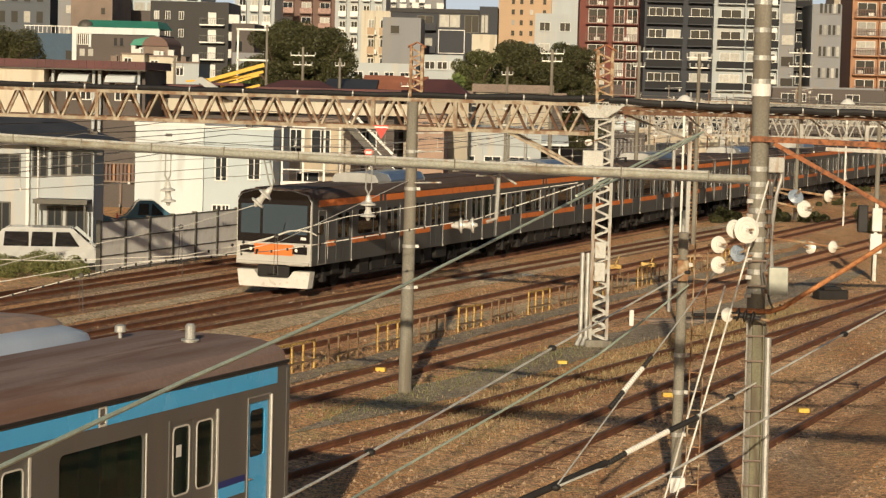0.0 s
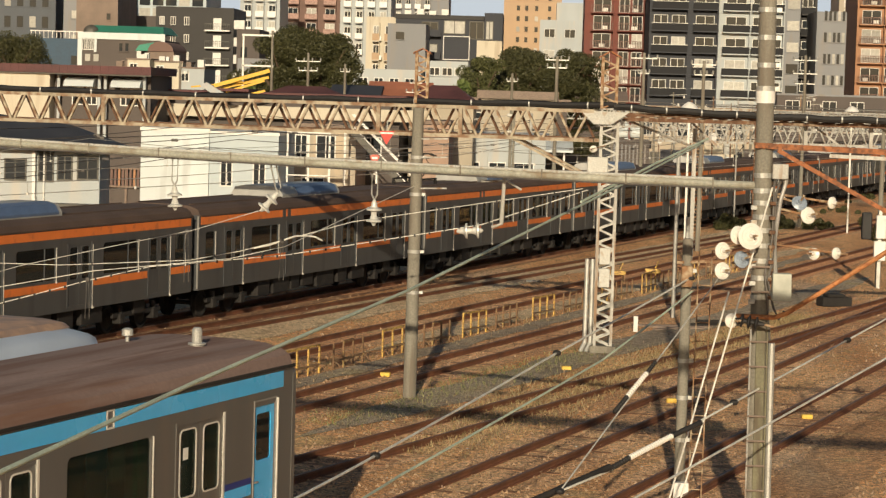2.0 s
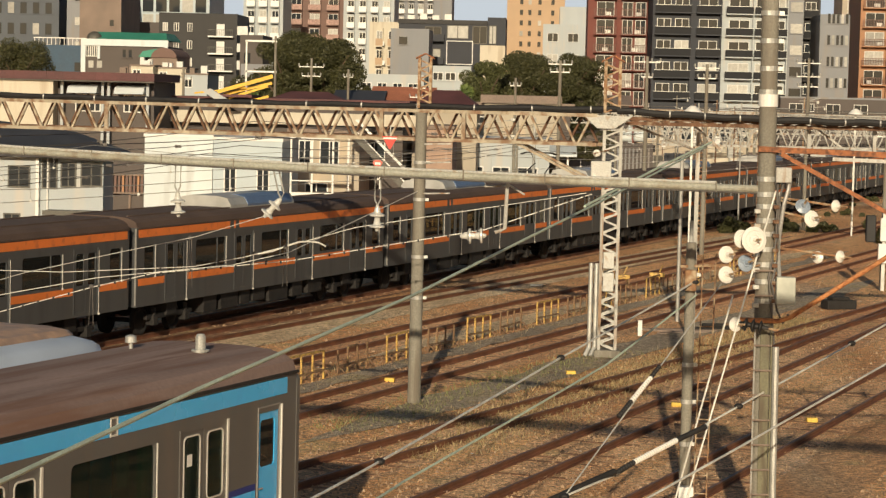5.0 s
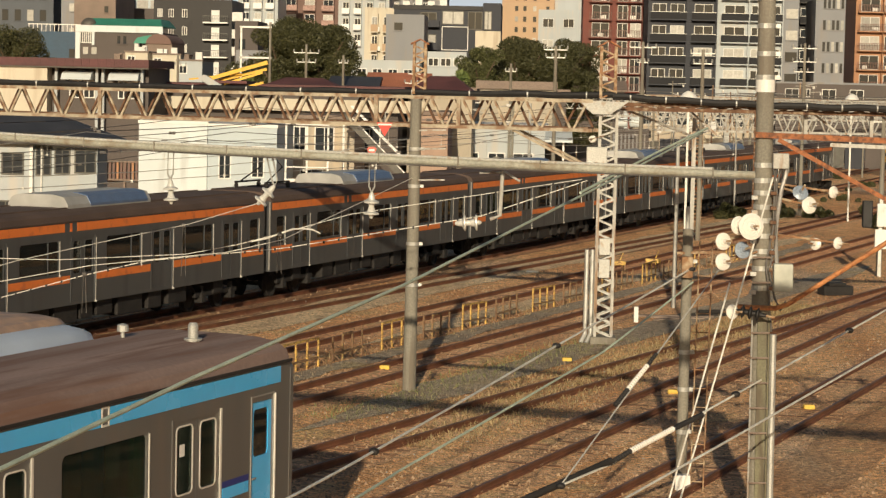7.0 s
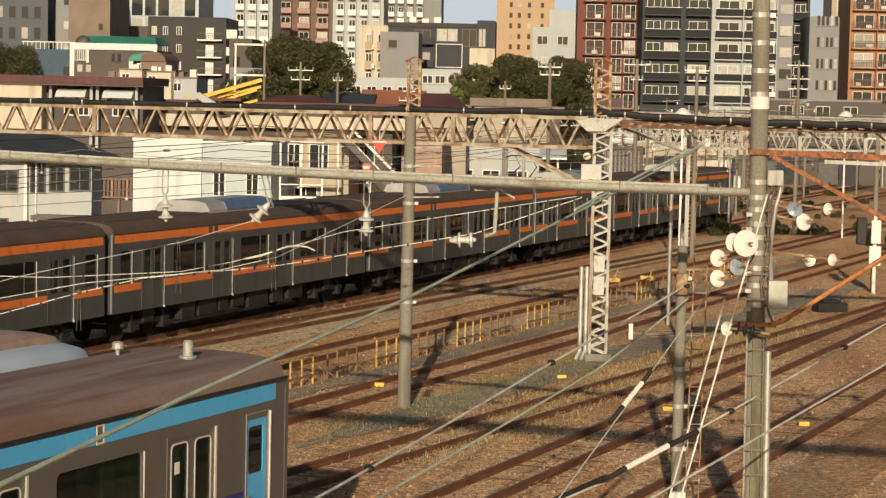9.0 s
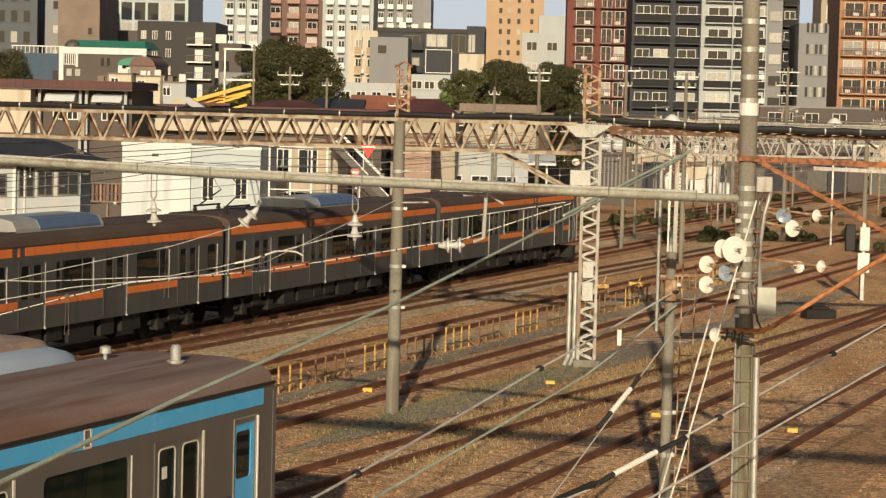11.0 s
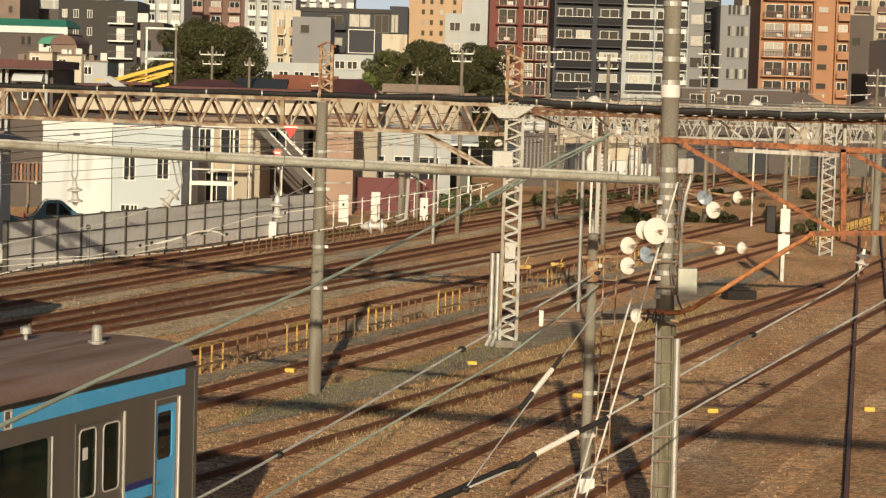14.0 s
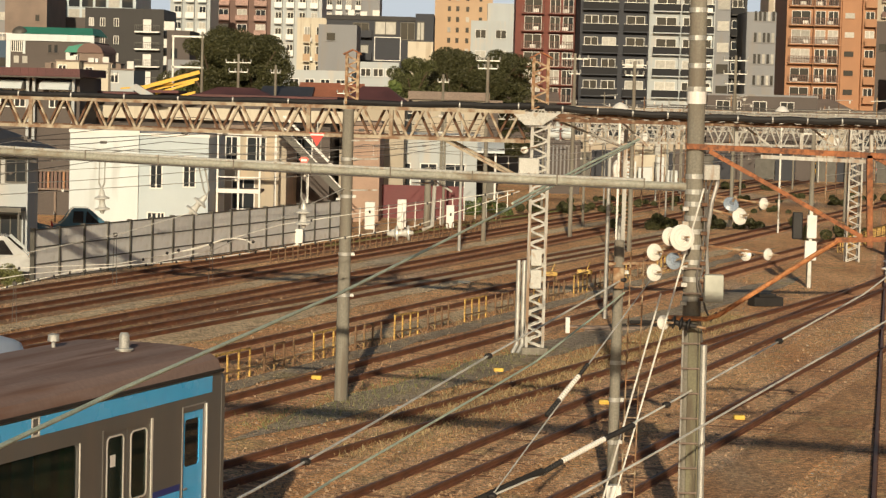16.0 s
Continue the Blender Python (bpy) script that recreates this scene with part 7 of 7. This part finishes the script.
building("white wing of the apartment building with glazed balconies", 24.4, 33.4, 321, 25.2, WHITE_WALL, 14, 2.95, [(0.5, 4.2), (4.4, 8.8)], "balcony", first=7.9, slab=WHITE_WALL)
building("white side wall with dark windows", 33.5, 35.6, 322, 25.4, GREY_WALL, 14, 2.95, [(0.4, 1.9)], first=8.4, win=(1.6, 1.3))
building("dark slate stair tower with railings", 36.2, 38.8, 330, 26.0, BLACK_WALL, 12, 2.95, [(0.3, 2.2)], "balcony", first=8.0)
building("grey concrete building with narrow windows", 37.4, 41.4, 318, 19.8, GREY_WALL, 12, 2.9, even(5, 0.9, 3.9, 0.2), first=9.9, win=(0.36, 1.3))
building("cream tower with green glazing", 60.8, 65.2, 480, 34.6, CREAM_WALL, 14, 3.0, [(1.0, 3.4)], first=15.0, win=(2.2, 2.6))
building("orange tiled apartment building with balconies", 47.1, 59.9, 350, 27.5, ORANGE_WALL, 14, 2.85, [(0.3, 4.0), (4.1, 7.9)], "balcony", rail=BROWN_WALL, first=7.9, slab=ORANGE_WALL, bars=True)
building("orange end bay with small windows", 55.3, 59.9, 349.5, 27.4, ORANGE_WALL, 4, 2.85, [(0.4, 1.9)], first=9.0, win=(1.4, 0.8))
building("orange tiled bay with small balconies", 58.2, 60.2, 348.4, 27.2, ORANGE_WALL, 4, 2.85, [(0.2, 1.9)], "balcony", rail=ORANGE_WALL, first=7.9, slab=ORANGE_WALL)
building("taupe building with one small window", 61.4, 66.0, 360, 20.5, TAUPE_WALL, 14, 4.0, [(1.5, 2.4)], first=16.0, win=(1.2, 1.0))
building("beige apartment tower with brown balconies", 74.0, 92.0, 430, 32.5, CREAM_WALL, 14, 2.9, even(4, 0.5, 17, 1.2), "balcony", rail=BROWN_WALL, first=15.0)
building("white shop building with a dark red sign", 62.5, 72.0, 330, 16.2, WHITE_WALL, 14, 3.0, even(3, 1, 8, 1), first=9.0, win=(1.2, 1.4))
building("pale apartment block closing the distance", -33.2, -20.5, 520, 33.0, GREY_WALL, 14, 2.9, even(4, 0.5, 9, 0.8), "balcony", rail=WHITE_PAINT, first=17.0)
building("dark narrow house with wall units", -37.0, -34.2, 284, 14.4, TAUPE_WALL, 10, 2.4, [(0.4, 1.4)], z_low=8.6, win=(0.8, 1.2))
building("pale low houses below the towers", -34.0, -25.0, 262, 10.6, GREY_WALL, 10, 2.4, even(4, 0.4, 8.6, 0.9), z_low=7.6, win=(0.9, 1.1))

def roof_terraces():
    """Cream low houses behind the maroon roofs, with parapets, tanks and rails on their flat roofs."""
    luck = random.Random(31)
    x = -32.0
    while x < -24.8:
        w = luck.uniform(1.3, 2.2)
        top = luck.uniform(8.5, 9.2)
        y = luck.uniform(172, 178)
        root = house("cream flat-roofed low house with roof clutter", x, x + w, y, 6, top, luck.choice((PALE_CREAM, WHITE_WALL, PALE_CREAM)), WARM_ROOF, ((0.2, 0.7, top - 0.9, top - 0.3),), "flat", 0.08, 0.12)
        for k in range(3):
            a = luck.uniform(0.1, w - 0.5)
            part("roof_unit", bm_box(a, a + luck.uniform(0.2, 0.5), 0.3 + k, 0.8 + k, top + 0.12, top + luck.uniform(0.3, 0.7)), luck.choice((AC_GREY, WHITE_PAINT, WARM_ROOF)), root)
        x += w + 0.05


roof_terraces()
single("backdrop", bm_box(-260, 300, 900, 902, 0, 110), SKY_GLOW, "pale blue evening sky behind the town", "sky", kind="structure")



# ---- trees ----
def leaf_mesh(name, blobs, count, size, mat, seed):
    rng = np.random.default_rng(seed)
    blobs = np.array(blobs)
    weight = blobs[:, 3] ** 2
    pick = rng.choice(len(blobs), count, p=weight / weight.sum())
    way = rng.normal(size=(count, 3))
    way /= np.linalg.norm(way, axis=1)[:, None]
    rad = blobs[pick, 3] * (0.55 + 0.5 * rng.random(count) ** 0.5)
    centre = blobs[pick, :3] + way * rad[:, None] * np.array([1, 1, 0.85])
    u = rng.normal(size=(count, 3))
    u /= np.linalg.norm(u, axis=1)[:, None]
    v = np.cross(u, way + rng.normal(size=(count, 3)) * 0.6)
    v /= np.linalg.norm(v, axis=1)[:, None] + 1e-6
    s = size * (0.6 + 0.8 * rng.random(count))[:, None]
    corners = np.stack([centre - u * s, centre + v * s * 0.6, centre + u * s, centre - v * s * 0.6], 1).reshape(-1, 3)
    data = bpy.data.meshes.new(name)
    data.from_pydata(corners.tolist(), [], np.arange(count * 4).reshape(-1, 4).tolist())
    data.materials.append(mat)
    return data


def tree(label, x, y, h, spread, mat, seed, leaves=5000, size=0.3, base=0.25):
    luck = random.Random(seed)
    root = thing("tree", label, "tree", pose(x, y, 0))
    bm = bmesh.new()
    tube(bm, [(0, 0, 0), (0.1, 0, h * 0.35), (0, 0.1, h * 0.75)], 0.4, 8, 0.12)
    for k in range(7):
        a = k * 0.9
        tube(bm, [(0, 0, h * (0.25 + 0.05 * k)), (math.cos(a) * spread * 0.35, math.sin(a) * spread * 0.35, h * (0.42 + 0.05 * k)), (math.cos(a) * spread * 0.6, math.sin(a) * spread * 0.6, h * (0.5 + 0.05 * k))], 0.14, 6, 0.03)
    part("trunk", bm, BARK, root)
    blobs = []
    for k in range(90):
        a, r = luck.uniform(0, 6.28), spread * luck.uniform(0.0, 0.9)
        z = h * luck.uniform(base, 0.86)
        lim = 1.0 - 0.45 * max(0, (z / h - 0.5)) / 0.4
        blobs.append((math.cos(a) * r * lim, math.sin(a) * r * lim * 0.8, z, spread * luck.uniform(0.12, 0.27)))
    crown = part("crown", leaf_mesh("crown", blobs, leaves, size, mat, seed), None, root)
    return root


tree("large dark broad-leaved tree among the houses", -19.0, 174, 13.2, 4.6, LEAF, 1, 110000, 0.072)
tree("large dark broad-leaved tree among the houses", -15.8, 172, 12.9, 4.2, LEAF, 2, 100000, 0.072)
tree("dark broad-leaved tree behind the roofs", 2.2, 196, 12.5, 4.3, LEAF, 3, 90000, 0.072)
tree("dark broad-leaved tree behind the roofs", -1.4, 194, 12.3, 4.2, LEAF, 4, 90000, 0.072)
tree("olive-green tree behind the roofs", -4.6, 190, 11.6, 3.0, LEAF_OLIVE, 5, 60000, 0.072)
tree("fresh green small tree", -6.2, 183, 9.6, 1.3, LEAF_LIGHT, 6, 3500, 0.2)
tree("dark tree between tall houses", -45.2, 200, 12.6, 4.5, LEAF, 7, 50000, 0.08)
tree("small green garden tree", -22.6, 180, 8.8, 1.8, LEAF_LIGHT, 8, 3000, 0.22)


def bush(label, x, y, h, spread, mat, seed, leaves=900, size=0.12):
    luck = random.Random(seed)
    blobs = [(luck.uniform(-spread, spread), luck.uniform(-spread, spread) * 0.4, h * luck.uniform(0.1, 0.6), h * luck.uniform(0.3, 0.45)) for _ in range(9)]
    ob = new("bush", leaf_mesh("bush", blobs, leaves, size, mat, seed))
    ob.location = (x, y, 0)
    return tagged(ob, label, "bush")


for k, (x, y, h, s) in enumerate(((10.6, 136, 1.3, 2.2), (14.0, 137, 1.2, 2.2), (17.6, 139, 1.3, 2.0), (20.5, 128, 1.6, 1.2), (4.0, 150, 1.1, 2.4), (7.5, 152, 1.0, 2.0), (1.5, 146, 1.6, 1.2), (8.2, 158, 0.9, 2.6), (11.2, 166, 0.9, 2.6), (14.5, 172, 0.9, 3.0), (24.0, 175, 1.0, 3.0), (30.0, 185, 1.1, 3.0), (18.5, 160, 0.8, 2.6), (22.0, 200, 1.2, 3.4))):
    bush("dark green low bush between the tracks", x, y, h * 0.7, s * 1.5, LEAF if k != 6 else LEAF_LIGHT, 30 + k, 4200, 0.07)
for k in range(7):
    bush("tall yellow-green weeds before the barrier", -22.4 + k * 0.85, 84.2 + k * 0.3, 0.95 + 0.12 * (k % 3), 0.75, LEAF_WEED, 60 + k, 4200, 0.032)


# ---- trodden paths between the tracks ----
FAR_STRIPS = tuple((18.6, off, 108, 300, 0.75, PATH_EARTH) for off in (-10.1, -6.3, -2.4, 1.6))
for k, (yaw, off, s0, s1, w, earth) in enumerate(FAR_STRIPS + ((20.6, -21.9, 44, 100, 0.75, PATH_EARTH), (19.3, -24.75, 46, 120, 0.4, PATH_EARTH), (18.3, -30.2, 52, 150, 1.15, TAN), (17.6, -34.75, 50, 150, 0.5, TAN), (19.1, -26.0, 60, 120, 0.55, TAN), (18.5, -5.2, 36, 78, 2.2, BROWN_EARTH), (18.9, -9.4, 40, 84, 0.9, BROWN_EARTH))):
    bm = bmesh.new()
    left, right = [], []
    for i in range(61):
        s = s0 + (s1 - s0) * i / 60
        fade = min(1, i / 6, (60 - i) / 6)
        wob = noise.noise(Vector((s * 0.35, k * 9.0, 0))) * 0.35
        wob2 = noise.noise(Vector((s * 0.45, k * 9.0 + 5, 0))) * 0.35
        left.append(bm.verts.new(on_line(yaw, off, s, (-w + wob) * fade, 0.017 + 0.0008 * k)))
        right.append(bm.verts.new(on_line(yaw, off, s, (w + wob2) * fade, 0.017 + 0.0008 * k)))
    for i in range(60):
        bm.faces.new((left[i], right[i], right[i + 1], left[i + 1]))
    single("service_path", bm, earth, {PATH_EARTH: "dark grey trodden path between the tracks", TAN: "pale tan gravel strip between the tracks"}.get(earth, "bare brown earth of the near yard"), "path", kind="structure")

# ---- dry grass and loose stones ----
def scatter(name, count, mat, region, seed, grass):
    rng = np.random.default_rng(seed)
    verts, faces = [], []
    for i in range(count):
        x, y = region(rng)
        a = rng.uniform(0, 6.28)
        if grass:
            h = rng.uniform(0.03, 0.15)
            w = 0.014
            lean = rng.normal(size=2) * h * 0.4
            n = len(verts)
            verts += [(x - w * math.cos(a), y - w * math.sin(a), 0), (x + w * math.cos(a), y + w * math.sin(a), 0), (x + lean[0], y + lean[1], h)]
            faces.append((n, n + 1, n + 2))
        else:
            r = rng.uniform(0.02, 0.055)
            low = 0.35 if mat is CABINET_WHITE else 1.0
            n = len(verts)
            ring = [(x + r * math.cos(a + k * 2.1) * rng.uniform(0.7, 1.2), y + r * math.sin(a + k * 2.1) * rng.uniform(0.7, 1.2), 0.0) for k in range(3)]
            verts += ring + [(x, y, r * low * rng.uniform(0.6, 1.3))]
            faces += [(n, n + 1, n + 3), (n + 1, n + 2, n + 3), (n + 2, n, n + 3)]
    data = bpy.data.meshes.new(name)
    data.from_pydata(verts, [], faces)
    data.materials.append(mat)
    return new(name, data)


def strip(yaw, off, width, s0, s1):
    def pick(rng):
        p = on_line(yaw, off + rng.normal() * width, rng.uniform(s0, s1))
        return p.x, p.y
    return pick


tagged(scatter("dry_grass", 4500, GRASS, strip(21.0, -20.6, 0.5, 48, 80), 11, True), "dry yellow grass between the tracks", "grass", kind="stuff")
tagged(scatter("dry_grass", 900, GRASS, strip(19.2, -25.3, 0.5, 50, 100), 12, True), "dry yellow grass under the rail fence", "grass", kind="stuff")
tagged(scatter("dry_grass", 6000, LEAF_LIGHT, strip(17.6, -40.6, 0.4, 105, 150), 13, True), "green grass strip along the far fence", "grass", kind="stuff")


def yard(rng):
    y = 40 + 60 * rng.random() ** 1.4
    return rng.uniform(-0.2, 0.24) * y, y


tagged(scatter("ballast_stones", 20000, GRAVEL, yard, 14, False), "loose brown ballast stones on the yard", "gravel", kind="stuff")

tagged(scatter("dry_grass", 7000, GRASS, strip(19.3, -17.9, 0.6, 44, 80), 15, True), "dry yellow grass beside the standing train", "grass", kind="stuff")
tagged(scatter("dry_grass", 1800, LEAF_WEED, strip(21.0, -22.6, 0.5, 46, 66), 16, True), "low green weeds on the trodden path", "grass", kind="stuff")
tagged(scatter("pale_chips", 420, CABINET_WHITE, yard, 18, False), "scattered pale stone chips on the yard", "gravel", kind="stuff")
for x, y, l, turn in ((4.1, 76.2, 1.6, 8), (4.7, 75.8, 1.9, -6), (5.3, 76.1, 1.4, 22), (4.4, 75.2, 1.1, 40)):
    single("plank", bm_box(-l / 2, l / 2, -0.09, 0.09, 0, 0.07, bevel=0.01), WARM_ROOF, "weathered plank lying beside the mast", "plank", group="loose planks", m=pose(x, y, 0.0, 0, 0, turn))

# ---- signs, street furniture, utility poles ----
bm = bmesh.new()
prism(bm, [(-0.24, 0.2), (0.24, 0.2), (0, -0.2)], -0.02, 0.02, "y")
single("triangle_sign", bm, SIGN_RED, "red inverted triangle sign hanging under the gantry", "sign", m=pose(-4.5, 69.3, 6.08))
bm = bmesh.new()
tube(bm, [(-4.5, 69.35, 6.22), (-4.5, 69.5, 6.6)], 0.02)
single("sign_hanger", bm, GALV, "thin steel sign hanger", "hanger")
part("sign_text", bm_box(-0.2, 0.2, -0.024, -0.021, 0.12, 0.17), WHITE_PAINT, bpy.data.objects["triangle_sign"])


FADED_RED = material("faded_red_enamel", (0.62, 0.14, 0.10), 0.5, 0, 0.1, 4, 0.0)
bm = bmesh.new()
prism(bm, [(-0.09, 0.06), (-0.05, 0.1), (0.05, 0.1), (0.09, 0.06), (0, -0.1)], -0.012, 0.012, "y")
small_sign = single("warning_plate", bm, FADED_RED, "small faded red warning plate on the pipe beam", "sign", m=pose(-2.86, 40.7, 6.27))
part("sign_text", bm_box(-0.05, 0.05, -0.017, -0.013, 0.02, 0.06), WHITE_PAINT, small_sign)


def utility_pole(x, y, h, arms, label="grey utility pole with crossarms and insulators", r=0.13):
    root = thing("utility_pole", label, "utility pole", pose(x, y, 0))
    r = 0.10
    bm = bmesh.new()
    disc_stack(bm, (0, 0, 0), (0, 0, 1), [(0, r * 1.2), (h, r * 0.8)], 10)
    part("shaft", bm, CONCRETE, root)
    for z, w in arms:
        bm = bmesh.new()
        beam(bm, (-w / 2, 0, z), (w / 2, 0, z), 0.06)
        for k in range(4):
            xx = -w / 2 + w * k / 3
            disc_stack(bm, (xx, 0, z + 0.04), (0, 0, 1), [(0, 0.03), (0.08, 0.06), (0.12, 0.03), (0.18, 0.05)], 6)
        part("crossarm", bm, GALV, root)
    return root


for x, y, h, arms in ((-18.4, 160, 11.35, ()), (-14.9, 150, 9.75, ((9.2, 1.6), (8.6, 1.2))), (-12.5, 150, 9.1, ((8.6, 0.6),)), (0.92, 120, 9.5, ((9.3, 1.2), (8.9, 1.0))), (8.1, 115, 9.4, ((9.2, 1.2), (8.7, 0.9))), (15.9, 140, 10.3, ((10.0, 1.4), (9.2, 1.4), (8.6, 1.2))), (-7.9, 150, 9.0, ((8.0, 0.8), (7.4, 1.2))), (-1.7, 150, 8.8, ((8.3, 0.7),)), (5.6, 125, 9.9, ((9.6, 1.4), (8.8, 0.6))), (14.15, 95.6, 6.9, ((6.3, 1.0),)), (26.0, 140, 9.4, ((9.0, 1.3), (8.4, 1.3))), (-23.2, 150, 8.9, ((8.2, 1.0),))):
    utility_pole(x, y, h, arms)
frame_pole = bmesh.new()
beam(frame_pole, (-20.4, 160, 7.0), (-20.4, 160, 11.0), 0.12)
for z in (8.9, 11.0):
    beam(frame_pole, (-20.5, 160, z), (-18.3, 160, z), 0.12)
single("pole_frame", frame_pole, GALV, "steel frame bolted to a utility pole", "frame")
lattice_mast(18.6, 112, 6.6, 0.6, PALE, "cream lattice mast in the distance")
lattice_mast(9.0, 130, 6.2, 0.5, RUST, "rusty lattice mast in the distance")
sig = thing("signal_post", "white signal boxes on a slim post between tracks", "signal", pose(14.1, 95.2, 0))
part("post", bm_box(-0.07, 0.07, -0.07, 0.07, 0, 3.2), GALV, sig)
part("box", bm_box(-0.24, 0.24, -0.25, -0.05, 1.15, 1.95, bevel=0.03), WHITE_PAINT, sig)
part("box", bm_box(-0.18, 0.22, -0.25, -0.05, 2.05, 3.0, bevel=0.03), WHITE_PAINT, sig)
part("signal_head", bm_box(-0.75, -0.35, -0.2, 0.1, 2.0, 3.1, bevel=0.04), BLACK, sig, "black signal head")
for x, y, h, r in ((4.85, 79.5, 5.7, 0.075), (5.35, 81.0, 3.4, 0.09), (-2.2, 131, 3.4, 0.2), (-0.3, 112, 6.6, 0.08), (21.2, 113, 6.8, 0.2)):
    bm = bmesh.new()
    disc_stack(bm, (0, 0, 0), (0, 0, 1), [(0, r), (h, r * 0.85)], 12)
    single("line_pole", bm, GALV if r < 0.12 else CONCRETE, "slim pole of the overhead line", "pole", group="distant line poles", m=pose(x, y, 0))
for x, y, w, h in ((-5.3, 128, 0.55, 1.5), (-3.6, 130, 0.5, 1.6), (-0.9, 131, 0.45, 1.3), (-6.6, 123, 0.6, 1.9), (-8.1, 113, 0.4, 0.8)):
    single("relay_cabinet", bm_box(-w / 2, w / 2, -0.25, 0.25, 0, h, bevel=0.03), WHITE_PAINT, "white trackside relay cabinet", "cabinet", group="trackside cabinets", m=pose(x, y, 0))
for x, y in ((11.2, 116), (18.1, 135), (7.0, 108)):
    lampy = thing("yard_lamp", "yard lamp under a white dome shade", "lamp", pose(x, y, 0))
    bm = bmesh.new()
    disc_stack(bm, (0, 0, 7.0), (0, 0, 1), [(0, 0.42), (0.1, 0.4), (0.28, 0.22), (0.36, 0.08)], 16)
    part("shade", bm, WHITE_PAINT, lampy)
    part("post", bm_box(-0.05, 0.05, -0.05, 0.05, 0, 7.05), GALV, lampy)

crane = thing("crane_boom", "folded yellow crane boom above the roofs", "crane", pose(-20.2, 138, 6.9))
for k, (a, b, w) in enumerate((((0.9, 0, 0.55), (4.2, 0, 1.55), 0.22), ((1.2, 0.5, 0.4), (4.1, 0.5, 1.15), 0.16), ((-0.5, 0.2, 0.45), (2.6, 0.2, 0.85), 0.10), ((1.6, 0.1, 0.2), (3.9, 0.1, 0.95), 0.14), ((2.4, -0.3, -0.1), (4.0, -0.3, 0.35), 0.14))):
    bm = bmesh.new()
    beam(bm, a, b, w)
    part("boom", bm, CRANE, crane)
bm = bmesh.new()
prism(bm, [(0.1, 0.55), (0.5, 0.75), (2.2, -0.25), (1.5, -0.35)], -0.4, 0.1, "y")
part("panel", bm, WHITE_WALL, crane, "pale sloping panel")
part("support", bm_box(1.0, 3.0, -0.3, 4.0, 0.26, 0.42), MAROON_ROOF, crane, "dark deck below the boom")


# ---- what moves ----
FRONT = [  # seconds, place of the train's leading end along its track
    (0.0, 73.8), (0.5, 66.65), (1.0, 59.4), (1.5, 51.95), (2.0, 44.5), (2.5, 37.05), (3.0, 29.8), (3.5, 22.45), (4.0, 15.05),
    (5.0, 0.15), (6.0, -15.0), (6.5, -22.5), (7.0, -30.0), (7.5, -37.6), (8.0, -45.25), (8.5, -52.85), (9.0, -60.6),
    (10.0, -76.0), (11.0, -91.9), (11.5, -100.0), (12.0, -108.3), (12.5, -116.8), (13.0, -125.2), (13.5, -133.7), (14.0, -142.3), (15.0, -159.5), (16.0, -177.0),
]


def motions():
    for k, ob in enumerate(orange_cars):
        walk(ob, [(t, orange_pose(s + 9.75 + 20 * k, k == 9)) for t, s in FRONT])


motions()
